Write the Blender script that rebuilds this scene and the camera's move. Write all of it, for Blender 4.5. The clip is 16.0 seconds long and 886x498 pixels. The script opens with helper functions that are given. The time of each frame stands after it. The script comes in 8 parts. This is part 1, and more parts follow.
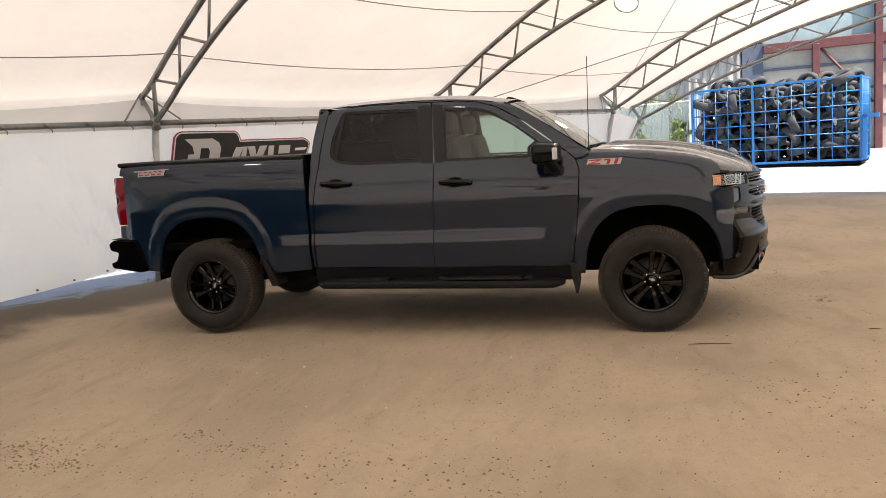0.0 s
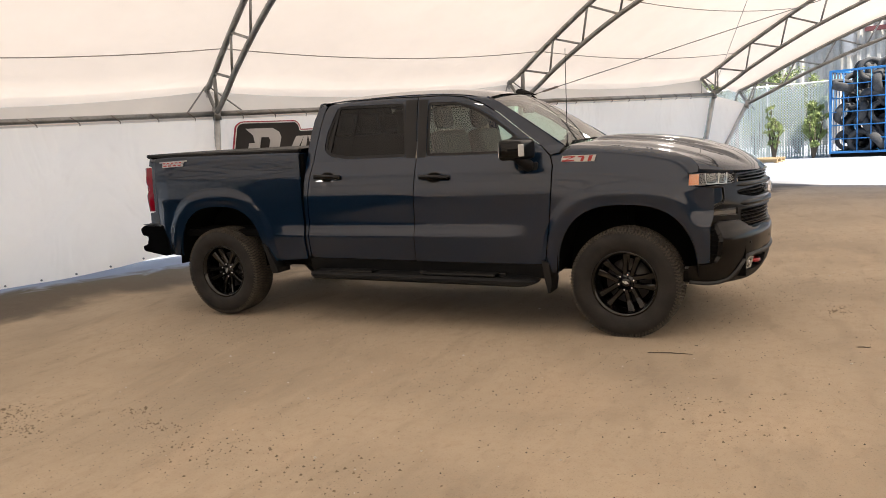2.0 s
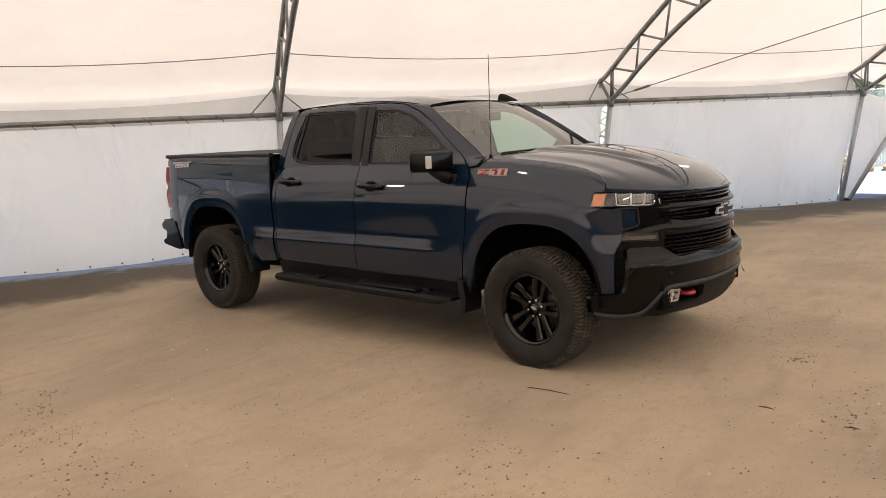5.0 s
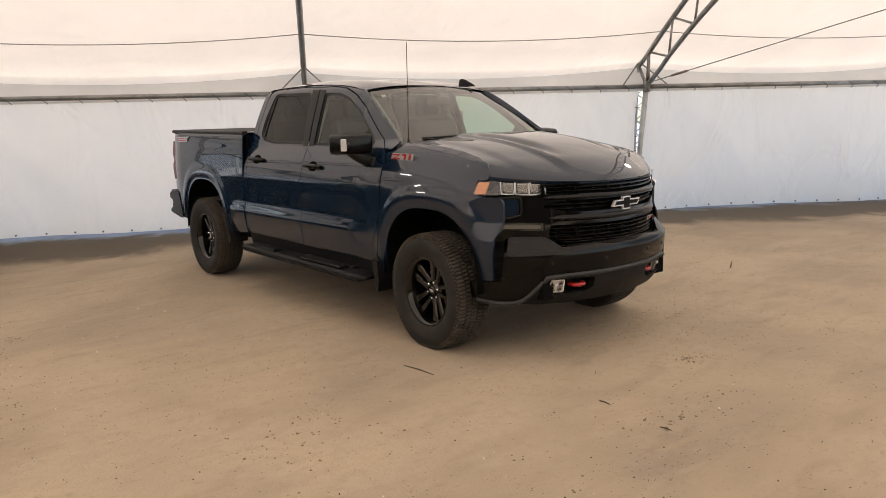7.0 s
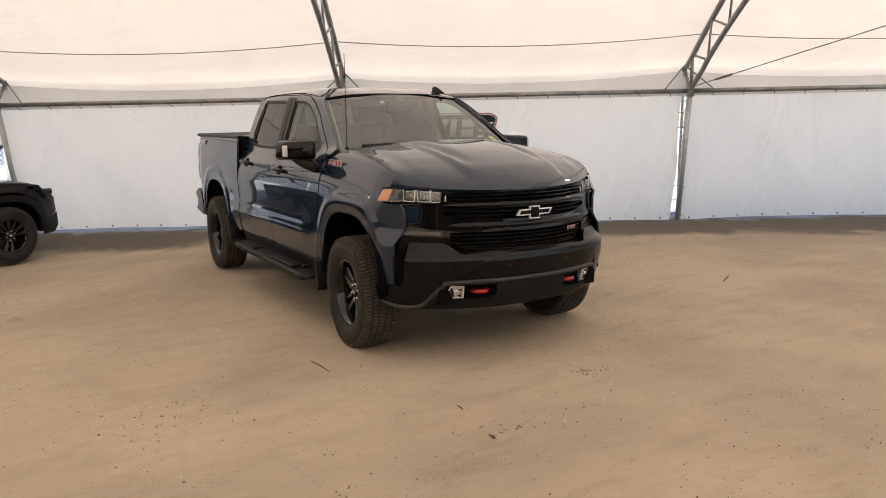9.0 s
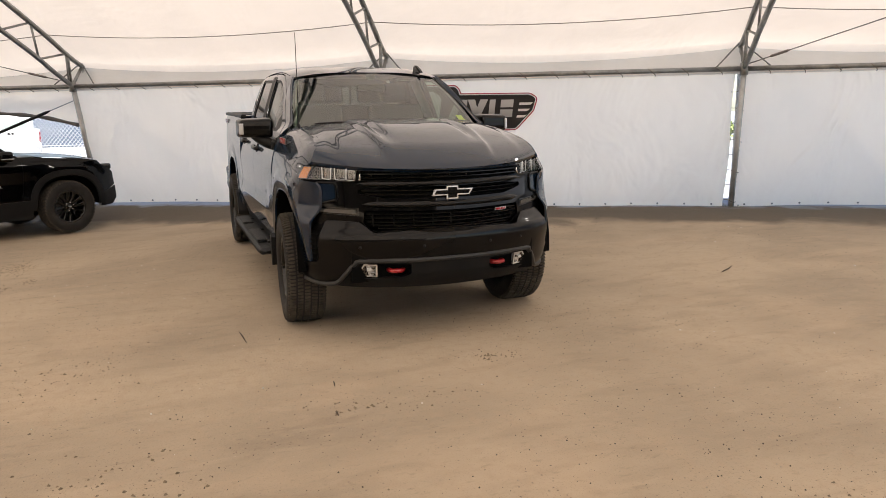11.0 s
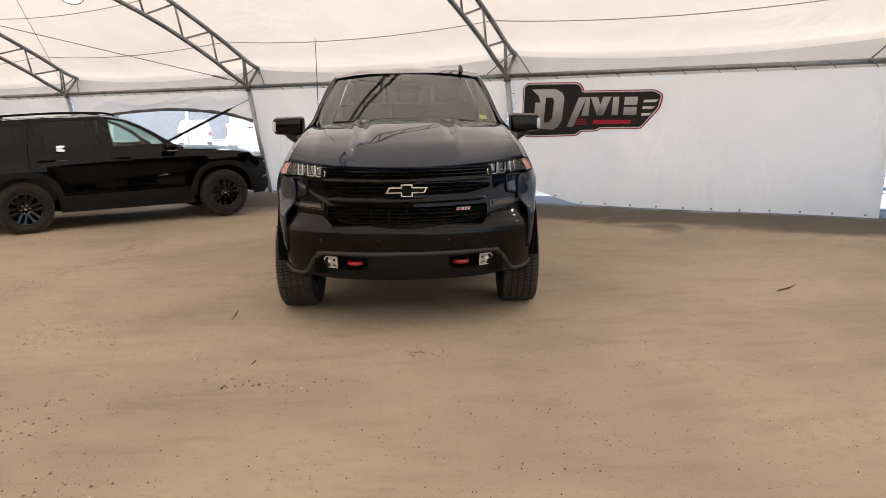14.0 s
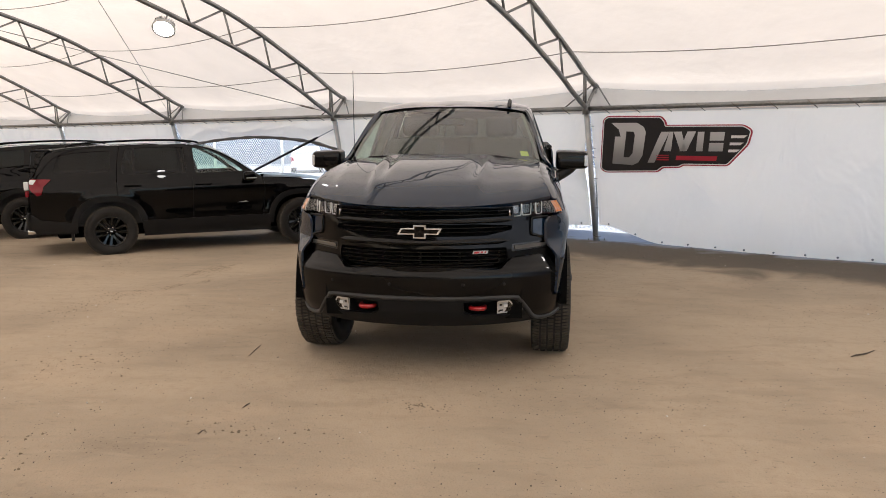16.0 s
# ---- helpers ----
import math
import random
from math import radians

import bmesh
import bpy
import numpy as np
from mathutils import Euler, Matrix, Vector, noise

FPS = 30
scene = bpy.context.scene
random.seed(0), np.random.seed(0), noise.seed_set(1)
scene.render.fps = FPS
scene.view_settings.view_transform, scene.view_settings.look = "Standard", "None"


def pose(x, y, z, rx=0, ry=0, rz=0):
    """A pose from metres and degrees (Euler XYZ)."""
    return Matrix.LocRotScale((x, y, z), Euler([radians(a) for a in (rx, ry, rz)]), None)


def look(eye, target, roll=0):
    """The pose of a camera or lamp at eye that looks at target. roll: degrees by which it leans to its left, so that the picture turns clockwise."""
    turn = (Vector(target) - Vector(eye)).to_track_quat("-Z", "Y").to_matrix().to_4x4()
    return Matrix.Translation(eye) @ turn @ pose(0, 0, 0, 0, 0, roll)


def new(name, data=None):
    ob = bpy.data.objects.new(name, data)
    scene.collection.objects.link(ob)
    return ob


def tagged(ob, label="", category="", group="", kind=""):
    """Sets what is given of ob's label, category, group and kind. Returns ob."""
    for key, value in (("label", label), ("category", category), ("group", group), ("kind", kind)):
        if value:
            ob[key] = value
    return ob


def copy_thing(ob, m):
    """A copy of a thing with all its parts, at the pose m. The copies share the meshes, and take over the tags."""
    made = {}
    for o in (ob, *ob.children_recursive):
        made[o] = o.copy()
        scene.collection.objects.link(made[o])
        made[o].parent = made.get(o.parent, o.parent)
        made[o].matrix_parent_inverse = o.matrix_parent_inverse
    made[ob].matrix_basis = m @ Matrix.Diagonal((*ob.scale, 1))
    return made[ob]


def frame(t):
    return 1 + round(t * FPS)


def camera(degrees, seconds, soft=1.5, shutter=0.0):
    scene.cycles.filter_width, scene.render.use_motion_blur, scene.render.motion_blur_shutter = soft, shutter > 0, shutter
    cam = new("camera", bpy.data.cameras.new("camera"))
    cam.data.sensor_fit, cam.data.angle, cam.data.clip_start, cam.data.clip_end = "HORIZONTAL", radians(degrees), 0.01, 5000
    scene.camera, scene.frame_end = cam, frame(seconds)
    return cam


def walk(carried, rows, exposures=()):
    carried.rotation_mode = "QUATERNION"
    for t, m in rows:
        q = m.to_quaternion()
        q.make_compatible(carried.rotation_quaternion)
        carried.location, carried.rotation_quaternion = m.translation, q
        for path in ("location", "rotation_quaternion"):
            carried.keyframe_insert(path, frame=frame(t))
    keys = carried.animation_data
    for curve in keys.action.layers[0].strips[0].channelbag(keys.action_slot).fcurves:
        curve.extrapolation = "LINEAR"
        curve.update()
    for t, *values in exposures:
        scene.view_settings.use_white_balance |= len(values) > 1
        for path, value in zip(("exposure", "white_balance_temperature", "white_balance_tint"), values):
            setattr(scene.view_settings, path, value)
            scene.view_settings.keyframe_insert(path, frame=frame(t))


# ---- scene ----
cam = camera(60.8, 16.0, soft=0.42)
PATH = [
    (0, (0.07, 0.171, 1.514), (-0.393, 2.099, 1.248), -4.1),
    (0.5, (0.373, 0.292, 1.524), (-0.178, 2.196, 1.259), -4.4),
    (1, (0.713, 0.375, 1.522), (0.07, 2.25, 1.255), -4.5),
    (1.5, (1.063, 0.452, 1.541), (0.324, 2.29, 1.267), -4.3),
    (2, (1.364, 0.584, 1.532), (0.533, 2.381, 1.244), -4.0),
    (2.5, (1.665, 0.751, 1.523), (0.747, 2.503, 1.228), -3.7),
    (3, (1.988, 0.887, 1.535), (0.99, 2.594, 1.236), -3.5),
    (3.2, (2.092, 0.956, 1.525), (1.062, 2.645, 1.229), -3.5),
    (5.3, (3.254, 2.028, 1.528), (1.938, 3.508, 1.25), -3.2),
    (5.5, (3.383, 2.12, 1.53), (2.047, 3.581, 1.247), -3.2),
    (6, (3.705, 2.319, 1.535), (2.325, 3.736, 1.24), -2.5),
    (6.5, (3.981, 2.538, 1.509), (2.544, 3.895, 1.202), -2.0),
    (7, (4.248, 2.779, 1.517), (2.75, 4.066, 1.2), -1.6),
    (7.5, (4.543, 3.009, 1.52), (2.989, 4.226, 1.198), -1.4),
    (8, (4.777, 3.27, 1.5), (3.167, 4.413, 1.182), -1.4),
    (8.5, (4.989, 3.558, 1.52), (3.332, 4.635, 1.21), -1.3),
    (9, (5.238, 3.856, 1.538), (3.545, 4.875, 1.23), -1.2),
    (9.2, (5.318, 3.981, 1.542), (3.609, 4.973, 1.234), -1.2),
    (11.3, (5.937, 5.3, 1.489), (4.082, 5.958, 1.132), -1.1),
    (11.5, (6.01, 5.425, 1.505), (4.142, 6.041, 1.144), -1.2),
    (12, (6.182, 5.745, 1.506), (4.284, 6.259, 1.143), -1.5),
    (12.5, (6.267, 6.052, 1.481), (4.344, 6.465, 1.117), -1.7),
    (13, (6.346, 6.356, 1.499), (4.403, 6.665, 1.137), -1.7),
    (13.5, (6.391, 6.683, 1.495), (4.435, 6.891, 1.134), -1.4),
    (14, (6.339, 6.964, 1.493), (4.372, 7.063, 1.143), -0.9),
    (14.5, (6.255, 7.223, 1.515), (4.282, 7.212, 1.186), -0.6),
    (15, (6.143, 7.448, 1.541), (4.169, 7.343, 1.237), -0.2),
    (15.5, (6.053, 7.595, 1.548), (4.081, 7.429, 1.264), -0.1),
    (16, (6.003, 7.609, 1.55), (4.032, 7.412, 1.274), -0.0),
]
EXPOSURE = 1.75
walk(cam, [(t, look(eye, target, roll)) for t, eye, target, roll in PATH], exposures=[(0, EXPOSURE, 6850, 10), (8, EXPOSURE, 6800, 10), (13, EXPOSURE, 6700, 10), (16, EXPOSURE - 0.03, 6400, 9)])

# ---- world and sun ----
SUN_ELEV, SUN_FROM = 60.0, (0.8539, -0.5205)      # the sun stands over the side of the tent that the camera walks on
world = bpy.data.worlds.new("sky")
scene.world = world
world.use_nodes = True
wn = world.node_tree
sky = wn.nodes.new("ShaderNodeTexSky")
sky.sky_type, sky.sun_disc = "NISHITA", False
sky.sun_elevation = radians(SUN_ELEV)
sky.sun_rotation = math.atan2(SUN_FROM[0], SUN_FROM[1])
wn.links.new(sky.outputs["Color"], wn.nodes["Background"].inputs["Color"])
wn.nodes["Background"].inputs["Strength"].default_value = 0.088
sun = new("sun", bpy.data.lights.new("sun", "SUN"))
sun.data.energy, sun.data.angle, sun.data.color = 4.8, radians(0.6), (1.0, 0.95, 0.88)
ce = math.cos(radians(SUN_ELEV))
sun.matrix_world = look((SUN_FROM[0] * ce * 40, SUN_FROM[1] * ce * 40, 40 * math.sin(radians(SUN_ELEV))), (0, 0, 0))

# ---- mesh helpers ----
from mathutils.geometry import delaunay_2d_cdt


def mesh_of(verts, faces, mat=None, smooth=True, name="mesh"):
    me = bpy.data.meshes.new(name)
    me.from_pydata([tuple(v) for v in verts], [], faces)
    me.update()
    if smooth:
        me.polygons.foreach_set("use_smooth", [True] * len(me.polygons))
    if mat:
        me.materials.append(mat)
    return me


def part(name, bm, material, parent=None, label="", smooth=None):
    """One mesh object from a bmesh or a mesh, under a thing or a part."""
    if isinstance(bm, bmesh.types.BMesh):
        me = bpy.data.meshes.new(name)
        if smooth is not None:
            for f in bm.faces:
                f.smooth = smooth
        bm.to_mesh(me)
        bm.free()
        if material:
            me.materials.append(material)
    else:
        me = bm
        if material and not me.materials:
            me.materials.append(material)
    ob = new(name, me)
    if parent:
        ob.parent = parent
    if label:
        ob["label"] = label
    return ob


def bm_box(x0, x1, y0, y1, z0, z1, bevel=0.0, seg=2, bm=None):
    bm = bm or bmesh.new()
    r = bmesh.ops.create_cube(bm, size=1.0)["verts"]
    bmesh.ops.transform(bm, verts=r, matrix=Matrix.LocRotScale(((x0 + x1) / 2, (y0 + y1) / 2, (z0 + z1) / 2), None, (abs(x1 - x0), abs(y1 - y0), abs(z1 - z0))))
    if bevel > 0:
        es = list({e for v in r for e in v.link_edges})
        bmesh.ops.bevel(bm, geom=es, offset=bevel, segments=seg, profile=0.5, affect="EDGES")
    return bm


def tube_geo(points, radius, sides=10, caps=True, closed=False):
    """Vertices and faces of a round bar along points; radius is a number or one for each point."""
    pts = [Vector(p) for p in points]
    n = len(pts)
    rad = radius if isinstance(radius, (list, tuple)) else [radius] * n
    vs, fs, up = [], [], None
    for i, p in enumerate(pts):
        a = pts[(i - 1) % n] if (closed or i > 0) else p
        b = pts[(i + 1) % n] if (closed or i < n - 1) else p
        d = (b - a).normalized()
        if up is None:
            up = d.orthogonal().normalized()
        up = (up - d * up.dot(d)).normalized()
        side = d.cross(up)
        for k in range(sides):
            w = 2 * math.pi * k / sides
            vs.append(p + (up * math.cos(w) + side * math.sin(w)) * rad[i])
    m = n if closed else n - 1
    for i in range(m):
        for k in range(sides):
            a, b = i * sides + k, i * sides + (k + 1) % sides
            c, d2 = ((i + 1) % n) * sides + (k + 1) % sides, ((i + 1) % n) * sides + k
            fs.append((a, d2, c, b))
    if caps and not closed:
        fs.append(tuple(range(sides)))
        fs.append(tuple(range((n - 1) * sides, n * sides))[::-1])
    return vs, fs


class Geo:
    """Gathers pieces of geometry into one mesh."""

    def __init__(self):
        self.v, self.f = [], []

    def add(self, vs, fs, m=None):
        o = len(self.v)
        self.v += [m @ Vector(v) for v in vs] if m else [Vector(v) for v in vs]
        self.f += [tuple(i + o for i in f) for f in fs]
        return self

    def tube(self, pts, r, sides=8, closed=False, m=None):
        return self.add(*tube_geo(pts, r, sides, True, closed), m=m)

    def box(self, x0, x1, y0, y1, z0, z1, m=None):
        vs = [(x, y, z) for z in (z0, z1) for y in (y0, y1) for x in (x0, x1)]
        return self.add(vs, [(0, 2, 3, 1), (4, 5, 7, 6), (0, 1, 5, 4), (2, 6, 7, 3), (0, 4, 6, 2), (1, 3, 7, 5)], m)

    def prism(self, outline, depth, m=None):
        """An outline in x, z pushed along y by depth."""
        n = len(outline)
        vs = [(x, 0, z) for x, z in outline] + [(x, depth, z) for x, z in outline]
        fs = [tuple(range(n)), tuple(range(2 * n - 1, n - 1, -1))] + [(i, i + n, (i + 1) % n + n, (i + 1) % n) for i in range(n)]
        return self.add(vs, fs, m)

    def mesh(self, mat=None, smooth=False, name="mesh"):
        return mesh_of(self.v, self.f, mat, smooth, name)

    def bm(self):
        bm = bmesh.new()
        me = self.mesh()
        bm.from_mesh(me)
        bpy.data.meshes.remove(me)
        bmesh.ops.recalc_face_normals(bm, faces=bm.faces)
        return bm


def lathe(profile, steps=48, axis="y"):
    """Turns (radius, offset) pairs about the y axis."""
    vs, fs, n = [], [], len(profile)
    for k in range(steps):
        w = 2 * math.pi * k / steps
        for r, o in profile:
            vs.append((r * math.cos(w), o, r * math.sin(w)))
    for k in range(steps):
        for i in range(n - 1):
            a, b = k * n + i, ((k + 1) % steps) * n + i
            fs.append((a, b, b + 1, a + 1))
    return vs, fs


def smooth_line(pts, n=8, closed=False):
    """A soft curve through points."""
    pts = [Vector(p) for p in pts]
    out, m = [], len(pts)
    for i in range(m if closed else m - 1):
        a = pts[(i - 1) % m] if closed or i > 0 else pts[i]
        b, c = pts[i], pts[(i + 1) % m]
        d = pts[(i + 2) % m] if closed or i < m - 2 else c
        for k in range(n):
            t = k / n
            out.append(0.5 * (2 * b + (c - a) * t + (2 * a - 5 * b + 4 * c - d) * t * t + (3 * b - a - 3 * c + d) * t ** 3))
    if not closed:
        out.append(pts[-1])
    return out


def curve_at(table, x):
    """Soft interpolation in a table of (x, value)."""
    if x <= table[0][0]:
        return table[0][1]
    for i in range(len(table) - 1):
        (x0, v0), (x1, v1) = table[i], table[i + 1]
        if x <= x1:
            def slope(j):
                if j <= 0 or j >= len(table) - 1:
                    j0, j1 = max(j - 1, 0), min(j + 1, len(table) - 1)
                else:
                    j0, j1 = j - 1, j + 1
                return (table[j1][1] - table[j0][1]) / (table[j1][0] - table[j0][0])
            h = x1 - x0
            t = (x - x0) / h
            return (2 * t ** 3 - 3 * t * t + 1) * v0 + (t ** 3 - 2 * t * t + t) * h * slope(i) + (-2 * t ** 3 + 3 * t * t) * v1 + (t ** 3 - t * t) * h * slope(i + 1)
    return table[-1][1]


def step01(a, b, x):
    t = min(max((x - a) / (b - a), 0.0), 1.0)
    return t * t * (3 - 2 * t)


def resample(loop, step):
    out = []
    n = len(loop)
    for i in range(n):
        a, b = Vector(loop[i]), Vector(loop[(i + 1) % n])
        k = max(1, int(math.ceil((b - a).length / step)))
        out += [a.lerp(b, j / k) for j in range(k)]
    return out


def inside(p, loop):
    x, y, c = p[0], p[1], False
    n = len(loop)
    j = n - 1
    for i in range(n):
        xi, yi, xj, yj = loop[i][0], loop[i][1], loop[j][0], loop[j][1]
        if (yi > y) != (yj > y) and x < (xj - xi) * (y - yi) / (yj - yi) + xi:
            c = not c
        j = i
    return c


def sheet(outline, surf, holes=(), step=0.04, depth=0.016, inward=(0, 1, 0), outward=None, normals=None):
    """A skin cut to an outline (with holes) in two flat coordinates and laid on the surface surf(a, b), with a turned-in rim."""
    loops = [resample(outline, step)] + [resample(h, step) for h in holes]
    pts, edges = [], []
    for lp in loops:
        o = len(pts)
        pts += lp
        edges += [(o + i, o + (i + 1) % len(lp)) for i in range(len(lp))]
    xs, ys = [p.x for p in loops[0]], [p.y for p in loops[0]]
    nb = len(pts)
    border = np.array([(p.x, p.y) for p in pts])

    def try_point(x, y):
        if inside((x, y), loops[0]) and not any(inside((x, y), h) for h in loops[1:]):
            if np.min(np.hypot(border[:, 0] - x, border[:, 1] - y)) > step * 0.45:
                pts.append(Vector((x, y)))
    x = min(xs) + step * 0.5
    while x < max(xs):
        y = min(ys) + step * 0.5
        while y < max(ys):
            try_point(x, y)
            y += step
        x += step * 0.9
    co, _, tris, *_ = delaunay_2d_cdt(pts, edges, [], 0, 1e-6)
    keep = []
    for t in tris:
        c = (co[t[0]] + co[t[1]] + co[t[2]]) / 3
        a, b, d = co[t[0]], co[t[1]], co[t[2]]
        longest = max((a - b).length, (b - d).length, (d - a).length)
        if abs((b - a).cross(d - a)) < 0.0005 * longest:
            continue
        if inside(c, loops[0]) and not any(inside(c, h) for h in loops[1:]):
            keep.append(tuple(t))
    V = [Vector(surf(p.x, p.y)) for p in co]
    out = -Vector(inward) if outward is None else Vector(outward)
    tot = Vector((0, 0, 0))
    for t in keep:
        tot += (V[t[1]] - V[t[0]]).cross(V[t[2]] - V[t[0]])
    flipped = tot.dot(out) < 0
    if flipped:
        keep = [t[::-1] for t in keep]
    count = {}
    for t in keep:
        for i in range(3):
            e = (t[i], t[(i + 1) % 3])
            k = tuple(sorted(e))
            count[k] = None if k in count else e
    fs = list(keep)
    if depth > 0:
        inv = Vector(inward).normalized() * depth
        dup = {}
        for k, e in count.items():
            if e:
                for v in e:
                    if v not in dup:
                        dup[v] = (len(V), len(V) + 1)
                        V.append(V[v].copy())
                        V.append(V[v] + inv)
                a, b = dup[e[0]], dup[e[1]]
                fs.append((a[0], a[1], b[1], b[0]))
    used = sorted({i for f in fs for i in f})
    ren = {o: i for i, o in enumerate(used)}
    if normals is not None:
        e = 0.005
        for i in used:
            if i >= len(co):
                normals.append((0.0, 0.0, 0.0))
                continue
            a, b = co[i].x, co[i].y
            n = (Vector(surf(a + e, b)) - Vector(surf(a - e, b))).cross(Vector(surf(a, b + e)) - Vector(surf(a, b - e))).normalized()
            normals.append(tuple(-n if flipped else n))
    return [V[i] for i in used], [tuple(ren[i] for i in f) for f in fs]


def skin(name, outline, surf, mat, parent, label="", **kw):
    ns = []
    me = mesh_of(*sheet(outline, surf, normals=ns, **kw), mat)
    me.normals_split_custom_set_from_vertices(ns)      # the true slope of the surface, so that reflections run clean
    return part(name, me, mat, parent, label)


def grid_skin(name, fn, nu, nv, mat, parent, label="", flip=False):
    """A skin laid through fn(u, v), u and v from 0 to 1."""
    vs = [fn(i / nu, j / nv) for i in range(nu + 1) for j in range(nv + 1)]
    fs = []
    for i in range(nu):
        for j in range(nv):
            a = i * (nv + 1) + j
            q = (a, a + 1, a + nv + 2, a + nv + 1)
            fs.append(q[::-1] if flip else q)
    return part(name, mesh_of(vs, fs, mat), mat, parent, label)


def soft_loop(pts, n=5):
    return [(p.x, p.y) for p in smooth_line([(a, b, 0) for a, b in pts], n, True)]


def soft(pts, n=5):
    return [(p.x, p.y) for p in smooth_line([(a, b, 0) for a, b in pts], n)]


def rounded(pts, r=0.03, n=4):
    """An outline with its corners rounded."""
    out = []
    m = len(pts)
    for i in range(m):
        p, a, b = Vector(pts[i]), Vector(pts[i - 1]), Vector(pts[(i + 1) % m])
        da, db = (a - p), (b - p)
        k = min(r, da.length * 0.45, db.length * 0.45)
        s, e = p + da.normalized() * k, p + db.normalized() * k
        for j in range(n + 1):
            t = j / n
            q = s * (1 - t) ** 2 + p * 2 * t * (1 - t) + e * t * t
            out.append((q.x, q.y))
    return out

# ---- materials ----
def material(name, base, rough=0.5, metal=0.0, coat=0.0, coat_rough=0.03, coat_ior=1.5, vary=0.0, scale=8.0, bump=0.0, bump_scale=60.0, tint=None, spec=0.5):
    """A principled surface with colour that wanders at two scales and fine relief."""
    m = bpy.data.materials.new(name)
    m.use_nodes = True
    nt = m.node_tree
    p = nt.nodes["Principled BSDF"]
    p.inputs["Base Color"].default_value = (*base, 1)
    p.inputs["Roughness"].default_value, p.inputs["Metallic"].default_value = rough, metal
    p.inputs["Coat Weight"].default_value, p.inputs["Coat Roughness"].default_value = coat, coat_rough
    p.inputs["Specular IOR Level"].default_value, p.inputs["Coat IOR"].default_value = spec, coat_ior
    tc = nt.nodes.new("ShaderNodeTexCoord")
    if vary:
        big, fine = nt.nodes.new("ShaderNodeTexNoise"), nt.nodes.new("ShaderNodeTexNoise")
        big.inputs["Scale"].default_value, big.inputs["Detail"].default_value = scale, 5
        fine.inputs["Scale"].default_value, fine.inputs["Detail"].default_value = scale * 9, 3
        mix = nt.nodes.new("ShaderNodeMix")
        mix.data_type = "RGBA"
        t = tint or tuple(c * (1 - vary) for c in base)
        mix.inputs["A"].default_value, mix.inputs["B"].default_value = (*base, 1), (*t, 1)
        add = nt.nodes.new("ShaderNodeMath")
        add.operation = "MULTIPLY_ADD"
        add.inputs[1].default_value = 0.4
        ramp = nt.nodes.new("ShaderNodeMapRange")
        ramp.inputs["From Min"].default_value, ramp.inputs["From Max"].default_value = 0.45, 0.95
        nt.links.new(tc.outputs["Object"], big.inputs["Vector"])
        nt.links.new(tc.outputs["Object"], fine.inputs["Vector"])
        nt.links.new(fine.outputs["Fac"], add.inputs[0])
        nt.links.new(big.outputs["Fac"], add.inputs[2])
        nt.links.new(add.outputs[0], ramp.inputs["Value"])
        nt.links.new(ramp.outputs["Result"], mix.inputs["Factor"])
        nt.links.new(mix.outputs["Result"], p.inputs["Base Color"])
    if bump:
        n2, b = nt.nodes.new("ShaderNodeTexNoise"), nt.nodes.new("ShaderNodeBump")
        n2.inputs["Scale"].default_value, n2.inputs["Detail"].default_value = bump_scale, 4
        b.inputs["Strength"].default_value, b.inputs["Distance"].default_value = bump, 0.01
        nt.links.new(tc.outputs["Object"], n2.inputs["Vector"])
        nt.links.new(n2.outputs["Fac"], b.inputs["Height"])
        nt.links.new(b.outputs["Normal"], p.inputs["Normal"])
    return m


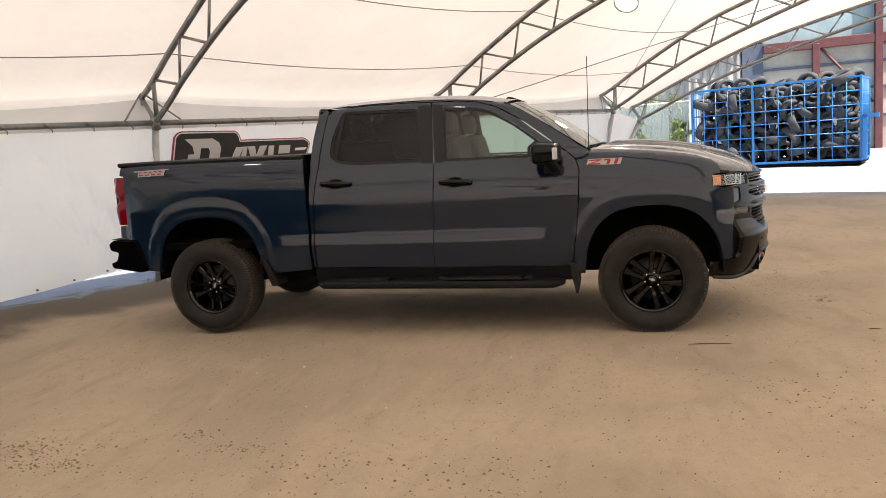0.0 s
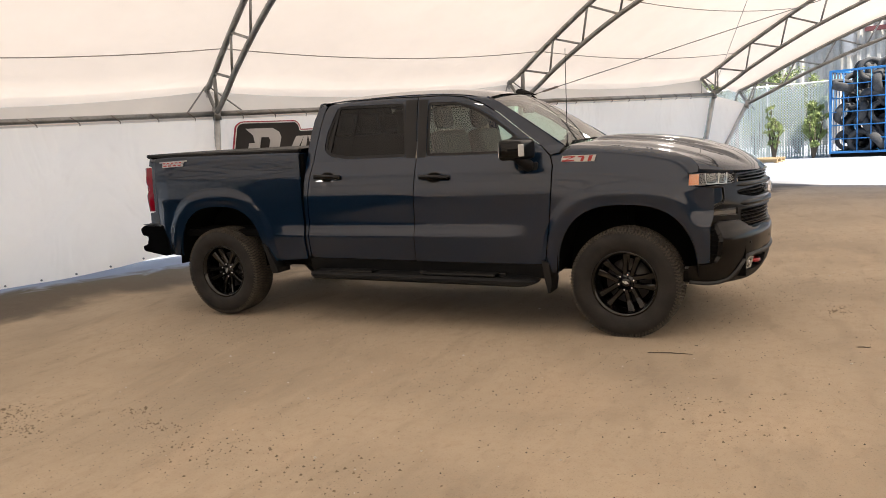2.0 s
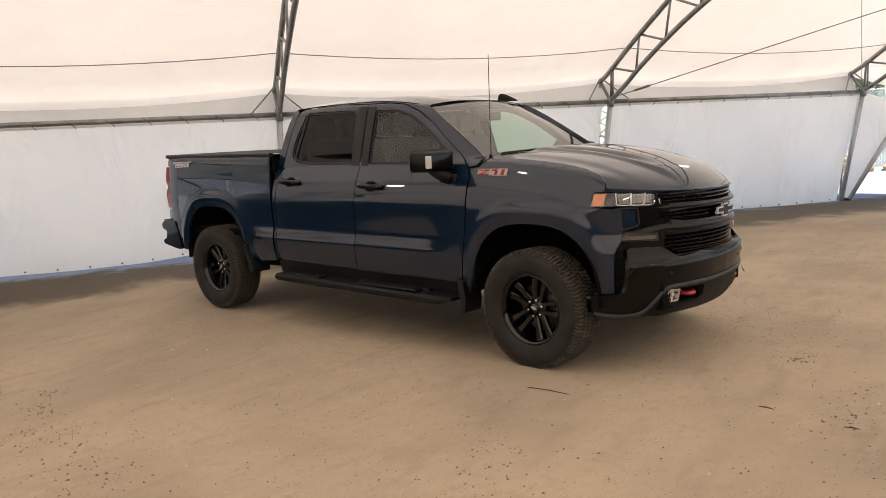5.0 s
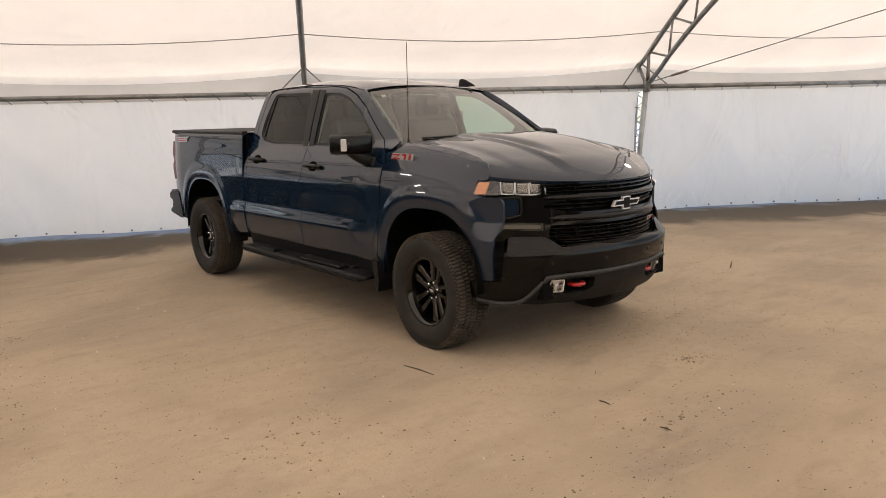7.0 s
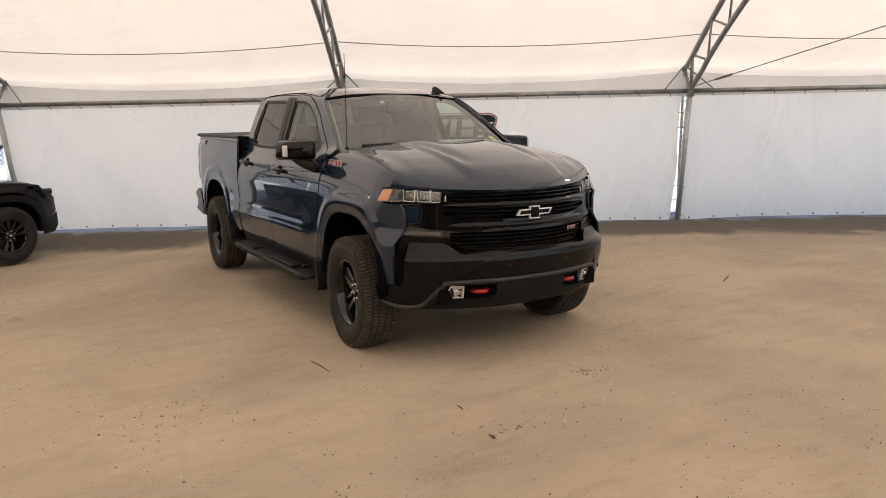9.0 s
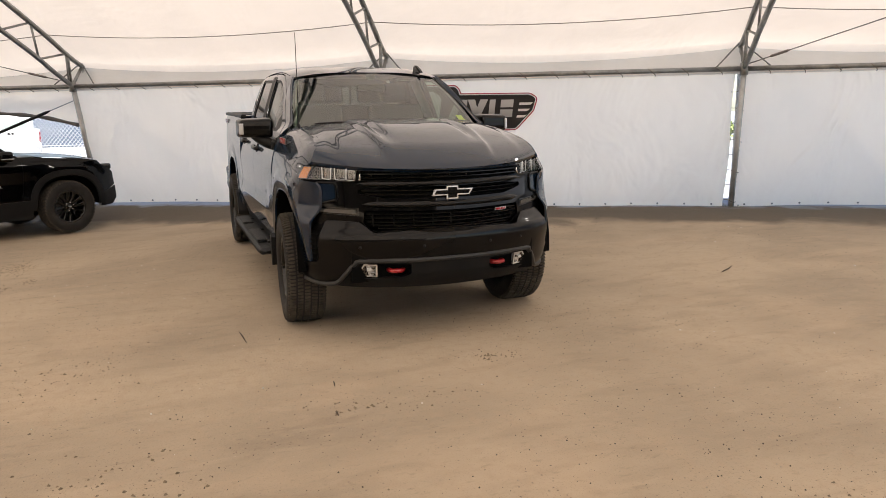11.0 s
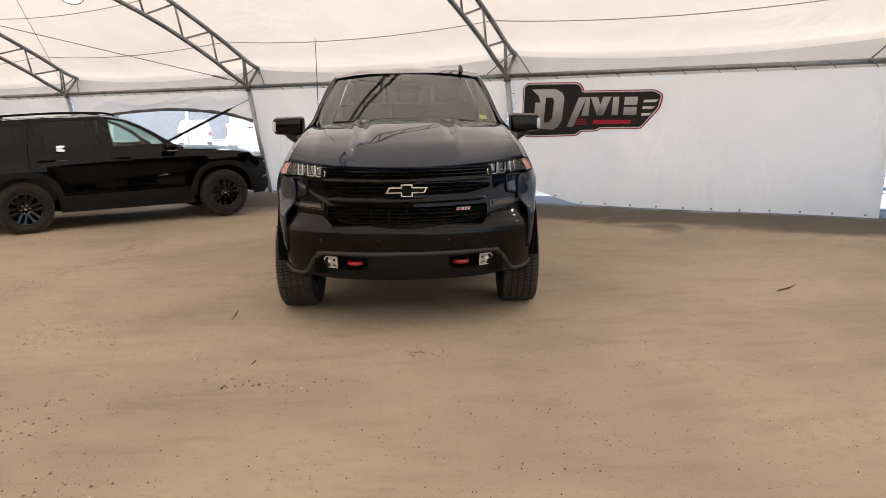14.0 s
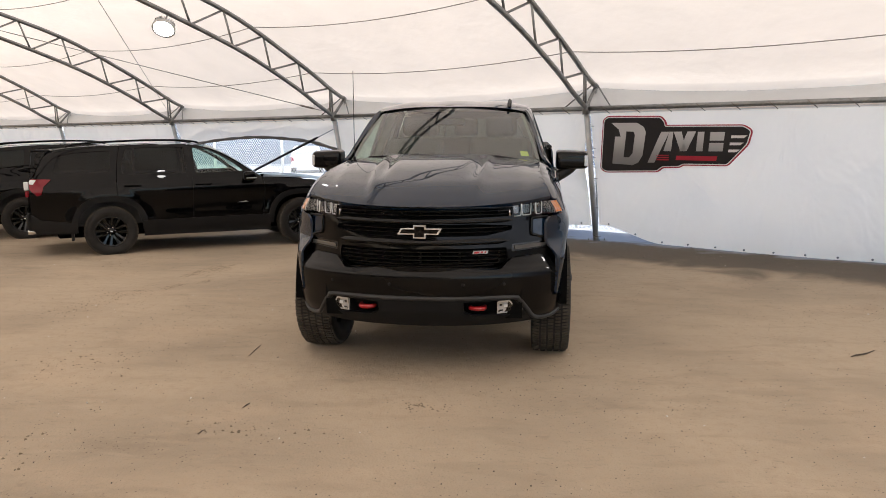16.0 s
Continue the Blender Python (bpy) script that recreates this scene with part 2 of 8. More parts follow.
def fabric(name, base, through_col, share, wrinkle=0.25, wscale=1.6):
    """Coated tent cloth: part of the daylight that falls on one side comes out on the other."""
    m = bpy.data.materials.new(name)
    m.use_nodes = True
    nt = m.node_tree
    nt.nodes.remove(nt.nodes["Principled BSDF"])
    out = nt.nodes["Material Output"]
    dif, tra, mix = nt.nodes.new("ShaderNodeBsdfPrincipled"), nt.nodes.new("ShaderNodeBsdfTranslucent"), nt.nodes.new("ShaderNodeMixShader")
    dif.inputs["Base Color"].default_value = (*base, 1)
    dif.inputs["Roughness"].default_value, dif.inputs["Specular IOR Level"].default_value = 0.45, 0.35
    tra.inputs["Color"].default_value = (*through_col, 1)
    mix.inputs["Fac"].default_value = share
    tc, noi, noi2, bump, bump2 = (nt.nodes.new("ShaderNode" + k) for k in ("TexCoord", "TexNoise", "TexNoise", "Bump", "Bump"))
    mapn = nt.nodes.new("ShaderNodeMapping")
    mapn.inputs["Scale"].default_value = (1.0, 1.0, 0.55)
    noi.inputs["Scale"].default_value, noi.inputs["Detail"].default_value, noi.inputs["Distortion"].default_value = wscale, 3, 0.8
    noi2.inputs["Scale"].default_value, noi2.inputs["Detail"].default_value = 9.0, 3
    bump.inputs["Strength"].default_value, bump.inputs["Distance"].default_value = wrinkle, 0.25
    bump2.inputs["Strength"].default_value, bump2.inputs["Distance"].default_value = 0.12, 0.03
    nt.links.new(tc.outputs["Object"], mapn.inputs["Vector"])
    nt.links.new(mapn.outputs["Vector"], noi.inputs["Vector"])
    nt.links.new(tc.outputs["Object"], noi2.inputs["Vector"])
    nt.links.new(noi.outputs["Fac"], bump.inputs["Height"])
    nt.links.new(noi2.outputs["Fac"], bump2.inputs["Height"])
    nt.links.new(bump.outputs["Normal"], bump2.inputs["Normal"])
    for sh in (dif, tra):
        nt.links.new(bump2.outputs["Normal"], sh.inputs["Normal"])
    # faint grime so that the cloth is not one even tone
    g, r = nt.nodes.new("ShaderNodeTexNoise"), nt.nodes.new("ShaderNodeMapRange")
    g.inputs["Scale"].default_value, g.inputs["Detail"].default_value = 0.9, 6
    r.inputs["From Min"].default_value, r.inputs["From Max"].default_value, r.inputs["To Min"].default_value = 0.35, 0.7, 0.86
    mul = nt.nodes.new("ShaderNodeMix")
    mul.data_type, mul.blend_type = "RGBA", "MULTIPLY"
    mul.inputs["Factor"].default_value = 1.0
    mul.inputs["A"].default_value = (*base, 1)
    nt.links.new(tc.outputs["Object"], g.inputs["Vector"])
    nt.links.new(g.outputs["Fac"], r.inputs["Value"])
    nt.links.new(r.outputs["Result"], mul.inputs["B"])
    nt.links.new(mul.outputs["Result"], dif.inputs["Base Color"])
    nt.links.new(dif.outputs[0], mix.inputs[1])
    nt.links.new(tra.outputs[0], mix.inputs[2])
    nt.links.new(mix.outputs[0], out.inputs["Surface"])
    return m


def glass(name, tint, rough=0.0, gloss=0.08):
    """Thin glazing: what is behind shows through a tint, with a clear gloss on top that grows at a grazing angle."""
    m = bpy.data.materials.new(name)
    m.use_nodes = True
    nt = m.node_tree
    nt.nodes.remove(nt.nodes["Principled BSDF"])
    out = nt.nodes["Material Output"]
    tr, gl, mix, lw, pw, sc = (nt.nodes.new("ShaderNode" + k) for k in ("BsdfTransparent", "BsdfGlossy", "MixShader", "LayerWeight", "Math", "Math"))
    tr.inputs["Color"].default_value = (*tint, 1)
    gl.inputs["Roughness"].default_value = rough
    lw.inputs["Blend"].default_value = 0.5
    pw.operation, sc.operation = "POWER", "MULTIPLY_ADD"
    pw.inputs[1].default_value = 5.0
    sc.inputs[1].default_value, sc.inputs[2].default_value = 1 - gloss, gloss
    nt.links.new(lw.outputs["Facing"], pw.inputs[0])
    nt.links.new(pw.outputs[0], sc.inputs[0])
    nt.links.new(sc.outputs[0], mix.inputs["Fac"])
    nt.links.new(tr.outputs[0], mix.inputs[1])
    nt.links.new(gl.outputs[0], mix.inputs[2])
    nt.links.new(mix.outputs[0], out.inputs["Surface"])
    return m


def dirt_ground():
    """Packed sandy dirt with gravel specks, dark patches, a darker strip along the long wall and scuffed streaks; paler
    gravel, painted a little sky blue, out in the yard.
    """
    m = bpy.data.materials.new("packed_dirt")
    m.use_nodes = True
    nt = m.node_tree
    p = nt.nodes["Principled BSDF"]
    p.inputs["Roughness"].default_value, p.inputs["Specular IOR Level"].default_value = 0.92, 0.2
    tc = nt.nodes.new("ShaderNodeTexCoord")

    def noise_tex(scale, detail=5, stretch=None, dist=0.0):
        n = nt.nodes.new("ShaderNodeTexNoise")
        n.inputs["Scale"].default_value, n.inputs["Detail"].default_value, n.inputs["Distortion"].default_value = scale, detail, dist
        if stretch:
            mp = nt.nodes.new("ShaderNodeMapping")
            mp.inputs["Scale"].default_value, mp.inputs["Rotation"].default_value = stretch, (0, 0, radians(-20))
            nt.links.new(tc.outputs["Object"], mp.inputs["Vector"])
            nt.links.new(mp.outputs["Vector"], n.inputs["Vector"])
        else:
            nt.links.new(tc.outputs["Object"], n.inputs["Vector"])
        return n.outputs["Fac"]

    def ramp(src, lo, hi):
        r = nt.nodes.new("ShaderNodeMapRange")
        r.interpolation_type = "SMOOTHSTEP"
        r.inputs["From Min"].default_value, r.inputs["From Max"].default_value = lo, hi
        nt.links.new(src, r.inputs["Value"])
        return r.outputs["Result"]

    def blend(a, b, fac, mode="MIX"):
        x = nt.nodes.new("ShaderNodeMix")
        x.data_type, x.blend_type = "RGBA", mode
        for key, val in (("A", a), ("B", b)):
            if isinstance(val, tuple):
                x.inputs[key].default_value = (*val, 1)
            else:
                nt.links.new(val, x.inputs[key])
        if isinstance(fac, float):
            x.inputs["Factor"].default_value = fac
        else:
            nt.links.new(fac, x.inputs["Factor"])
        return x.outputs["Result"]

    def times(a, k):
        x = nt.nodes.new("ShaderNodeMath")
        x.operation = "MULTIPLY"
        nt.links.new(a, x.inputs[0])
        if isinstance(k, float):
            x.inputs[1].default_value = k
        else:
            nt.links.new(k, x.inputs[1])
        return x.outputs[0]

    col = blend((0.392, 0.320, 0.234), (0.300, 0.246, 0.183), ramp(noise_tex(0.55, 6), 0.38, 0.66))
    col = blend(col, (0.420, 0.330, 0.236), times(ramp(noise_tex(0.8, 5, (2.2, 0.9, 1), 0.6), 0.5, 0.72), 0.6))
    col = blend(col, (0.165, 0.135, 0.105), times(ramp(noise_tex(1.5, 7, (1.9, 0.7, 1), 0.4), 0.60, 0.76), 0.36))
    col = blend(col, (0.345, 0.270, 0.196), times(ramp(noise_tex(14, 5), 0.45, 0.7), 0.5))
    # shallow scuffs and wheel streaks
    col = blend(col, (0.215, 0.175, 0.130), times(ramp(noise_tex(2.6, 6, (2.0, 0.6, 1), 0.7), 0.50, 0.70), 0.24))
    col = blend(col, (0.46, 0.375, 0.28), times(ramp(noise_tex(3.8, 6, (1.8, 0.6, 1), 0.9), 0.56, 0.74), 0.18))
    col = blend(col, (0.19, 0.155, 0.115), times(ramp(noise_tex(20, 6, (1.5, 0.7, 1), 0.5), 0.58, 0.74), 0.30))
    # gravel specks
    vor = nt.nodes.new("ShaderNodeTexVoronoi")
    vor.inputs["Scale"].default_value = 26
    nt.links.new(tc.outputs["Object"], vor.inputs["Vector"])
    speck = times(ramp(vor.outputs["Distance"], 0.16, 0.08), ramp(noise_tex(3.0, 4), 0.46, 0.62))
    col = blend(col, (0.10, 0.08, 0.065), times(speck, 0.75))
    fine = noise_tex(120, 3)
    col = blend(col, (0.22, 0.17, 0.125), times(ramp(fine, 0.55, 0.75), 0.5))
    # the yard outside, beyond the open end and the long wall
    pos = nt.nodes.new("ShaderNodeSeparateXYZ")
    mp = nt.nodes.new("ShaderNodeMapping")
    mp.vector_type = "POINT"
    mp.inputs["Location"].default_value = (0, 0, 0)
    mp.inputs["Rotation"].default_value = (0, 0, radians(-58.64))
    nt.links.new(tc.outputs["Object"], mp.inputs["Vector"])
    nt.links.new(mp.outputs["Vector"], pos.inputs["Vector"])
    # darker strip along the long wall, ragged towards the middle
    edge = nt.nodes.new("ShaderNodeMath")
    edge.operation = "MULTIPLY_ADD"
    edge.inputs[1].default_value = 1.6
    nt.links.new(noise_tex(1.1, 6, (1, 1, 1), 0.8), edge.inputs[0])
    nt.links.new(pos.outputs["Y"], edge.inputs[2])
    wall_strip = ramp(edge.outputs[0], 8.60, 9.30)
    col = blend(col, (0.105, 0.088, 0.070), times(wall_strip, 0.92))
    # blue cast of skylight on the strip under the hem, painted into the gravel
    yard = blend((0.27, 0.29, 0.33), (0.20, 0.215, 0.245), ramp(noise_tex(0.4, 6), 0.4, 0.65))
    s0 = (-5.31 * 0.5205 + 8.47 * 0.8539)
    far = nt.nodes.new("ShaderNodeMapRange")
    far.inputs["From Min"].default_value, far.inputs["From Max"].default_value = s0 + 11.9, s0 + 13.3
    nt.links.new(pos.outputs["X"], far.inputs["Value"])
    side = nt.nodes.new("ShaderNodeMapRange")
    side.inputs["From Min"].default_value, side.inputs["From Max"].default_value = 10.18, 10.55
    ragged = nt.nodes.new("ShaderNodeMath")
    ragged.operation = "MULTIPLY_ADD"
    ragged.inputs[1].default_value = 1.5
    nt.links.new(noise_tex(2.6, 6, (1, 1, 1), 0.6), ragged.inputs[0])
    nt.links.new(pos.outputs["Y"], ragged.inputs[2])
    nt.links.new(ragged.outputs[0], side.inputs["Value"])
    mx = nt.nodes.new("ShaderNodeMath")
    mx.operation = "MAXIMUM"
    nt.links.new(far.outputs["Result"], mx.inputs[0])
    nt.links.new(side.outputs["Result"], mx.inputs[1])
    col = blend(col, yard, mx.outputs[0])
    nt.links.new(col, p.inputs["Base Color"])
    b1, b2 = nt.nodes.new("ShaderNodeBump"), nt.nodes.new("ShaderNodeBump")
    b1.inputs["Strength"].default_value, b1.inputs["Distance"].default_value = 0.45, 0.03
    b2.inputs["Strength"].default_value, b2.inputs["Distance"].default_value = 0.6, 0.008
    nt.links.new(noise_tex(6, 7), b1.inputs["Height"])
    nt.links.new(noise_tex(70, 5), b2.inputs["Height"])
    nt.links.new(b1.outputs["Normal"], b2.inputs["Normal"])
    nt.links.new(b2.outputs["Normal"], p.inputs["Normal"])
    return m


# Dark tone of the unseen south wall, chosen to darken reflections.
UNSEEN_DARK_CLOTH = material("unseen_dark_cloth", (0.17, 0.165, 0.16), 0.7, vary=0.4, scale=2, bump=0.3, bump_scale=4)
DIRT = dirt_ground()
ROOF_CLOTH = fabric("roof_cloth", (0.80, 0.77, 0.74), (0.97, 0.845, 0.74), 0.237, 0.15, 0.8)
WALL_CLOTH = fabric("wall_cloth", (0.92, 0.895, 0.855), (1.0, 0.855, 0.71), 0.66, 0.50, 1.3)
FLAP_CLOTH = fabric("flap_cloth", (0.66, 0.65, 0.63), (0.9, 0.88, 0.84), 0.15, 0.2, 1.0)
# Hem of the white cloth; its shading is put in as a dark base.
SHADED_HEM = material("shaded_hem_cloth", (0.13, 0.125, 0.12), 0.8, vary=0.4, scale=6, bump=0.4, bump_scale=30)
STEEL = material("galvanised_steel", (0.33, 0.335, 0.33), 0.42, 0.75, vary=0.45, scale=5, bump=0.05, bump_scale=90)
GALV = material("bright_galvanised_pipe", (0.50, 0.51, 0.51), 0.45, 0.4, vary=0.35, scale=6, bump=0.05, bump_scale=90)
ROPE = material("dark_cable", (0.22, 0.195, 0.18), 0.8, vary=0.3, scale=30)
PALE_ROPE = material("grey_rope", (0.38, 0.355, 0.33), 0.8, vary=0.3, scale=30)
PAINT = material("dark_blue_paint", (0.0016, 0.0100, 0.0262), 0.42, 0.0, coat=1.0, coat_rough=0.006, coat_ior=1.53, spec=0.06)
GLOSS_BLACK = material("gloss_black", (0.0015, 0.0015, 0.0018), 0.3, 0.0, coat=0.42, coat_rough=0.02, spec=0.05)
BLACK_PAINT = material("black_paint", (0.001, 0.001, 0.0013), 0.3, 0.0, coat=0.5, coat_rough=0.008, coat_ior=1.45, spec=0.02)
TRIM = material("black_plastic", (0.006, 0.006, 0.0065), 0.5, 0.0, bump=0.15, bump_scale=400, vary=0.3, scale=6, spec=0.3)
DARK_TRIM = material("charcoal_plastic", (0.0065, 0.007, 0.0078), 0.55, 0.0, bump=0.15, bump_scale=400, vary=0.25, scale=5, spec=0.2)
RUBBER = material("tyre_rubber", (0.011, 0.0107, 0.0105), 0.62, 0.0, vary=0.5, scale=9, bump=0.2, bump_scale=150, spec=0.25, tint=(0.024, 0.0225, 0.021))
RIM_BLACK = material("rim_black", (0.002, 0.002, 0.0022), 0.25, 0.0, coat=0.75, coat_rough=0.02, coat_ior=1.5, spec=0.1)
CHROME = material("chrome", (0.75, 0.75, 0.76), 0.08, 1.0)
SILVER = material("silver_paint", (0.55, 0.56, 0.57), 0.3, 0.6, vary=0.2, scale=4)
RED = material("red_paint", (0.33, 0.010, 0.014), 0.35, 0.0, coat=0.5)
RED_LENS = material("red_lens", (0.17, 0.002, 0.010), 0.10, 0.0, coat=0.3, spec=0.3)
TREAD = material("dusty_tread_rubber", (0.042, 0.038, 0.033), 0.85, 0.0, vary=0.5, scale=14, bump=0.2, bump_scale=150, spec=0.15, tint=(0.085, 0.074, 0.060))
AMBER = material("amber_lens", (0.55, 0.16, 0.022), 0.1, 0.0, coat=1.0)
WHITE_LENS = material("clear_lens", (0.62, 0.64, 0.66), 0.1, 0.3, coat=1.0)
CLOTH_BLACK = material("black_upholstery", (0.05, 0.05, 0.052), 0.75, vary=0.4, scale=20, bump=0.2, bump_scale=200)
GLASS_CLEAR = glass("window_glass", (0.66, 0.78, 0.71), 0.0, 0.06)
SCREEN_GLASS = glass("laminated_glass", (0.56, 0.74, 0.63), 0.0, 0.15)      # two faces and a film
GLASS_TINT = glass("privacy_glass", (0.08, 0.09, 0.085), 0.0, 0.026)
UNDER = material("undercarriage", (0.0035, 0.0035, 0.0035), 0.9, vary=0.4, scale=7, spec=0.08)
COVER = material("soft_bed_cover", (0.028, 0.028, 0.028), 0.7, bump=0.3, bump_scale=500, vary=0.3, scale=6)

# ---- the tent ----
TA, TU, TN = Vector((-5.475, 8.585)), Vector((0.5205, 0.8539)), Vector((0.8539, -0.5205))
BAY, RIDGE = 5.242, 8.5
SPREAD, RISE = 1.03, 1.05      # the arch is a little wider and higher than its table


def tent(s, d, z):
    """A place in the tent: s along the long wall, d inward from it, z up."""
    p = TA + TU * s + TN * d * SPREAD
    return Vector((p.x, p.y, z * RISE))


TENT_TURN = math.degrees(math.atan2(TU.y, TU.x))        # local x along the wall, local y outward
TENT_POSE = pose(TA.x, TA.y, 0, 0, 0, TENT_TURN)


def tl(s, d, z):
    return Vector((s, -d * SPREAD, z * RISE))


INNER = [(0, 1.97), (0.437, 2.18), (0.825, 2.39), (1.553, 2.724), (2.184, 2.971), (2.96, 3.219), (3.786, 3.457), (4.61, 3.667), (5.63, 3.867), (7.0, 4.057), (8.5, 4.124)]
OUTER = [(-0.31, 2.28), (0.0, 2.41), (0.534, 2.695), (1.262, 3.048), (1.94, 3.352), (2.573, 3.571), (3.495, 3.81), (4.466, 4.03), (5.58, 4.23), (7.0, 4.42), (8.5, 4.486)]


def ground_z(x, y):
    """Height of the packed dirt: almost level, a little uneven."""
    h = 0.018 * noise.noise(Vector((x * 0.45, y * 0.45, 3.1))) + 0.006 * noise.noise(Vector((x * 1.7, y * 1.7, 9.2)))
    k = math.exp(-((x + 3.4) ** 2 + (y - 7.0) ** 2) / 5.0)
    flat = max(math.exp(-((x - 0.3) ** 2 + (y - 7) ** 2) / 3.0), k, math.exp(-((x + 6.2) ** 2 + (y - 2.2) ** 2) / 16))
    d = (Vector((x, y)) - TA).dot(TN)
    rise = 0.05 * step01(1.5, -0.4, d) if d > -6 else 0.05 * step01(-12, -6, d)
    dip = -0.085 * step01(5.4, 3.4, math.hypot(x + 6.0, y - 2.0)) * (1 - k) * step01(-0.2, 0.8, d)      # lower ground under the SUVs
    dip += -0.14 * step01(-10.5, -15.5, x)
    return h * (1 - flat) * math.exp(-(x * x + y * y) / 900) + 0.032 * k + rise + dip


def build_ground():
    def axis(lo, hi, fine, far):
        a = [lo + i * fine for i in range(int((hi - lo) / fine) + 1)]
        step, left, right = fine, [], []
        v, w = a[0], a[-1]
        while v > -far:
            step *= 1.35
            v -= step
            w += step
            left.insert(0, v)
            right.append(w)
        return left + a + right
    xs, ys = axis(-10, 10, 0.25, 700), axis(-6, 20, 0.25, 700)
    vs = [(x, y, ground_z(x, y)) for y in ys for x in xs]
    n = len(xs)
    fs = [(j * n + i, j * n + i + 1, (j + 1) * n + i + 1, (j + 1) * n + i) for j in range(len(ys) - 1) for i in range(n - 1)]
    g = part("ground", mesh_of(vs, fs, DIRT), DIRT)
    return tagged(g, "packed tan sandy dirt with scattered gravel and tyre scuffs", "ground", kind="structure")


build_ground()


def profile_line(table, n=6):
    return [(p.x, p.y) for p in smooth_line([(a, b, 0) for a, b in table], n)]


IN_LINE, OUT_LINE = profile_line(INNER), profile_line(OUTER)


def full(line):
    """Both halves of an arch."""
    return line + [(2 * RIDGE - d, z) for d, z in reversed(line[:-1])]


def along(line, f):
    """Point at the share f of a line's length."""
    lens = [0]
    for a, b in zip(line, line[1:]):
        lens.append(lens[-1] + math.hypot(b[0] - a[0], b[1] - a[1]))
    want = f * lens[-1]
    for i in range(len(line) - 1):
        if want <= lens[i + 1]:
            t = (want - lens[i]) / (lens[i + 1] - lens[i])
            return (line[i][0] + (line[i + 1][0] - line[i][0]) * t, line[i][1] + (line[i + 1][1] - line[i][1]) * t)
    return line[-1]


def build_truss():
    """One arched lattice truss with its two legs; local origin at the wall line."""
    root = tagged(new("roof_truss"), "galvanised steel tube lattice truss arching over the tent", "truss", "tent trusses")
    P = lambda d, z: Vector((0, -d * SPREAD, z * RISE))
    part("outer_chord", Geo().tube([P(*q) for q in full(OUT_LINE)], 0.038, 10).mesh(STEEL, True), STEEL, root)
    part("inner_chord", Geo().tube([P(*q) for q in full(IN_LINE)], 0.036, 10).mesh(STEEL, True), STEEL, root)
    N = 11
    for side in (0, 1):
        M = (lambda q: q) if side == 0 else (lambda q: (2 * RIDGE - q[0], q[1]))
        for i in range(N):
            a, b, c = along(IN_LINE, i / N), along(OUT_LINE, (i + 0.52) / N), along(IN_LINE, (i + 1) / N)
            a = along(IN_LINE, max(i / N, 0.01))
            part("web_bar", Geo().tube([P(*M(a)), P(*M(b))], 0.017, 8).mesh(STEEL, True), STEEL, root)
            part("web_bar", Geo().tube([P(*M(b)), P(*M(c))], 0.017, 8).mesh(STEEL, True), STEEL, root)
        foot, knee = M((-0.45, 0.03)), M((0, 1.98))
        part("leg", Geo().tube([P(*knee), P(*foot)], 0.042, 12).mesh(GALV, True), GALV, root)
        part("leg_strut", Geo().tube([P(*M((-0.30, 2.30))), P(*M((-0.40, 1.1))), P(*M((-0.47, 0.06)))], 0.02, 8).mesh(GALV, True), GALV, root)
        g = Geo()
        for i in range(9):
            za, zb = 0.25 + i * 0.19, 0.25 + (i + 0.5) * 0.19
            la = lambda z: -0.45 + 0.45 * (z - 0.03) / 1.95
            lb = lambda z: -0.47 + 0.07 * (z - 0.06) / 1.04 if z < 1.1 else -0.40 + 0.10 * (z - 1.1) / 1.2
            g.tube([P(*M((la(za), za))), P(*M((lb(zb), zb)))], 0.009, 6).tube([P(*M((lb(zb), zb))), P(*M((la(za + 0.19), za + 0.19)))], 0.009, 6)
        part("leg_lacing", g.mesh(GALV, True), GALV, root)
        part("knee_brace", Geo().tube([P(*knee), P(*M((-0.30, 2.30)))], 0.026, 8).mesh(STEEL, True), STEEL, root)
        part("knee_brace", Geo().tube([P(*M((0.02, 2.02))), P(*M((0.05, 2.53)))], 0.018, 8).mesh(STEEL, True), STEEL, root)
        for k in (-1, 1):
            q = M((-0.27, 2.33))
            part("eave_brace", Geo().tube([P(*q) + Vector((0.02 * k, 0, 0)), P(M((-0.04, 2))[0], 2.0) + Vector((0.36 * k, 0, 0))], 0.011, 8).mesh(STEEL, True), STEEL, root)
        q = M((-0.46, 0))
        part("base_plate", bm_box(-0.14, 0.14, -q[0] * SPREAD - 0.14, -q[0] * SPREAD + 0.14, 0.03, 0.05, 0.004, 1), STEEL, root)
        g = Geo()
        for sx in (-0.09, 0.09):
            for sy in (-0.09, 0.09):
                g.tube([(sx, -q[0] * SPREAD + sy, 0.045), (sx, -q[0] * SPREAD + sy, 0.095)], 0.011, 6)
        tagged(part("anchor_pins", g.mesh(STEEL, True), STEEL, root), kind="stuff")
        c = Geo()
        kd = knee[0]
        c.tube([P(kd, 1.98) + Vector((0, 0, -0.10)), P(kd, 1.98) + Vector((0, 0, 0.06))], 0.055, 12)
        part("knuckle", c.mesh(STEEL, True), STEEL, root)
    root.matrix_basis = TENT_POSE
    return root


truss = build_truss()
for i in (-6, -5, -4, -3, -2, -1, 1, 2):
    copy_thing(truss, TENT_POSE @ pose(BAY * i, 0, 0))
END_S, END_LEAN = BAY * 2 + 0.16, 28.0
end_truss = copy_thing(truss, TENT_POSE @ pose(END_S, 0, 0.0, 0, END_LEAN, 0))
tagged(end_truss, "galvanised lattice truss leaning out at the open tent end")


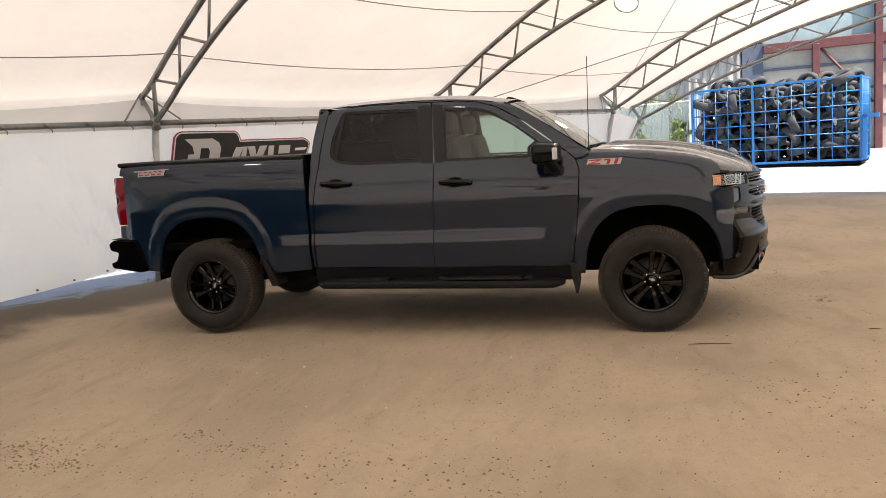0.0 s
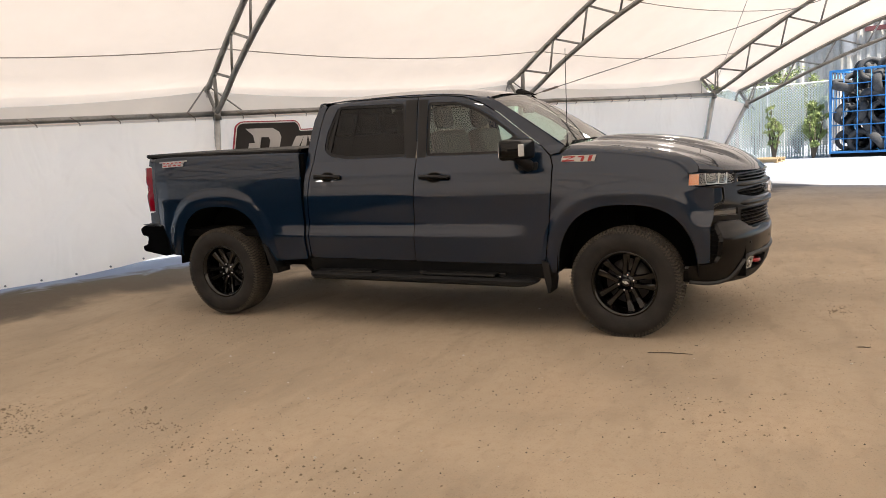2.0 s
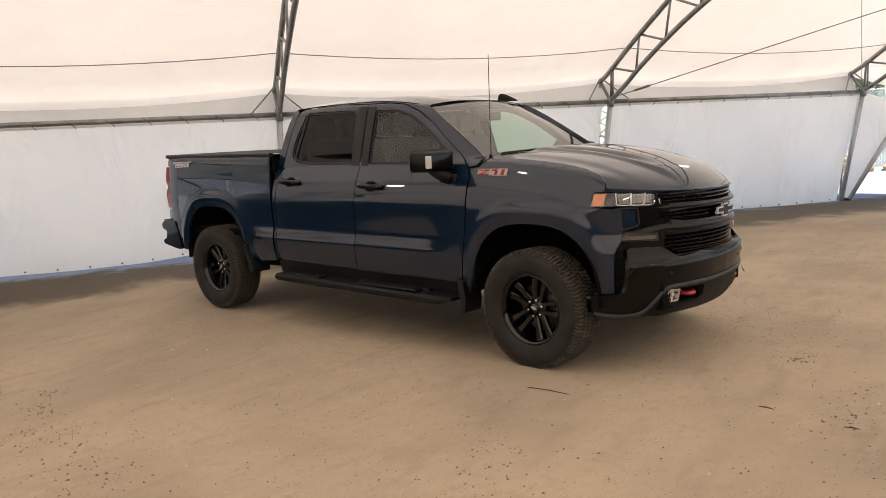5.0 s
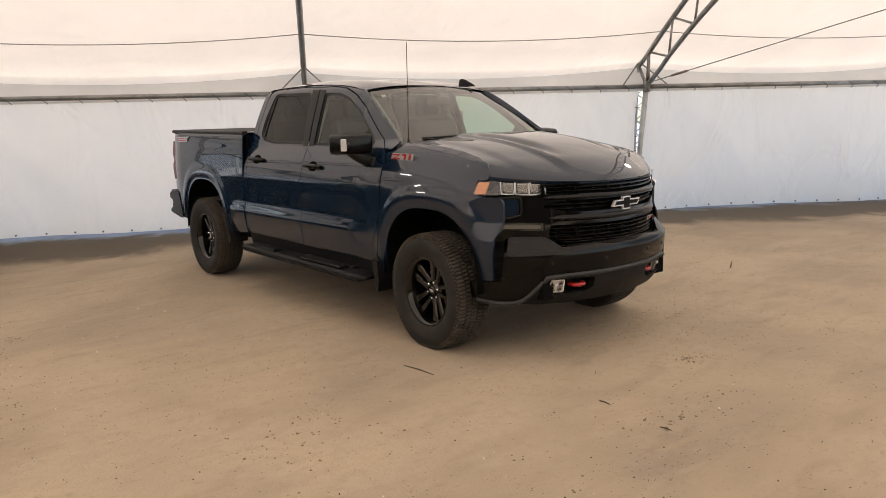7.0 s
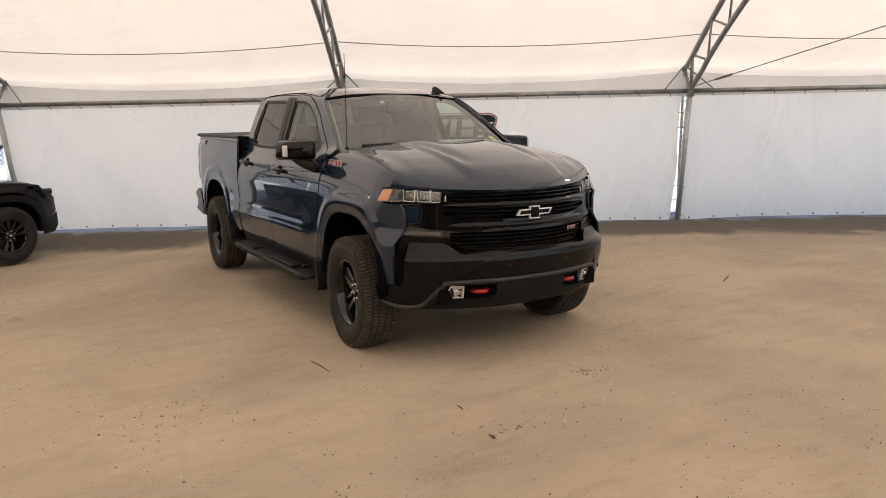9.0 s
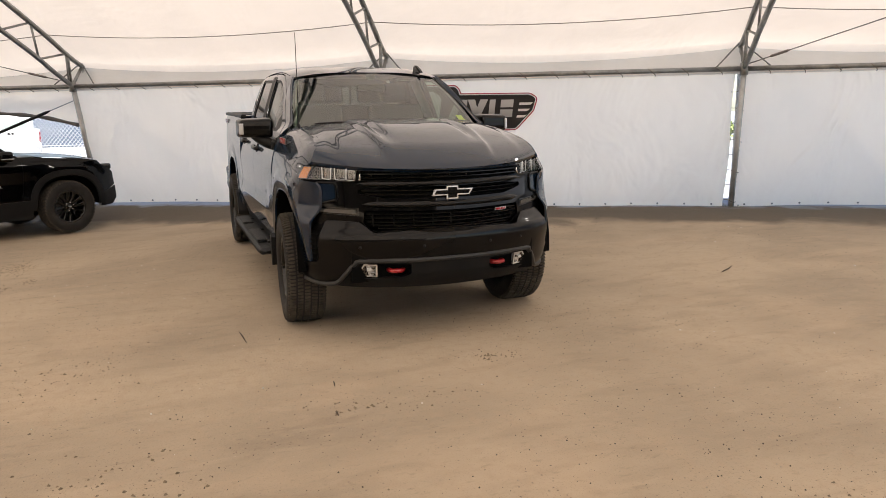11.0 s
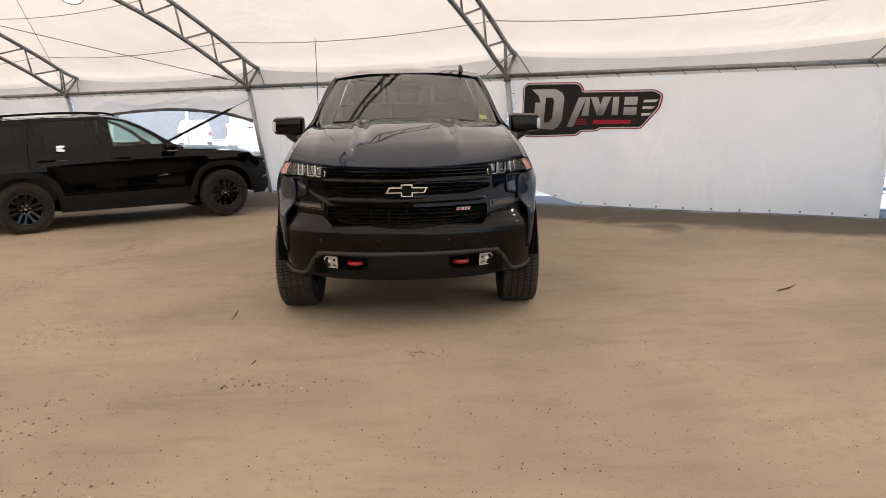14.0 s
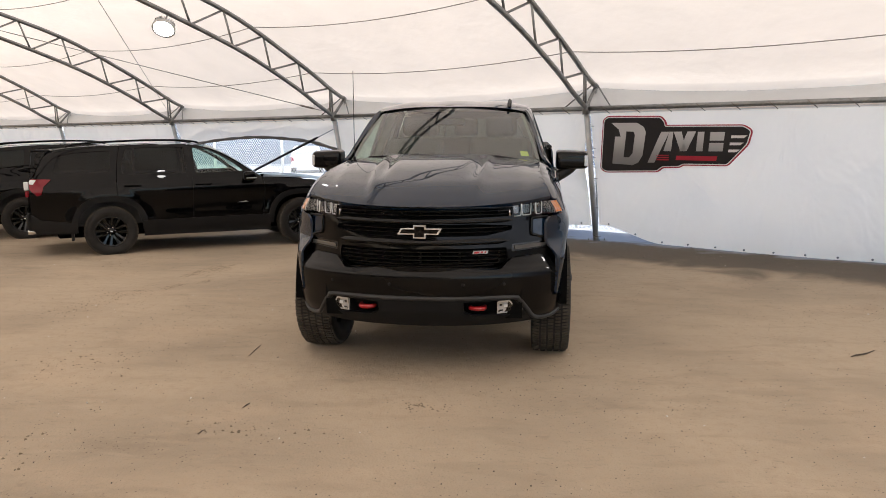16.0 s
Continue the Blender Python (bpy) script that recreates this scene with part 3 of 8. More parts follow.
def end_shift(z):
    """How far along the wall the leaning end truss stands at the arch height z, and its true height."""
    a = radians(END_LEAN)
    return END_S + math.sin(a) * z * RISE, math.cos(a) * z


# roof cloth, stretched over the outer chords and slack between them
def build_roof():
    line = full(OUT_LINE)
    line = [(d, z + 0.045) for d, z in line]
    line[0] = (-0.36, 2.27)
    line[-1] = (2 * RIDGE + 0.36, 2.27)
    vs, fs, cols = [], [], []
    stations = []
    for i in range(-6, 2):
        stations += [(BAY * (i + k / 10), k / 10, 0) for k in range(10)]
    stations += [(BAY * 2, 0, 0)] + [(BAY * 2, 0, k / 4) for k in (1, 2, 3, 4)]
    for s, f, e in stations:
        sag = 4 * f * (1 - f)
        for d, z in line:
            if e:
                es, ez = end_shift(z)
                vs.append(tl(s + (es - s) * e, d, z + (ez - z) * e))
            else:
                edge = math.exp(-min(d + 0.36, 2 * RIDGE + 0.36 - d) / 0.35)
                vs.append(tl(s, d + 0.0 * sag, z - sag * (0.055 + 0.07 * edge)))
    n = len(line)
    for j in range(len(stations) - 1):
        for i in range(n - 1):
            fs.append((j * n + i, j * n + i + 1, (j + 1) * n + i + 1, (j + 1) * n + i))
    ob = part("ceiling", mesh_of(vs, fs, ROOF_CLOTH), ROOF_CLOTH)
    ob.matrix_basis = TENT_POSE
    tagged(ob, "translucent cream-white tent roof cloth lit by the sun", "tent roof", kind="structure")


build_roof()


def leg_d(z):
    return -0.47 + 0.42 * min(z, 2.0) / 1.98


def wall_panel(s0, s1, bottom, name, label, side=0, gap0=0.07, gap1=0.07, seed=0, even=0.0, fans=()):
    """One bay of hanging wall cloth with its folds; bottom(f) is the height of its lower edge; fans are the lower corners from which tight folds spread."""
    nx, nz = 64, 30
    vs, fs = [], []
    for i in range(nx + 1):
        f = i / nx
        for j in range(nz + 1):
            g = j / nz
            zb = bottom(f)
            z = 1.93 + (zb - 1.93) * g
            pull = 0.030 * math.sin(f * math.pi) * g
            n1 = noise.noise(Vector((f * 5.0 + seed * 7.3 + g * 1.2, g * 1.6, seed)))
            n2 = noise.noise(Vector((f * 11.0 + g * 3.0 + seed * 3.1, g * 2.5, seed + 5)))
            crease = max(0.0, 1 - abs((f - 0.12) * 3.0 - g * 1.1) * 3.5) ** 2 * 0.035 + max(0.0, 1 - abs((0.9 - f) * 2.6 - g * 1.3) * 4) ** 2 * 0.03
            fr = random.Random(seed * 13 + 1)
            for _ in range(7):
                x0, sl, wd, am, g0 = fr.uniform(-0.2, 1.2), fr.uniform(-0.55, 0.55), fr.uniform(0.03, 0.085), fr.uniform(0.018, 0.060) * (1.8 if seed == 8 else 1.0), fr.uniform(0.1, 0.9)
                off = (f - x0 - sl * g * g) / wd
                crease += am * math.exp(-abs(off) ** 1.5) * math.exp(-((g - g0) / 0.45) ** 2)
            for cf in fans:
                rr = math.hypot((f - cf) * 2.6, 1.02 - g)
                th = math.atan2(1.02 - g, abs(f - cf) * 2.6)
                crease += 0.085 * math.sin(th * 12 + 1.5 * math.sin(th * 5 + cf)) * rr * math.exp(-(rr / 0.60) ** 2)
            d = leg_d(z) - 0.02 - pull + (0.060 * n1 + 0.020 * n2) * (0.25 + g) + crease * math.sin(math.pi * min(1, g * 1.1))
            lo, hi = s0 + gap0 * (0.3 + 0.9 * g), s1 - gap1 * ((0.3 + 0.9 * g) if even < 0.5 else (0.72 + 0.22 * g + 0.10 * math.sin(g * 7)))
            sg = lo + (hi - lo) * f
            vs.append(tl(sg, d if side == 0 else 2 * RIDGE - d, z))
    m = nz + 1
    for i in range(nx):
        for j in range(nz):
            fs.append((i * m + j, i * m + j + 1, (i + 1) * m + j + 1, (i + 1) * m + j))
    mat = WALL_CLOTH if side == 0 else UNSEEN_DARK_CLOTH
    ob = part(name, mesh_of(vs, fs, mat), mat)
    ob.matrix_basis = TENT_POSE
    tagged(ob, label, "tent wall", kind="structure")
    # eyelets along the hem
    g = Geo()
    for i in range(2, nx if seed != 7 else 0, 5):
        v, w = vs[i * m + nz], vs[i * m + nz - 1]
        c = v + (w - v).normalized() * 0.035 + Vector((0, -0.006 if side == 0 else 0.006, 0))
        g.tube([c + Vector((0, -0.008, 0)), c + Vector((0, 0.006, 0))], 0.014, 8)
    if g.v:
        tagged(part("eyelets", g.mesh(ROPE, True), ROPE, ob, "dark metal eyelets along the hem"), kind="stuff")
    return ob


ARCHED_HEM = [(0.0, 1.36), (0.15, 1.50), (0.30, 1.571), (0.42, 1.600), (0.56, 1.614), (0.695, 1.586), (0.874, 1.505), (1.0, 1.375)]
BOTTOMS = {
    -1: lambda f: 0.078 + 0.02 * math.sin(f * 3.0 + 0.4) + 0.20 * step01(0.58, 1.0, f),
    0: lambda f: 0.053 + 0.25 * step01(0.19, 0.0, f) + 0.008 * math.sin(f * 9),
    1: lambda f: 0.05 + 0.02 * math.sin(f * 5) + 0.02 * f,
    -2: lambda f: curve_at(ARCHED_HEM, f),
}
for i in range(-6, 2):
    b = BOTTOMS.get(i, lambda f: 0.08 + 0.03 * math.sin(f * 4))
    lab = "white wall cloth rolled up into an arched opening" if i == -2 else "white tent wall cloth laced to the eave, creased and hanging"
    cloth = wall_panel(BAY * i, BAY * (i + 1), b, "wall_north_%d" % (i + 7), lab, 0, {1: 0.03, -1: 0.0}.get(i, 0.07), 0.125 if i == 0 else 0.07, seed=i + 9, even=1.0 if i == 0 else 0.0, fans={0: (0.0,), -1: (0.0, 1.0)}.get(i, ()))
    if i == -2:
        hem = [cloth.data.vertices[k * 31 + 30].co + Vector((0, -0.012, -0.008)) for k in range(65)]
        part("rolled_hem", Geo().tube(hem, [0.030 + 0.006 * math.sin(k * 0.9) for k in range(65)], 10).mesh(SHADED_HEM, True), SHADED_HEM, cloth, "rolled-up hem of the cloth, its shading painted dark")
# unseen south side, added dark so that the vehicles reflect less light
for i in range(-6, 2):
    wall_panel(BAY * i, BAY * (i + 1), lambda f: 0.08 + 0.03 * math.sin(f * 4), "wall_south_%d" % (i + 7), "unseen dark cloth wall hanging from the eave, added to darken reflections", 1, seed=i + 31)

# eave pipes, the cloth flap behind them and the lacing that ties the wall to them
for side in (0, 1):
    for i in range(-6, 2):
        dd = 0.0 if side == 0 else 2 * RIDGE
        root = tagged(new("eave_pipe"), "galvanised eave pipe with dark lacing cord", "pipe", "eave pipes")
        root.matrix_basis = TENT_POSE
        part("pipe", Geo().tube([tl(BAY * i + 0.04, dd, 1.965), tl(BAY * (i + 1) - 0.04, dd, 1.965)], 0.036, 12).mesh(STEEL, True), STEEL, root)
        g = Geo()
        sg = -1 if side == 0 else 1
        for k in range(11):
            s = BAY * i + 0.25 + k * 0.46
            g.tube([tl(s, dd - sg * 0.03, 1.995), tl(s + 0.05, dd - sg * 0.045, 1.955), tl(s + 0.10, dd - sg * 0.02, 1.915), tl(s + 0.11, dd + sg * 0.03, 1.895)], 0.006, 5)
        tagged(part("lacing", g.mesh(ROPE, True), ROPE, root, "dark lacing cord"), kind="stuff")
        vs, fs = [], []
        for k in range(21):
            f = k / 20
            sag = 4 * f * (1 - f)
            for j in range(6):
                q = j / 5
                d = -0.05 - 0.31 * q
                z = 1.90 + (2.27 - sag * 0.125 - 1.90) * q + 0.01 * math.sin(f * 25) * math.sin(q * 3.1)
                vs.append(tl(BAY * (i + f), d if side == 0 else 2 * RIDGE - d, z))
        for k in range(20):
            for j in range(5):
                fs.append((k * 6 + j, k * 6 + j + 1, k * 6 + j + 7, k * 6 + j + 6))
        fl = part("wall_flap", mesh_of(vs, fs, FLAP_CLOTH), FLAP_CLOTH)
        fl.matrix_basis = TENT_POSE
        tagged(fl, "grey-white cloth flap between eave and roof", "tent flap", kind="structure")

# three-cornered cloth beside the open end
vs, fs = [], []
for j in range(9):
    z = 0.06 + 1.88 * j / 8
    es, ez = end_shift(z * 1.02)
    for k in range(5):
        q = k / 4
        s = BAY * 2 + 0.05 + (es - BAY * 2 - 0.05) * q
        zz = z + (ez - z) * q
        vs.append(tl(s, leg_d(z) + 0.02 * math.sin(q * 3.1) * math.sin(j), zz))
for j in range(8):
    for k in range(4):
        fs.append((j * 5 + k, j * 5 + k + 1, j * 5 + k + 6, j * 5 + k + 5))
for side in (0, 1):
    ob = part("wall_gusset", mesh_of([v if side == 0 else Vector((v.x, -2 * RIDGE * SPREAD - v.y, v.z)) for v in vs], fs, WALL_CLOTH), WALL_CLOTH)
    ob.matrix_basis = TENT_POSE
    tagged(ob, "three-cornered white cloth at the tent end", "tent wall", kind="structure")

# the far end, closed
vs = [tl(-6 * BAY, d, z) for d, z in full(OUT_LINE)] + [tl(-6 * BAY, d, 0.0) for d, z in full(OUT_LINE)]
n = len(vs) // 2
ob = part("wall_west", mesh_of(vs, [(i, i + 1, i + 1 + n, i + n) for i in range(n - 1)], WALL_CLOTH), WALL_CLOTH)
ob.matrix_basis = TENT_POSE
tagged(ob, "white cloth closing the far end of the tent", "tent wall", kind="structure")

# slack ropes that run from truss to truss under the roof cloth
for di, drop in ((0.50, 0.05), (1.80, 0.06), (3.6, 0.06), (5.6, 0.05), (8.5, 0.04)):
    zz = curve_at(OUTER, di) + 0.02
    for i in range(-6, 2):
        pts = [tl(BAY * (i + f / 12), di, zz - 9 * drop * (f / 12) * (1 - f / 12) - 0.0) for f in range(13)]
        r = part("roof_rope", Geo().tube(pts, 0.0065, 6).mesh(PALE_ROPE, True), PALE_ROPE)
        r.matrix_basis = TENT_POSE
        tagged(r, "slack grey rope strung between roof trusses", "rope", "roof ropes")
        if di < 8:
            q = [Vector((p.x, -(2 * RIDGE * SPREAD) - p.y, p.z)) for p in pts]
            r = part("roof_rope", Geo().tube(q, 0.0065, 6).mesh(PALE_ROPE, True), PALE_ROPE)
            r.matrix_basis = TENT_POSE
            tagged(r, "slack grey rope strung between roof trusses", "rope", "roof ropes")


def brace(a, b, radius=0.007, turn=True):
    a, b = Vector(a), Vector(b)
    root = tagged(new("brace_cable"), "thin taut steel bracing cable with a turnbuckle", "cable", "bracing cables")
    root.matrix_basis = TENT_POSE
    part("wire", Geo().tube([a, b], radius, 6).mesh(STEEL, True), STEEL, root)
    if turn:
        d = (b - a).normalized()
        part("turnbuckle", Geo().tube([a + d * 0.30, a + d * 0.34, a + d * 0.56, a + d * 0.60], [0.006, 0.018, 0.018, 0.006], 8).mesh(ROPE, True), ROPE, root)


zi = lambda d: curve_at(INNER, d)
for i in (1, -2):
    brace(tl(BAY * i + (0.06 if i == 1 else BAY - 0.06), 0.02, 2.03), tl(BAY * i + (BAY if i == 1 else 0), 4.6, zi(4.6)))
    brace(tl(BAY * i + (BAY - 0.06 if i == 1 else 0.06), 0.02, 2.03), tl(BAY * i + (0 if i == 1 else BAY), 4.6, zi(4.6)), 0.005, False)
# cords that tie the edges of two wall cloths to each other round the leg
for s, w0 in ((BAY, 0.105), (0.0, 0.05)):
    ob = tagged(new("lacing_cord"), "thin dark cord tying wall cloths round a tent leg", "cord", "leg lacing cords")
    ob.matrix_basis = TENT_POSE
    for k in range(8):
        z = 0.16 + k * 0.215
        d = leg_d(z)
        z1 = z + (0.05 if k % 2 else -0.04)
        pts = [tl(s - w0 - 0.025, d - 0.02, z), tl(s - 0.055, d + 0.012, z), tl(s - 0.02, d + 0.052, (z + z1) / 2), tl(s + 0.025, d + 0.05, z1), tl(s + 0.05, d + 0.005, z1), tl(s + 0.075, d - 0.02, z1)]
        part("cord_loop", Geo().tube(pts, 0.005, 5).mesh(ROPE, True), ROPE, ob)

# the brace from the leg beside the opening down to its stake
b0, b1 = tl(-BAY - 0.03, -0.08, 1.76), tl(-BAY * 1.98, -0.35, 0.15)
root = tagged(new("leg_brace"), "dark taut brace strap across the opening", "brace")
root.matrix_basis = TENT_POSE
dv = (b1 - b0)
part("rod", Geo().tube([b0 + dv * 0.10, b0 + dv * 0.12, b0 + dv * 0.96, b0 + dv * 0.98], [0.01, 0.026, 0.026, 0.01], 8).mesh(TRIM, True), TRIM, root)
part("wire", Geo().tube([b0, b0 + dv * 0.11], 0.007, 6).mesh(STEEL, True), STEEL, root)
part("wire", Geo().tube([b0 + dv * 0.97, b1], 0.007, 6).mesh(STEEL, True), STEEL, root)

# ---- hanging lamps ----
LAMP_GLOW = bpy.data.materials.new("lamp_glow")
LAMP_GLOW.use_nodes = True
_p = LAMP_GLOW.node_tree.nodes["Principled BSDF"]
_p.inputs["Emission Color"].default_value, _p.inputs["Emission Strength"].default_value = (1.0, 0.97, 0.92, 1), 14.0


def build_lamp():
    root = tagged(new("high_bay_lamp"), "round grey industrial high bay lamp, lit, on a bracket", "lamp", "high bay lamps")
    def ring(prof, st=28):
        vs, fs = lathe(prof, st)
        return [(x, z, y) for x, y, z in vs], fs
    part("housing", Geo().add(*ring([(0.0, 0.13), (0.07, 0.13), (0.075, 0.09), (0.15, 0.07), (0.165, 0.05), (0.17, 0.0), (0.15, 0.0), (0.145, 0.012)])).mesh(SILVER, True), SILVER, root)
    g = Geo()
    for k in range(24):
        w = 2 * math.pi * k / 24
        g.box(0.075, 0.155, -0.003, 0.003, 0.05, 0.12, Matrix.Rotation(w, 4, "Z"))
    part("cooling_fins", g.mesh(SILVER), SILVER, root)
    part("lens", Geo().add(*ring([(0.145, 0.010), (0.10, 0.006), (0.0, 0.005)])).mesh(LAMP_GLOW, True), LAMP_GLOW, root, "glowing white lens")
    part("bracket", Geo().tube([(0, -0.09, 0.08), (0, -0.09, 0.20), (0, 0.09, 0.20), (0, 0.09, 0.08)], 0.010, 6).tube([(0, 0, 0.20), (0, 0, 0.30)], 0.014, 8).mesh(STEEL, True), STEEL, root)
    return root


lamp = build_lamp()
lamp.matrix_basis = TENT_POSE @ pose(-BAY, -3.42 * SPREAD, zi(3.42) * RISE - 0.27, 0, 0, 0) @ pose(0, 0, 0, -30, -28, 0)
copy_thing(lamp, pose(*tent(BAY, 3.40, 3.14), -42, 0, -18))
copy_thing(lamp, TENT_POSE @ pose(-BAY, (-2 * RIDGE + 3.42) * SPREAD, zi(3.42) * RISE - 0.33, 0, 0, 0) @ pose(0, 0, 0, 22, 12, 0))
copy_thing(lamp, TENT_POSE @ pose(BAY, (-2 * RIDGE + 3.42) * SPREAD, zi(3.42) * RISE - 0.33, 0, 0, 0) @ pose(0, 0, 0, 22, 12, 0))
copy_thing(lamp, pose(-1.66, 4.42, 4.10) @ Matrix.Scale(0.62, 4))


# ---- wheels ----
def build_wheel(radius, width, rim_r, spokes, lugs, blocks=54, split=True, dish=0.56):
    """A road wheel about the y axis, its outer face towards -y: tyre with tread blocks, dished rim, spokes, hub, nuts, brake disc."""
    root = new("wheel")
    h, r, q = width / 2, radius, rim_r
    tread = r - 0.011
    prof = [(q - 0.004, -h * 0.72), (q + 0.012, -h * 0.86), (q + 0.035, -h * 0.95), ((q + r) / 2, -h * 1.02), (r - 0.055, -h * 0.985), (r - 0.028, -h * 0.90), (r - 0.013, -h * 0.78), (tread, -h * 0.70),
            (tread + 0.002, 0), (tread, h * 0.70), (r - 0.013, h * 0.78), (r - 0.028, h * 0.90), (r - 0.055, h * 0.985), ((q + r) / 2, h * 1.02), (q + 0.035, h * 0.95), (q - 0.004, h * 0.72)]
    tyre = part("tyre", mesh_of(*lathe(prof, 72), RUBBER), RUBBER, root, "black all-terrain tyre with blocky tread")
    g = Geo()
    rows = [(-0.74, 0.30, 0.00), (-0.36, 0.26, 0.35), (0.0, 0.26, 0.0), (0.36, 0.26, 0.5), (0.74, 0.30, 0.2)]
    for k in range(blocks):
        for cy, wy, ph in rows:
            w = 2 * math.pi * (k + ph) / blocks
            dw = 2 * math.pi / blocks * 0.33
            y0, y1 = (cy - wy / 2) * h, (cy + wy / 2) * h
            skew = 0.16 * (1 if cy < 0.2 else -1)
            vs = []
            for rr, sh in ((tread - 0.006, 0.95), (r, 0.82)):
                for yy, sk in ((y0, -skew), (y1, skew)):
                    low = 0.007 if abs(yy) > 0.8 * h else 0.0
                    for s in (-1, 1):
                        a = w + dw * (s * sh + sk)
                        vs.append(((rr - low) * math.cos(a), yy, (rr - low) * math.sin(a)))
            g.add(vs, [(4, 5, 7, 6), (0, 4, 6, 2), (1, 3, 7, 5), (0, 1, 5, 4), (2, 6, 7, 3)])
    for k in range(blocks):
        for sd in (-1, 1):
            w = 2 * math.pi * (k + 0.25 + 0.5 * (k % 2) * 0.3) / blocks
            m = Matrix.Rotation(-w, 4, "Y")
            y = sd * h * 0.93
            g.box(r - 0.034, r - 0.020, y - 0.006, y + 0.006, -0.004, 0.004, m)
    tb = part("tread", g.mesh(TREAD), TREAD, tyre, "dusty tread blocks")
    tagged(tb, kind="stuff")
    prof = [(q - 0.002, -h * 0.74), (q + 0.008, -h * 0.80), (q + 0.004, -h * 0.84), (q - 0.012, -h * 0.80), (q - 0.022, -h * 0.55), (q - 0.045, h * 0.0), (q - 0.03, h * 0.74)]
    rim = part("rim", mesh_of(*lathe(prof, 60), RIM_BLACK), RIM_BLACK, root, "gloss black alloy rim")
    face = -h * dish
    for k in range(spokes):
        for sd in ((-1, 1) if split else (0,)):
            g = Geo()
            base = 2 * math.pi * k / spokes + math.pi / 2
            wid0, wid1 = (0.0215, 0.029) if split else (0.030, 0.038)
            off0, off1 = (0.025 * sd, 0.047 * sd) if split else (0, 0)
            m = Matrix.Rotation(-base, 4, "Y")
            st = [(0.055, off0, wid0, face - 0.004, 0.040), (rim_r * 0.55, off0 + (off1 - off0) * 0.45, wid0 * 0.95, face - 0.012, 0.036), (rim_r * 0.86, off1 * 0.98, wid1, face - 0.022, 0.030), (rim_r - 0.004, off1 * 1.05, wid1 * 1.2, face - 0.026, 0.03)]
            vs = []
            for rr, o, w, y, t in st:
                vs += [(rr, y + t, o - w), (rr, y + 0.010, o - w), (rr, y, o - w * 0.62), (rr, y, o + w * 0.62), (rr, y + 0.010, o + w), (rr, y + t, o + w)]
            fs = []
            for i in range(len(st) - 1):
                for j in range(5):
                    a = i * 6 + j
                    fs.append((a, a + 1, a + 7, a + 6))
            fs.append(tuple(range(6)))
            g.add(vs, fs, m)
            part("spoke", g.bm(), RIM_BLACK, rim)
    part("hub", mesh_of(*lathe([(0.0, face - 0.018), (0.030, face - 0.018), (0.034, face - 0.012), (0.036, face), (0.075, face + 0.002), (0.084, face + 0.012), (0.084, face + 0.05)], 30), RIM_BLACK), RIM_BLACK, rim)
    em = Geo().prism([(-0.022, -0.004), (-0.008, -0.004), (-0.008, -0.010), (0.008, -0.010), (0.008, -0.004), (0.022, -0.004), (0.019, 0.006), (0.008, 0.006), (0.008, 0.011), (-0.008, 0.011), (-0.008, 0.006), (-0.025, 0.006)], 0.002)
    o = part("cap_emblem", em.bm(), SILVER, rim, "small silver cross-shaped cap emblem")
    o.location = (0, face - 0.0205, 0)
    for k in range(lugs):
        w = 2 * math.pi * (k + 0.5) / lugs
        c = (0.058 * math.cos(w), face - 0.006, 0.058 * math.sin(w))
        part("lug_nut", Geo().tube([(c[0], c[1] + 0.02, c[2]), (c[0], c[1] - 0.004, c[2]), (c[0], c[1] - 0.010, c[2])], [0.0095, 0.0095, 0.005], 8).mesh(CHROME, True), CHROME, rim, "chrome lug nut")
    part("brake_disc", mesh_of(*lathe([(0.05, 0.02), (0.165, 0.02), (0.165, 0.045), (0.05, 0.045)], 36)), material("brake_steel", (0.10, 0.095, 0.09), 0.5, 0.6, vary=0.3), root, "grey brake disc")
    part("wheel_back", mesh_of(*lathe([(0.0, 0.055), (rim_r - 0.03, 0.055), (rim_r - 0.03, 0.10)], 30), UNDER), UNDER, root)
    return root


# ---- the pickup ----
TRUCK_POSE = pose(0.292, 6.995, 0.0, 0, 0.75, -0.8)
WB = 3.745
HOOD_H = [(-0.60, 1.418), (-0.40, 1.412), (-0.2, 1.400), (0.0, 1.381), (0.2, 1.354), (0.38, 1.320), (0.56, 1.272), (0.74, 1.20), (0.9, 1.13)]
UPPER_Y = [(1.01, 0.9642), (1.045, 0.9657), (1.068, 0.9658), (1.09, 0.9643), (1.115, 0.9610), (1.14, 0.957), (1.18, 0.950), (1.25, 0.930), (1.30, 0.906), (1.34, 0.886), (1.37, 0.870)]
DOOR_Y = [(0.40, 0.915), (0.46, 0.928), (0.52, 0.942), (0.62, 0.960), (0.70, 0.971), (0.730, 0.9745), (0.742, 0.974), (0.757, 0.970), (0.80, 0.961), (0.826, 0.955), (0.840, 0.9535), (0.87, 0.9545), (0.95, 0.960)] + UPPER_Y
PLAIN_Y = [(0.40, 0.915), (0.46, 0.928), (0.52, 0.941), (0.62, 0.954), (0.74, 0.961), (0.85, 0.9625), (0.95, 0.9635)] + UPPER_Y      # where the lower crease has run out
BED_TOP = [(1.01, 0.9642), (1.045, 0.9657), (1.068, 0.9658), (1.12, 0.9645), (1.18, 0.963), (1.27, 0.958), (1.33, 0.952), (1.42, 0.945), (1.46, 0.936), (1.475, 0.925), (1.482, 0.905)]
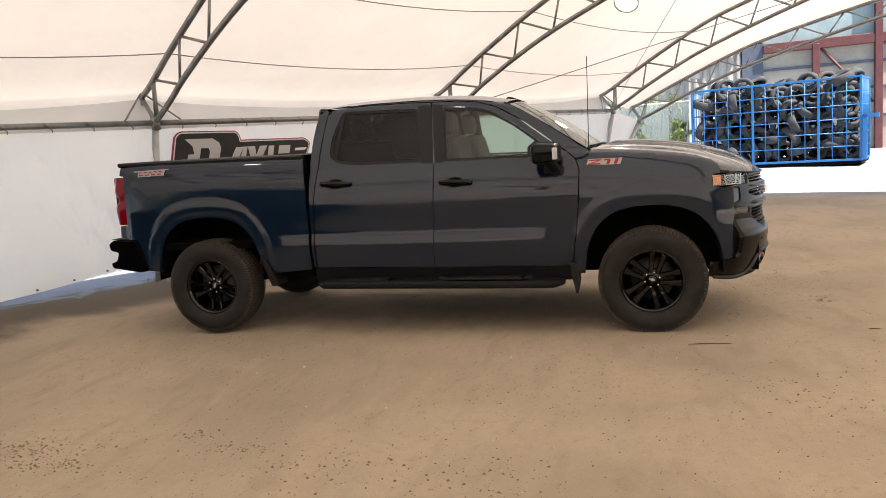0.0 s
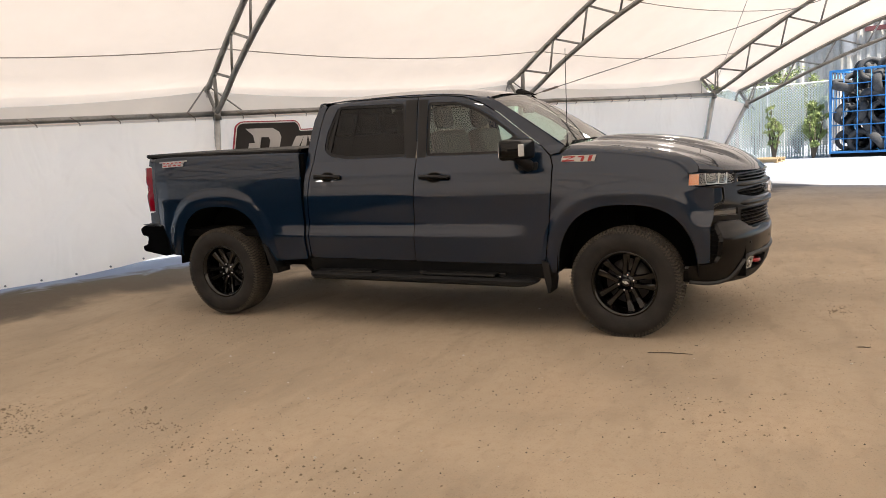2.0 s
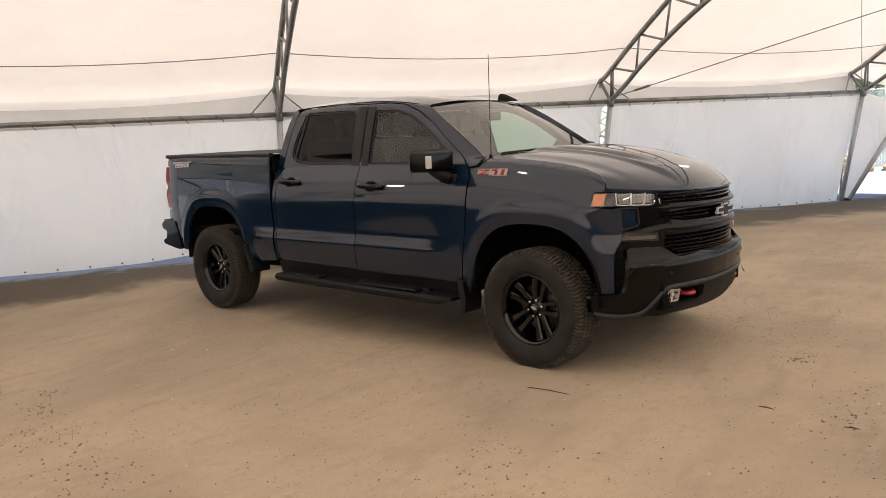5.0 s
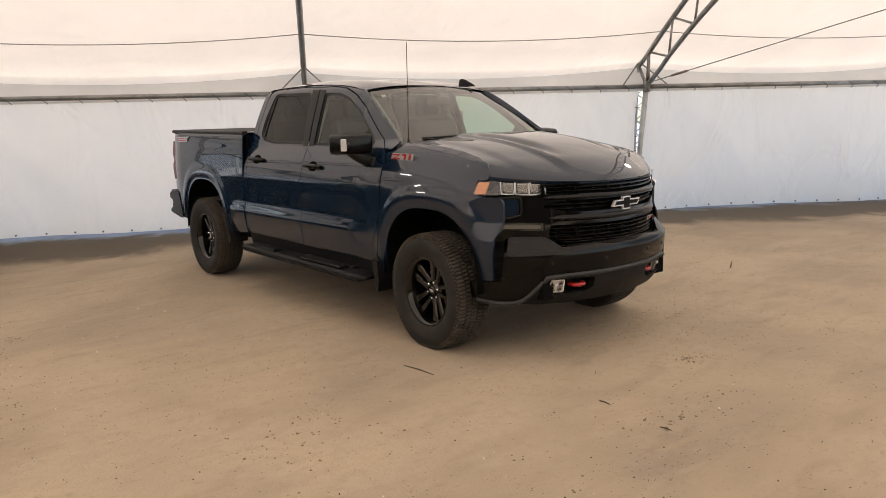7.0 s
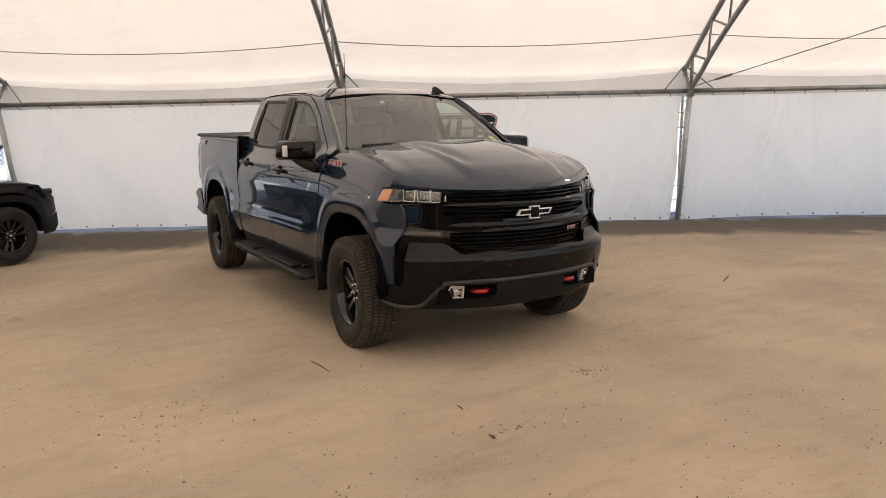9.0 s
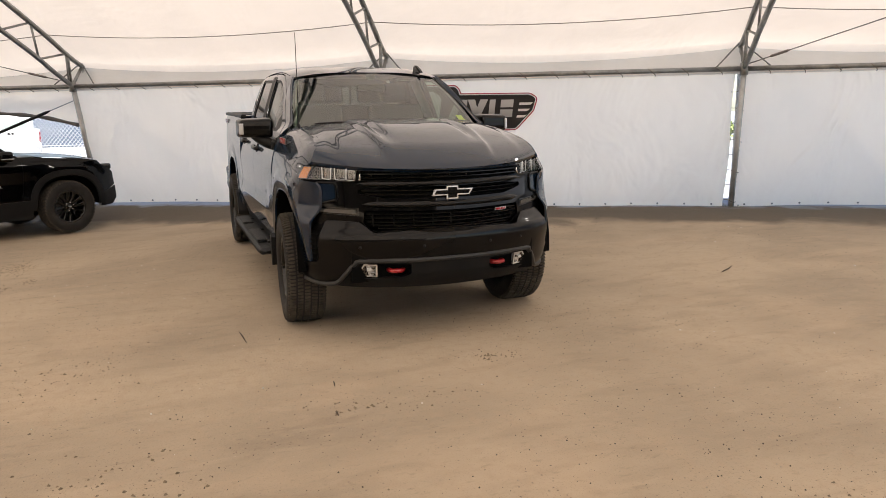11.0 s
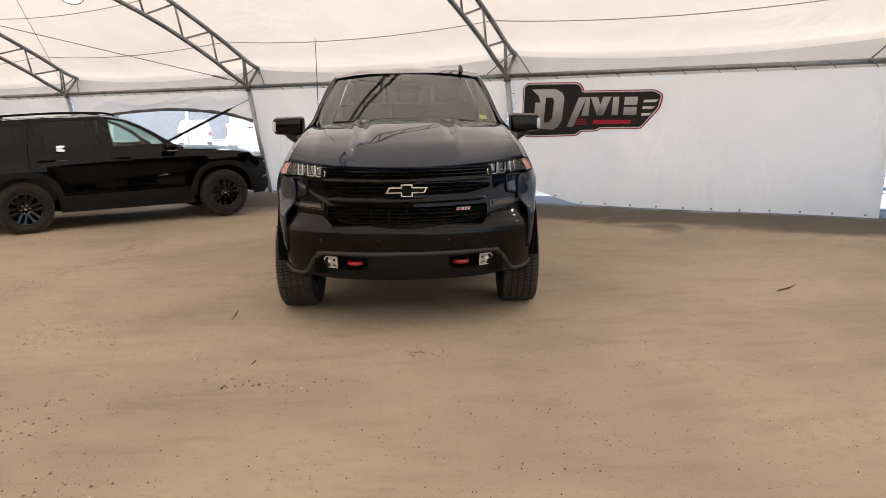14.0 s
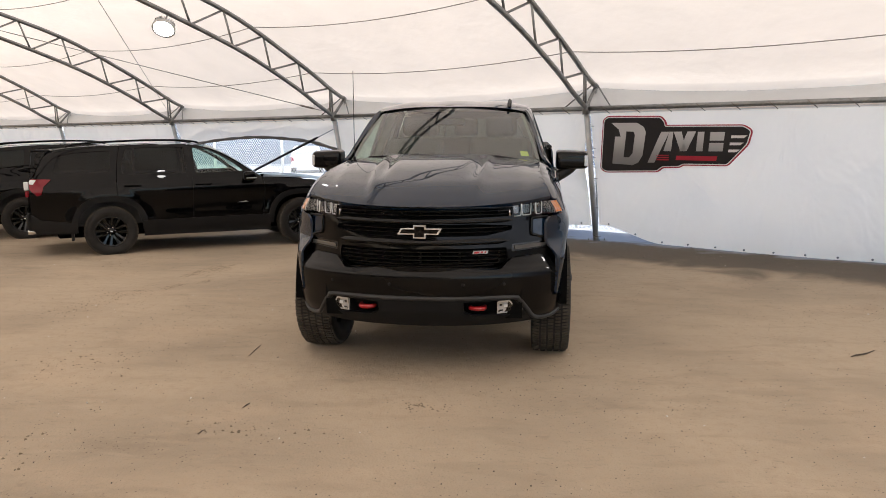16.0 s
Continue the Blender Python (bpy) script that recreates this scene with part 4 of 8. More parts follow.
GLASS_Y = [(1.37, 0.870), (1.42, 0.853), (1.52, 0.822), (1.65, 0.777), (1.76, 0.737), (1.83, 0.710), (1.862, 0.690), (1.880, 0.668), (1.892, 0.640), (1.897, 0.610)]
SHOULDER = [(0.0, 0.765), (0.004, 0.785), (0.012, 0.805), (0.030, 0.835), (0.06, 0.860), (0.10, 0.885), (0.15, 0.912), (0.205, 0.938), (0.30, 0.955), (0.40, 0.955), (0.50, 0.950)]
ROOF_EDGE = [(-2.80, 1.872), (-2.6, 1.890), (-2.3, 1.900), (-1.9, 1.902), (-1.6, 1.894), (-1.35, 1.872), (-1.15, 1.838), (-1.0, 1.80)]


def arch_top(cx):
    """Height of a wheel opening over the hub: the front one is lower."""
    return 0.570 if cx > -1 else 0.600


def arch_rho(dx, z, top=0.600):
    dz = max(z - 0.405, 0.0)
    return ((abs(dx) / 0.50) ** 2.7 + (dz / top) ** 2.7) ** (1 / 2.7)


def flare(x, z):
    """The swell round a wheel opening, its lip leaning in towards the wheel."""
    out = 0.0
    for cx in (0.0, -WB):
        if z > 0.3:
            rho = arch_rho(x - cx, z, arch_top(cx))
            out += 0.012 * step01(1.30, 1.15, rho) - 0.010 * step01(1.14, 1.0, rho)
    return out


def low_y(x, z):
    k = step01(-0.98, -0.66, x) + step01(-2.95, -3.20, x)
    return curve_at(DOOR_Y, z) * (1 - k) + curve_at(PLAIN_Y, z) * k


def ends(x):
    d = 0.0
    if x > 0.30:
        d += 0.38 * ((x - 0.30) / 0.45) ** 2.3
    if x < -4.30:
        d += 0.055 * ((-4.30 - x) / 0.35) ** 2
    return d


def door_y(x, z):
    if z <= 1.37:
        return low_y(x, z) + flare(x, z)
    re = curve_at(ROOF_EDGE, x)
    k = (z - 1.37) / max(re - 1.37, 0.05)
    return curve_at(GLASS_Y, 1.37 + k * 0.527) - 0.045 * step01(-1.05, -0.45, x) * step01(1.37, 1.45, z)


def fender_y(x, z):
    h = curve_at(HOOD_H, x)
    up = curve_at(SHOULDER, max(h - z, 0))
    low = low_y(x, min(z, 1.30))
    k = step01(1.0, 1.16, z)
    tuck = 0.55 + 0.45 * step01(0.80, 0.93, z) - 0.5 * step01(1.02, 1.15, z)      # the nose tucks in most beside the lamps
    return low * (1 - k) + up * k + flare(x, z) - ends(x) * tuck


def bed_y(x, z):
    zz = z - 0.016 * step01(-2.8, -4.5, x)
    return (low_y(x, zz) if zz < 1.06 else curve_at(BED_TOP, zz)) + flare(x, z) - ends(x)


def arc_pts(cx, z_lo, n=22, rho=1.0):
    """The wheel opening from the rear foot over the top to the front foot."""
    pts, top = [], arch_top(cx)
    dz0 = max(z_lo - 0.405, 0.0)
    x_lo = 0.50 * max(rho ** 2.7 - (dz0 / top) ** 2.7, 0.001) ** (1 / 2.7)
    a0 = math.atan2(dz0 / top, x_lo / 0.5)
    for i in range(n + 1):
        a = math.pi - a0 - (math.pi - 2 * a0) * i / n
        c, s = math.cos(a), math.sin(a)
        k = rho / (abs(c) ** 2.7 + abs(s) ** 2.7) ** (1 / 2.7)
        pts.append((cx + 0.50 * k * c, 0.405 + top * k * s))
    if z_lo < 0.405:
        pts = [(pts[0][0] , z_lo)] + pts + [(pts[-1][0], z_lo)]
    return pts


truck = tagged(new("pickup_truck"), "dark blue four-door pickup truck with black wheels and bed cover", "pickup truck")


def two_sides(name, outline, fy, mat, label="", parents=None, off=0.0, **kw):
    """The same skin on the right-hand and on the left-hand side."""
    made = []
    for sg in (-1, 1):
        par = truck if parents is None else parents[0 if sg < 0 else 1]
        made.append(skin(name, outline, lambda x, z: (x, sg * (fy(x, z) + off), z), mat, par, label, inward=(0, -sg, 0), **kw))
    return made


B_SEAM = [(-1.715, 0.535), (-1.70, 0.9), (-1.688, 1.20), (-1.69, 1.36), (-1.715, 1.70), (-1.728, 1.862)]
REAR_SEAM = [(-2.56, 1.862), (-2.60, 1.845), (-2.635, 1.79), (-2.66, 1.66), (-2.685, 1.46), (-2.70, 1.30), (-2.718, 1.1), (-2.735, 0.8), (-2.74, 0.60), (-2.725, 0.545)]
REAR_DOOR = B_SEAM + [(-1.95, 1.872), (-2.25, 1.872), (-2.45, 1.868)] + REAR_SEAM
FRONT_TOP = [(-1.722, 1.862), (-1.50, 1.858), (-1.33, 1.838), (-1.17, 1.782), (-1.0, 1.682), (-0.82, 1.545), (-0.70, 1.455), (-0.62, 1.40), (-0.56, 1.345), (-0.533, 1.27), (-0.54, 1.05), (-0.565, 0.80), (-0.60, 0.545), (-0.615, 0.53)]
FRONT_DOOR = [(x + 0.007, z) for x, z in reversed(B_SEAM)] + [(-1.70, 0.53), (-0.64, 0.525)] + list(reversed(FRONT_TOP[1:-1]))
REAR_WIN = rounded([(-1.782, 1.385), (-1.84, 1.822), (-2.50, 1.838), (-2.585, 1.62), (-2.60, 1.47), (-2.52, 1.41), (-2.35, 1.388)], 0.05)
FRONT_WIN = rounded([(-1.60, 1.382), (-1.625, 1.815), (-1.38, 1.803), (-1.23, 1.76), (-1.04, 1.655), (-0.83, 1.497), (-0.735, 1.40), (-0.78, 1.375)], 0.035)
rear_doors = two_sides("rear_door", REAR_DOOR, door_y, PAINT, "dark blue rear door", holes=[REAR_WIN], step=0.017)
front_doors = two_sides("front_door", FRONT_DOOR, door_y, PAINT, "dark blue front door", holes=[FRONT_WIN], step=0.017)


def shrink(loop, d):
    cx, cy = sum(p[0] for p in loop) / len(loop), sum(p[1] for p in loop) / len(loop)
    out = []
    n = len(loop)
    for i in range(n):
        a, b = Vector(loop[i - 1]), Vector(loop[(i + 1) % n])
        t = (b - a).normalized()
        nn = Vector((-t.y, t.x))
        if nn.dot(Vector((cx, cy)) - Vector(loop[i])) < 0:
            nn = -nn
        out.append((loop[i][0] + nn.x * d, loop[i][1] + nn.y * d))
    return out


two_sides("window_seal", shrink(REAR_WIN, 0.002), door_y, TRIM, "black window seal", rear_doors, off=-0.006, holes=[shrink(REAR_WIN, 0.022)], depth=0.01)
two_sides("window_seal", shrink(FRONT_WIN, 0.002), door_y, TRIM, "black window seal", front_doors, off=-0.006, holes=[shrink(FRONT_WIN, 0.020)], depth=0.01)
two_sides("window_pane", shrink(REAR_WIN, 0.016), door_y, GLASS_TINT, "dark privacy glass", rear_doors, off=-0.012, depth=0)
two_sides("window_pane", shrink(FRONT_WIN, 0.016), door_y, GLASS_CLEAR, "clear side glass", front_doors, off=-0.012, depth=0)
PILLAR_R = [(-1.696, 1.375), (-1.727, 1.845), (-1.835, 1.845), (-1.785, 1.375)]
PILLAR_F = [(-1.677, 1.375), (-1.711, 1.845), (-1.628, 1.838), (-1.603, 1.375)]
two_sides("pillar_cover", PILLAR_R, door_y, TRIM, "satin black pillar cover", rear_doors, off=0.004, depth=0.01)
two_sides("pillar_cover", PILLAR_F, door_y, TRIM, "satin black pillar cover", front_doors, off=0.004, depth=0.01)
two_sides("window_slat", [(-2.50, 1.84), (-2.475, 1.835), (-2.535, 1.42), (-2.56, 1.44)], door_y, TRIM, "", rear_doors, off=-0.004, depth=0.01)
SAIL = [(-0.86, 1.515), (-0.735, 1.415), (-0.75, 1.385), (-0.93, 1.385), (-0.93, 1.46)]
two_sides("mirror_sail", SAIL, door_y, TRIM, "black corner plate", front_doors, off=-0.002, depth=0.01)

# sills, cab corners and the pillar and roof-rail frame
CAB_CORNER = [(x - 0.008, z) for x, z in REAR_SEAM[2:-1]] + [(-2.748, 0.545), (-2.765, 0.56), (-2.768, 0.9), (-2.762, 1.25), (-2.772, 1.42), (-2.755, 1.62), (-2.735, 1.74), (-2.70, 1.83), (-2.655, 1.862), (-2.625, 1.845)]
two_sides("cab_corner", CAB_CORNER, door_y, PAINT, "")
two_sides("sill", rounded([(-2.765, 0.425), (-0.60, 0.405), (-0.61, 0.520), (-2.765, 0.536)], 0.02), lambda x, z: curve_at(DOOR_Y, z) - 0.012, DARK_TRIM, "black sill under the doors")
RAIL = [(-2.56, 1.870), (-2.45, 1.876), (-2.25, 1.880), (-1.95, 1.880), (-1.72, 1.870), (-1.50, 1.866), (-1.325, 1.845), (-1.163, 1.789), (-0.993, 1.689), (-0.815, 1.552), (-0.695, 1.462), (-0.615, 1.407), (-0.555, 1.355), (-0.49, 1.365), (-0.455, 1.412),
        (-0.57, 1.485), (-0.73, 1.588), (-0.90, 1.698), (-1.03, 1.778), (-1.13, 1.827), (-1.25, 1.853), (-1.4, 1.879), (-1.6, 1.893), (-1.9, 1.9015), (-2.3, 1.8995), (-2.6, 1.889), (-2.70, 1.881), (-2.69, 1.845), (-2.655, 1.868), (-2.62, 1.876)]
RAIL = [(x, min(z, curve_at(ROOF_EDGE, x) - 0.014) if x < -1.2 else z) for x, z in RAIL]
rail_y = lambda x, z: door_y(x, min(z, curve_at(ROOF_EDGE, x) - 0.004))
two_sides("roof_rail", RAIL, rail_y, PAINT, "", step=0.025)

# roof, windscreen, cowl
ROOF_C = [(-2.74, 1.895), (-2.6, 1.920), (-2.3, 1.938), (-1.9, 1.942), (-1.5, 1.926), (-1.25, 1.895), (-1.05, 1.858)]


def roof_at(u, v):
    p = 2 * v - 1
    xf, xr = -1.06 - 0.06 * p * p, -2.74 + 0.03 * p * p
    x = xr + (xf - xr) * u
    yb = 0.668 - 0.045 * step01(-1.25, -1.05, x)
    y = p * yb
    zc, ze = curve_at(ROOF_C, x), curve_at(ROOF_EDGE, x)
    rib = 0.004 * math.cos(y * 14) * step01(0.02, 0.12, u) * step01(0.99, 0.85, u) * step01(1.0, 0.8, abs(p))
    return Vector((x, y, zc + (ze - 0.011 - zc) * abs(p) ** 3.2 + rib))


grid_skin("roof", roof_at, 40, 44, PAINT, truck, "dark blue roof", flip=True)


def ws_at(u, v, lift=0.0):
    p = 2 * v - 1
    b = Vector((-0.345 - 0.135 * p * p, 0.805 * p, 1.420 - 0.020 * p * p))
    t = Vector((-1.055 - 0.075 * p * p, 0.640 * p, 1.852 - 0.040 * p * p))
    q = b.lerp(t, u)
    return q + Vector((0.5, 0, 0.86)) * (0.030 * math.sin(math.pi * u) * (1 - 0.5 * p * p) + lift)


grid_skin("windscreen", ws_at, 16, 24, SCREEN_GLASS, truck, "clear laminated windscreen")


def ws_band(v0, v1, u0, u1, name, mat):
    grid_skin(name, lambda a, b: ws_at(u0 + (u1 - u0) * a, v0 + (v1 - v0) * b, -0.004), 14, 14, mat, truck)


ws_band(0, 0.014, 0, 1, "screen_border", GLOSS_BLACK)
ws_band(0.986, 1, 0, 1, "screen_border", GLOSS_BLACK)
ws_band(0, 1, 0.982, 1, "screen_border", GLOSS_BLACK)
ws_band(0, 1, 0, 0.05, "screen_border", GLOSS_BLACK)
ws_band(0.47, 0.53, 0.83, 0.96, "sensor_cover", GLOSS_BLACK)
STICKER = material("yellow_sticker", (0.62, 0.60, 0.05), 0.6)
ws_band(0.895, 0.935, 0.09, 0.17, "window_sticker", STICKER)
# pillar facing between the rail and the glass
RAIL_EDGE = [(-0.455, 1.412), (-0.57, 1.485), (-0.73, 1.588), (-0.90, 1.698), (-1.03, 1.778), (-1.13, 1.827)]
for sg in (-1, 1):
    def pillar(u, v):
        k = u * (len(RAIL_EDGE) - 1)
        i = min(int(k), len(RAIL_EDGE) - 2)
        x, z = Vector(RAIL_EDGE[i]).lerp(Vector(RAIL_EDGE[i + 1]), k - i)
        a = Vector((x, sg * rail_y(x, z), z))
        b = ws_at(u, 0.0 if sg < 0 else 1.0)
        c = a.lerp(b, v)
        return c + Vector((0.35, sg * 0.5, 0.75)) * (0.018 * math.sin(math.pi * v))
    grid_skin("windscreen_pillar", pillar, 18, 6, PAINT, truck, flip=(sg > 0))

# hood
HOOD_C = [Vector(p) for p in ((-0.30, 0, 1.444), (-0.05, 0, 1.430), (0.22, 0, 1.400), (0.45, 0, 1.355), (0.65, 0, 1.292), (0.78, 0, 1.238), (0.865, 0, 1.194), (0.898, 0, 1.160))]
HOOD_S = [Vector((x, fender_y(x, z) - 0.005 if x > 0.25 else 0.760, z)) for x, z in ((-0.44, 1.412), (-0.2, 1.398), (0.02, 1.377), (0.18, 1.355), (0.28, 1.337), (0.385, 1.310), (0.448, 1.284), (0.488, 1.248), (0.508, 1.208))]


def poly_at(pts, t):
    k = t * (len(pts) - 1)
    i = min(int(k), len(pts) - 2)
    return smooth_pt(pts, i, k - i)


def smooth_pt(pts, i, t):
    a, b, c, d = pts[max(i - 1, 0)], pts[i], pts[i + 1], pts[min(i + 2, len(pts) - 1)]
    return 0.5 * (2 * b + (c - a) * t + (2 * a - 5 * b + 4 * c - d) * t * t + (3 * b - a - 3 * c + d) * t ** 3)


def hood_at(u, v):
    p = 2 * v - 1
    ap = abs(p)
    c, s = poly_at(HOOD_C, u), poly_at(HOOD_S, u)
    ex, ez = 2.0 + 0.15 * step01(0.3, 1.0, u), 3.2 - 0.4 * u
    x = c.x + (s.x - c.x) * ap ** ex
    z = c.z + (s.z - c.z) * ap ** ez
    y = s.y * p
    ay = abs(y)
    fade = step01(0.93, 0.60, u)
    dome = 0.025 * step01(0.450 - 0.07 * u, 0.400 - 0.07 * u, ay) * fade * step01(-0.02, 0.06, u)
    scoop = -0.028 * math.exp(-((ay - (0.345 - 0.05 * u)) / 0.045) ** 2) * step01(0.05, 0.14, u) * step01(0.62, 0.36, u)
    outer = 0.010 * step01(0.70, 0.62, ay) * fade * step01(0.0, 0.1, u)
    return Vector((x, y, z + dome + scoop + outer))


grid_skin("hood", hood_at, 56, 72, PAINT, truck, "dark blue sculpted hood", flip=True)
grid_skin("hood_lip", lambda u, v: hood_at(1.0, v) + Vector((-0.012 * u, 0, -0.022 * u)), 2, 40, PAINT, truck)
grid_skin("cowl", lambda u, v: (ws_at(0.0, v) + Vector((-0.02, 0, -0.006))).lerp(hood_at(0, v) + Vector((0.03, 0, -0.014)), u), 4, 24, TRIM, truck, "black plastic cowl")
for y0, y1 in ((-0.62, -0.10), (0.06, 0.58)):
    w = new("wiper")
    w.parent = truck
    w["label"] = "black wiper"
    base = ws_at(0.0, (y1 / 0.8 + 1) / 2) + Vector((0.02, 0, 0.015))
    tip = ws_at(0.055, (y0 / 0.8 + 1) / 2) + Vector((0.008, 0, 0.012))
    part("wiper_arm", Geo().tube([base, base.lerp(tip, 0.35) + Vector((0.01, 0, 0.014)), tip.lerp(base, 0.3)], [0.011, 0.008, 0.005], 8).mesh(TRIM, True), TRIM, w)
    part("wiper_blade", Geo().tube([ws_at(0.045, ((y0 + (y1 - y0) * k / 6) / 0.8 + 1) / 2) + Vector((0.004, 0, 0.009)) for k in range(6)], 0.007, 6).mesh(TRIM, True), TRIM, w)

# front wings
FENDER = [(-0.592, 0.53), (-0.557, 0.80), (-0.532, 1.05), (-0.525, 1.27), (-0.55, 1.335), (-0.54, 1.352), (-0.47, 1.360), (-0.42, curve_at(HOOD_H, -0.42) - 0.001)]
FENDER += [(x / 100, curve_at(HOOD_H, x / 100) - 0.0008) for x in range(-36, 30, 6)] + [(0.345, 1.325), (0.448, 1.287), (0.488, 1.250), (0.503, 1.210), (0.498, 1.188), (0.440, 1.184), (0.438, 1.14), (0.448, 1.096), (0.50, 1.086), (0.55, 1.080), (0.590, 1.075), (0.600, 1.05), (0.600, 0.87), (0.590, 0.83), (0.585, 0.81), (0.582, 0.60), (0.578, 0.548), (0.508, 0.548)]
FENDER += list(reversed(arc_pts(0.0, 0.55))) + [(-0.505, 0.46), (-0.585, 0.46)]
two_sides("front_wing", FENDER, fender_y, PAINT, "dark blue front wing", step=0.02)
# bed sides
BED = [(-2.790, 0.53), (-2.793, 0.9), (-2.790, 1.2), (-2.800, 1.40), (-2.805, 1.462), (-3.6, 1.480), (-4.575, 1.494), (-4.590, 1.44), (-4.598, 1.405), (-4.550, 1.398), (-4.552, 0.96), (-4.640, 0.952), (-4.650, 0.85), (-4.45, 0.83), (-4.40, 0.70), (-4.37, 0.545), (-4.25, 0.535)]
BED += arc_pts(-WB, 0.535) + [(-3.20, 0.50)]
two_sides("bed_side", BED, bed_y, PAINT, "dark blue bed side", step=0.02)
# wheel-arch liners, inner walls and the underside
for cx in (0.0, -WB):
    for sg in (-1, 1):
        line = arc_pts(cx, 0.46, 24, 1.02)
        def liner(u, v):
            k = u * (len(line) - 1)
            i = min(int(k), len(line) - 2)
            x, z = Vector(line[i]).lerp(Vector(line[i + 1]), k - i)
            return Vector((x, sg * (0.962 - 0.45 * v), z))
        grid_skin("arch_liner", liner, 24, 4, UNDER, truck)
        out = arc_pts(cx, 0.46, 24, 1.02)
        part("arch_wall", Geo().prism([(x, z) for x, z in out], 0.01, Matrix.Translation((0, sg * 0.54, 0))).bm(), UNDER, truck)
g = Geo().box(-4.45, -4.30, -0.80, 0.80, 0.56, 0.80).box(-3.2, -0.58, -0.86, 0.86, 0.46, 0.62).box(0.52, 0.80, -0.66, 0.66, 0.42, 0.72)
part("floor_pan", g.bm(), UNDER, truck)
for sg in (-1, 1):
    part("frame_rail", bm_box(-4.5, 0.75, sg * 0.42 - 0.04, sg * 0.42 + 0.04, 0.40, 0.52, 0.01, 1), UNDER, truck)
    # Dark boxes behind the skins, added to put shade in the panel gaps.
    part("inner_gap_backing", bm_box(-3.20, -2.80, sg * 0.88 - 0.02, sg * 0.88 + 0.02, 0.55, 1.45), UNDER, truck)
    part("inner_gap_backing", bm_box(-2.745, -0.60, sg * 0.850 - 0.008, sg * 0.850 + 0.008, 0.52, 1.345), CLOTH_BLACK, truck)
    part("inner_gap_backing", bm_box(-4.58, -4.28, sg * 0.84 - 0.02, sg * 0.84 + 0.02, 0.60, 1.45), UNDER, truck)
    part("inner_gap_backing", bm_box(-0.56, -0.50, sg * 0.83 - 0.03, sg * 0.83 + 0.03, 0.48, 1.28), UNDER, truck)
part("rear_axle", Geo().tube([(-WB, -0.75, 0.405), (-WB, -0.13, 0.405), (-WB, -0.10, 0.405), (-WB, 0.10, 0.405), (-WB, 0.13, 0.405), (-WB, 0.75, 0.405)], [0.045, 0.045, 0.13, 0.13, 0.045, 0.045], 14).mesh(UNDER, True), UNDER, truck)
part("front_axle", Geo().tube([(0, -0.72, 0.41), (0, 0.72, 0.41)], 0.04, 10).mesh(UNDER, True), UNDER, truck)
part("drive_shaft", Geo().tube([(-0.4, 0.05, 0.47), (-WB, 0.0, 0.42)], 0.035, 10).mesh(UNDER, True), UNDER, truck)
for sg in (-1, 1):
    part("shock_absorber", Geo().tube([(0.03, sg * 0.66, 0.45), (-0.02, sg * 0.60, 0.95)], 0.035, 10).mesh(UNDER, True), UNDER, truck)
    part("rear_shock", Geo().tube([(-WB + 0.25, sg * 0.60, 0.38), (-WB + 0.42, sg * 0.62, 0.78)], 0.03, 10).mesh(RED, True), RED, truck, "red rear shock absorber")
    part("leaf_spring", Geo().tube([(-WB - 0.65, sg * 0.50, 0.52), (-WB - 0.2, sg * 0.50, 0.47), (-WB + 0.2, sg * 0.50, 0.47), (-WB + 0.65, sg * 0.50, 0.52)], 0.03, 8).mesh(UNDER, True), UNDER, truck)
    part("mud_flap", Geo().prism([(-0.62, 0.56), (-0.565, 0.54), (-0.545, 0.40), (-0.56, 0.31), (-0.575, 0.31), (-0.60, 0.42)], 0.19, Matrix.Translation((0, 0.80 if sg > 0 else -0.99, 0))).bm(), TRIM, truck, "black mud flap")
    part("mud_flap", Geo().prism([(-3.235, 0.66), (-3.20, 0.64), (-3.10, 0.44), (-3.10, 0.40), (-3.155, 0.40), (-3.19, 0.50)], 0.19, Matrix.Translation((0, 0.80 if sg > 0 else -0.99, 0))).bm(), TRIM, truck, "black mud flap")

# cab back, bed walls, cover, tailgate, rear bumper
skin("cab_back", rounded([(-0.88, 0.55), (0.88, 0.55), (0.86, 1.37), (0.63, 1.885), (-0.63, 1.885), (-0.86, 1.37)], 0.05), lambda y, z: (-2.742, y, z), PAINT, truck, holes=[rounded([(-0.70, 1.43), (0.70, 1.43), (0.60, 1.78), (-0.60, 1.78)], 0.05)], inward=(1, 0, 0), step=0.1)
skin("rear_window", rounded([(-0.71, 1.42), (0.71, 1.42), (0.61, 1.79), (-0.61, 1.79)], 0.05), lambda y, z: (-2.735, y, z), GLASS_TINT, truck, inward=(1, 0, 0), depth=0, step=0.2)
for y in (-0.24, 0.24):
    part("window_bar", bm_box(-2.745, -2.725, y - 0.012, y + 0.012, 1.42, 1.79), TRIM, truck)
part("bed_front_wall", bm_box(-2.86, -2.82, -0.88, 0.88, 0.60, 1.46), PAINT, truck)
part("bed_floor", bm_box(-4.5, -2.84, -0.88, 0.88, 0.72, 0.78), UNDER, truck)
tg = part("tailgate", bm_box(-4.665, -4.60, -0.76, 0.76, 0.88, 1.47, 0.02, 3), PAINT, truck, "dark blue tailgate")
part("tailgate_handle", bm_box(-4.680, -4.66, -0.12, 0.12, 1.33, 1.40, 0.008, 2), TRIM, tg)
cover_z = lambda x: 1.468 + 0.016 * step01(-2.8, -4.5, x)


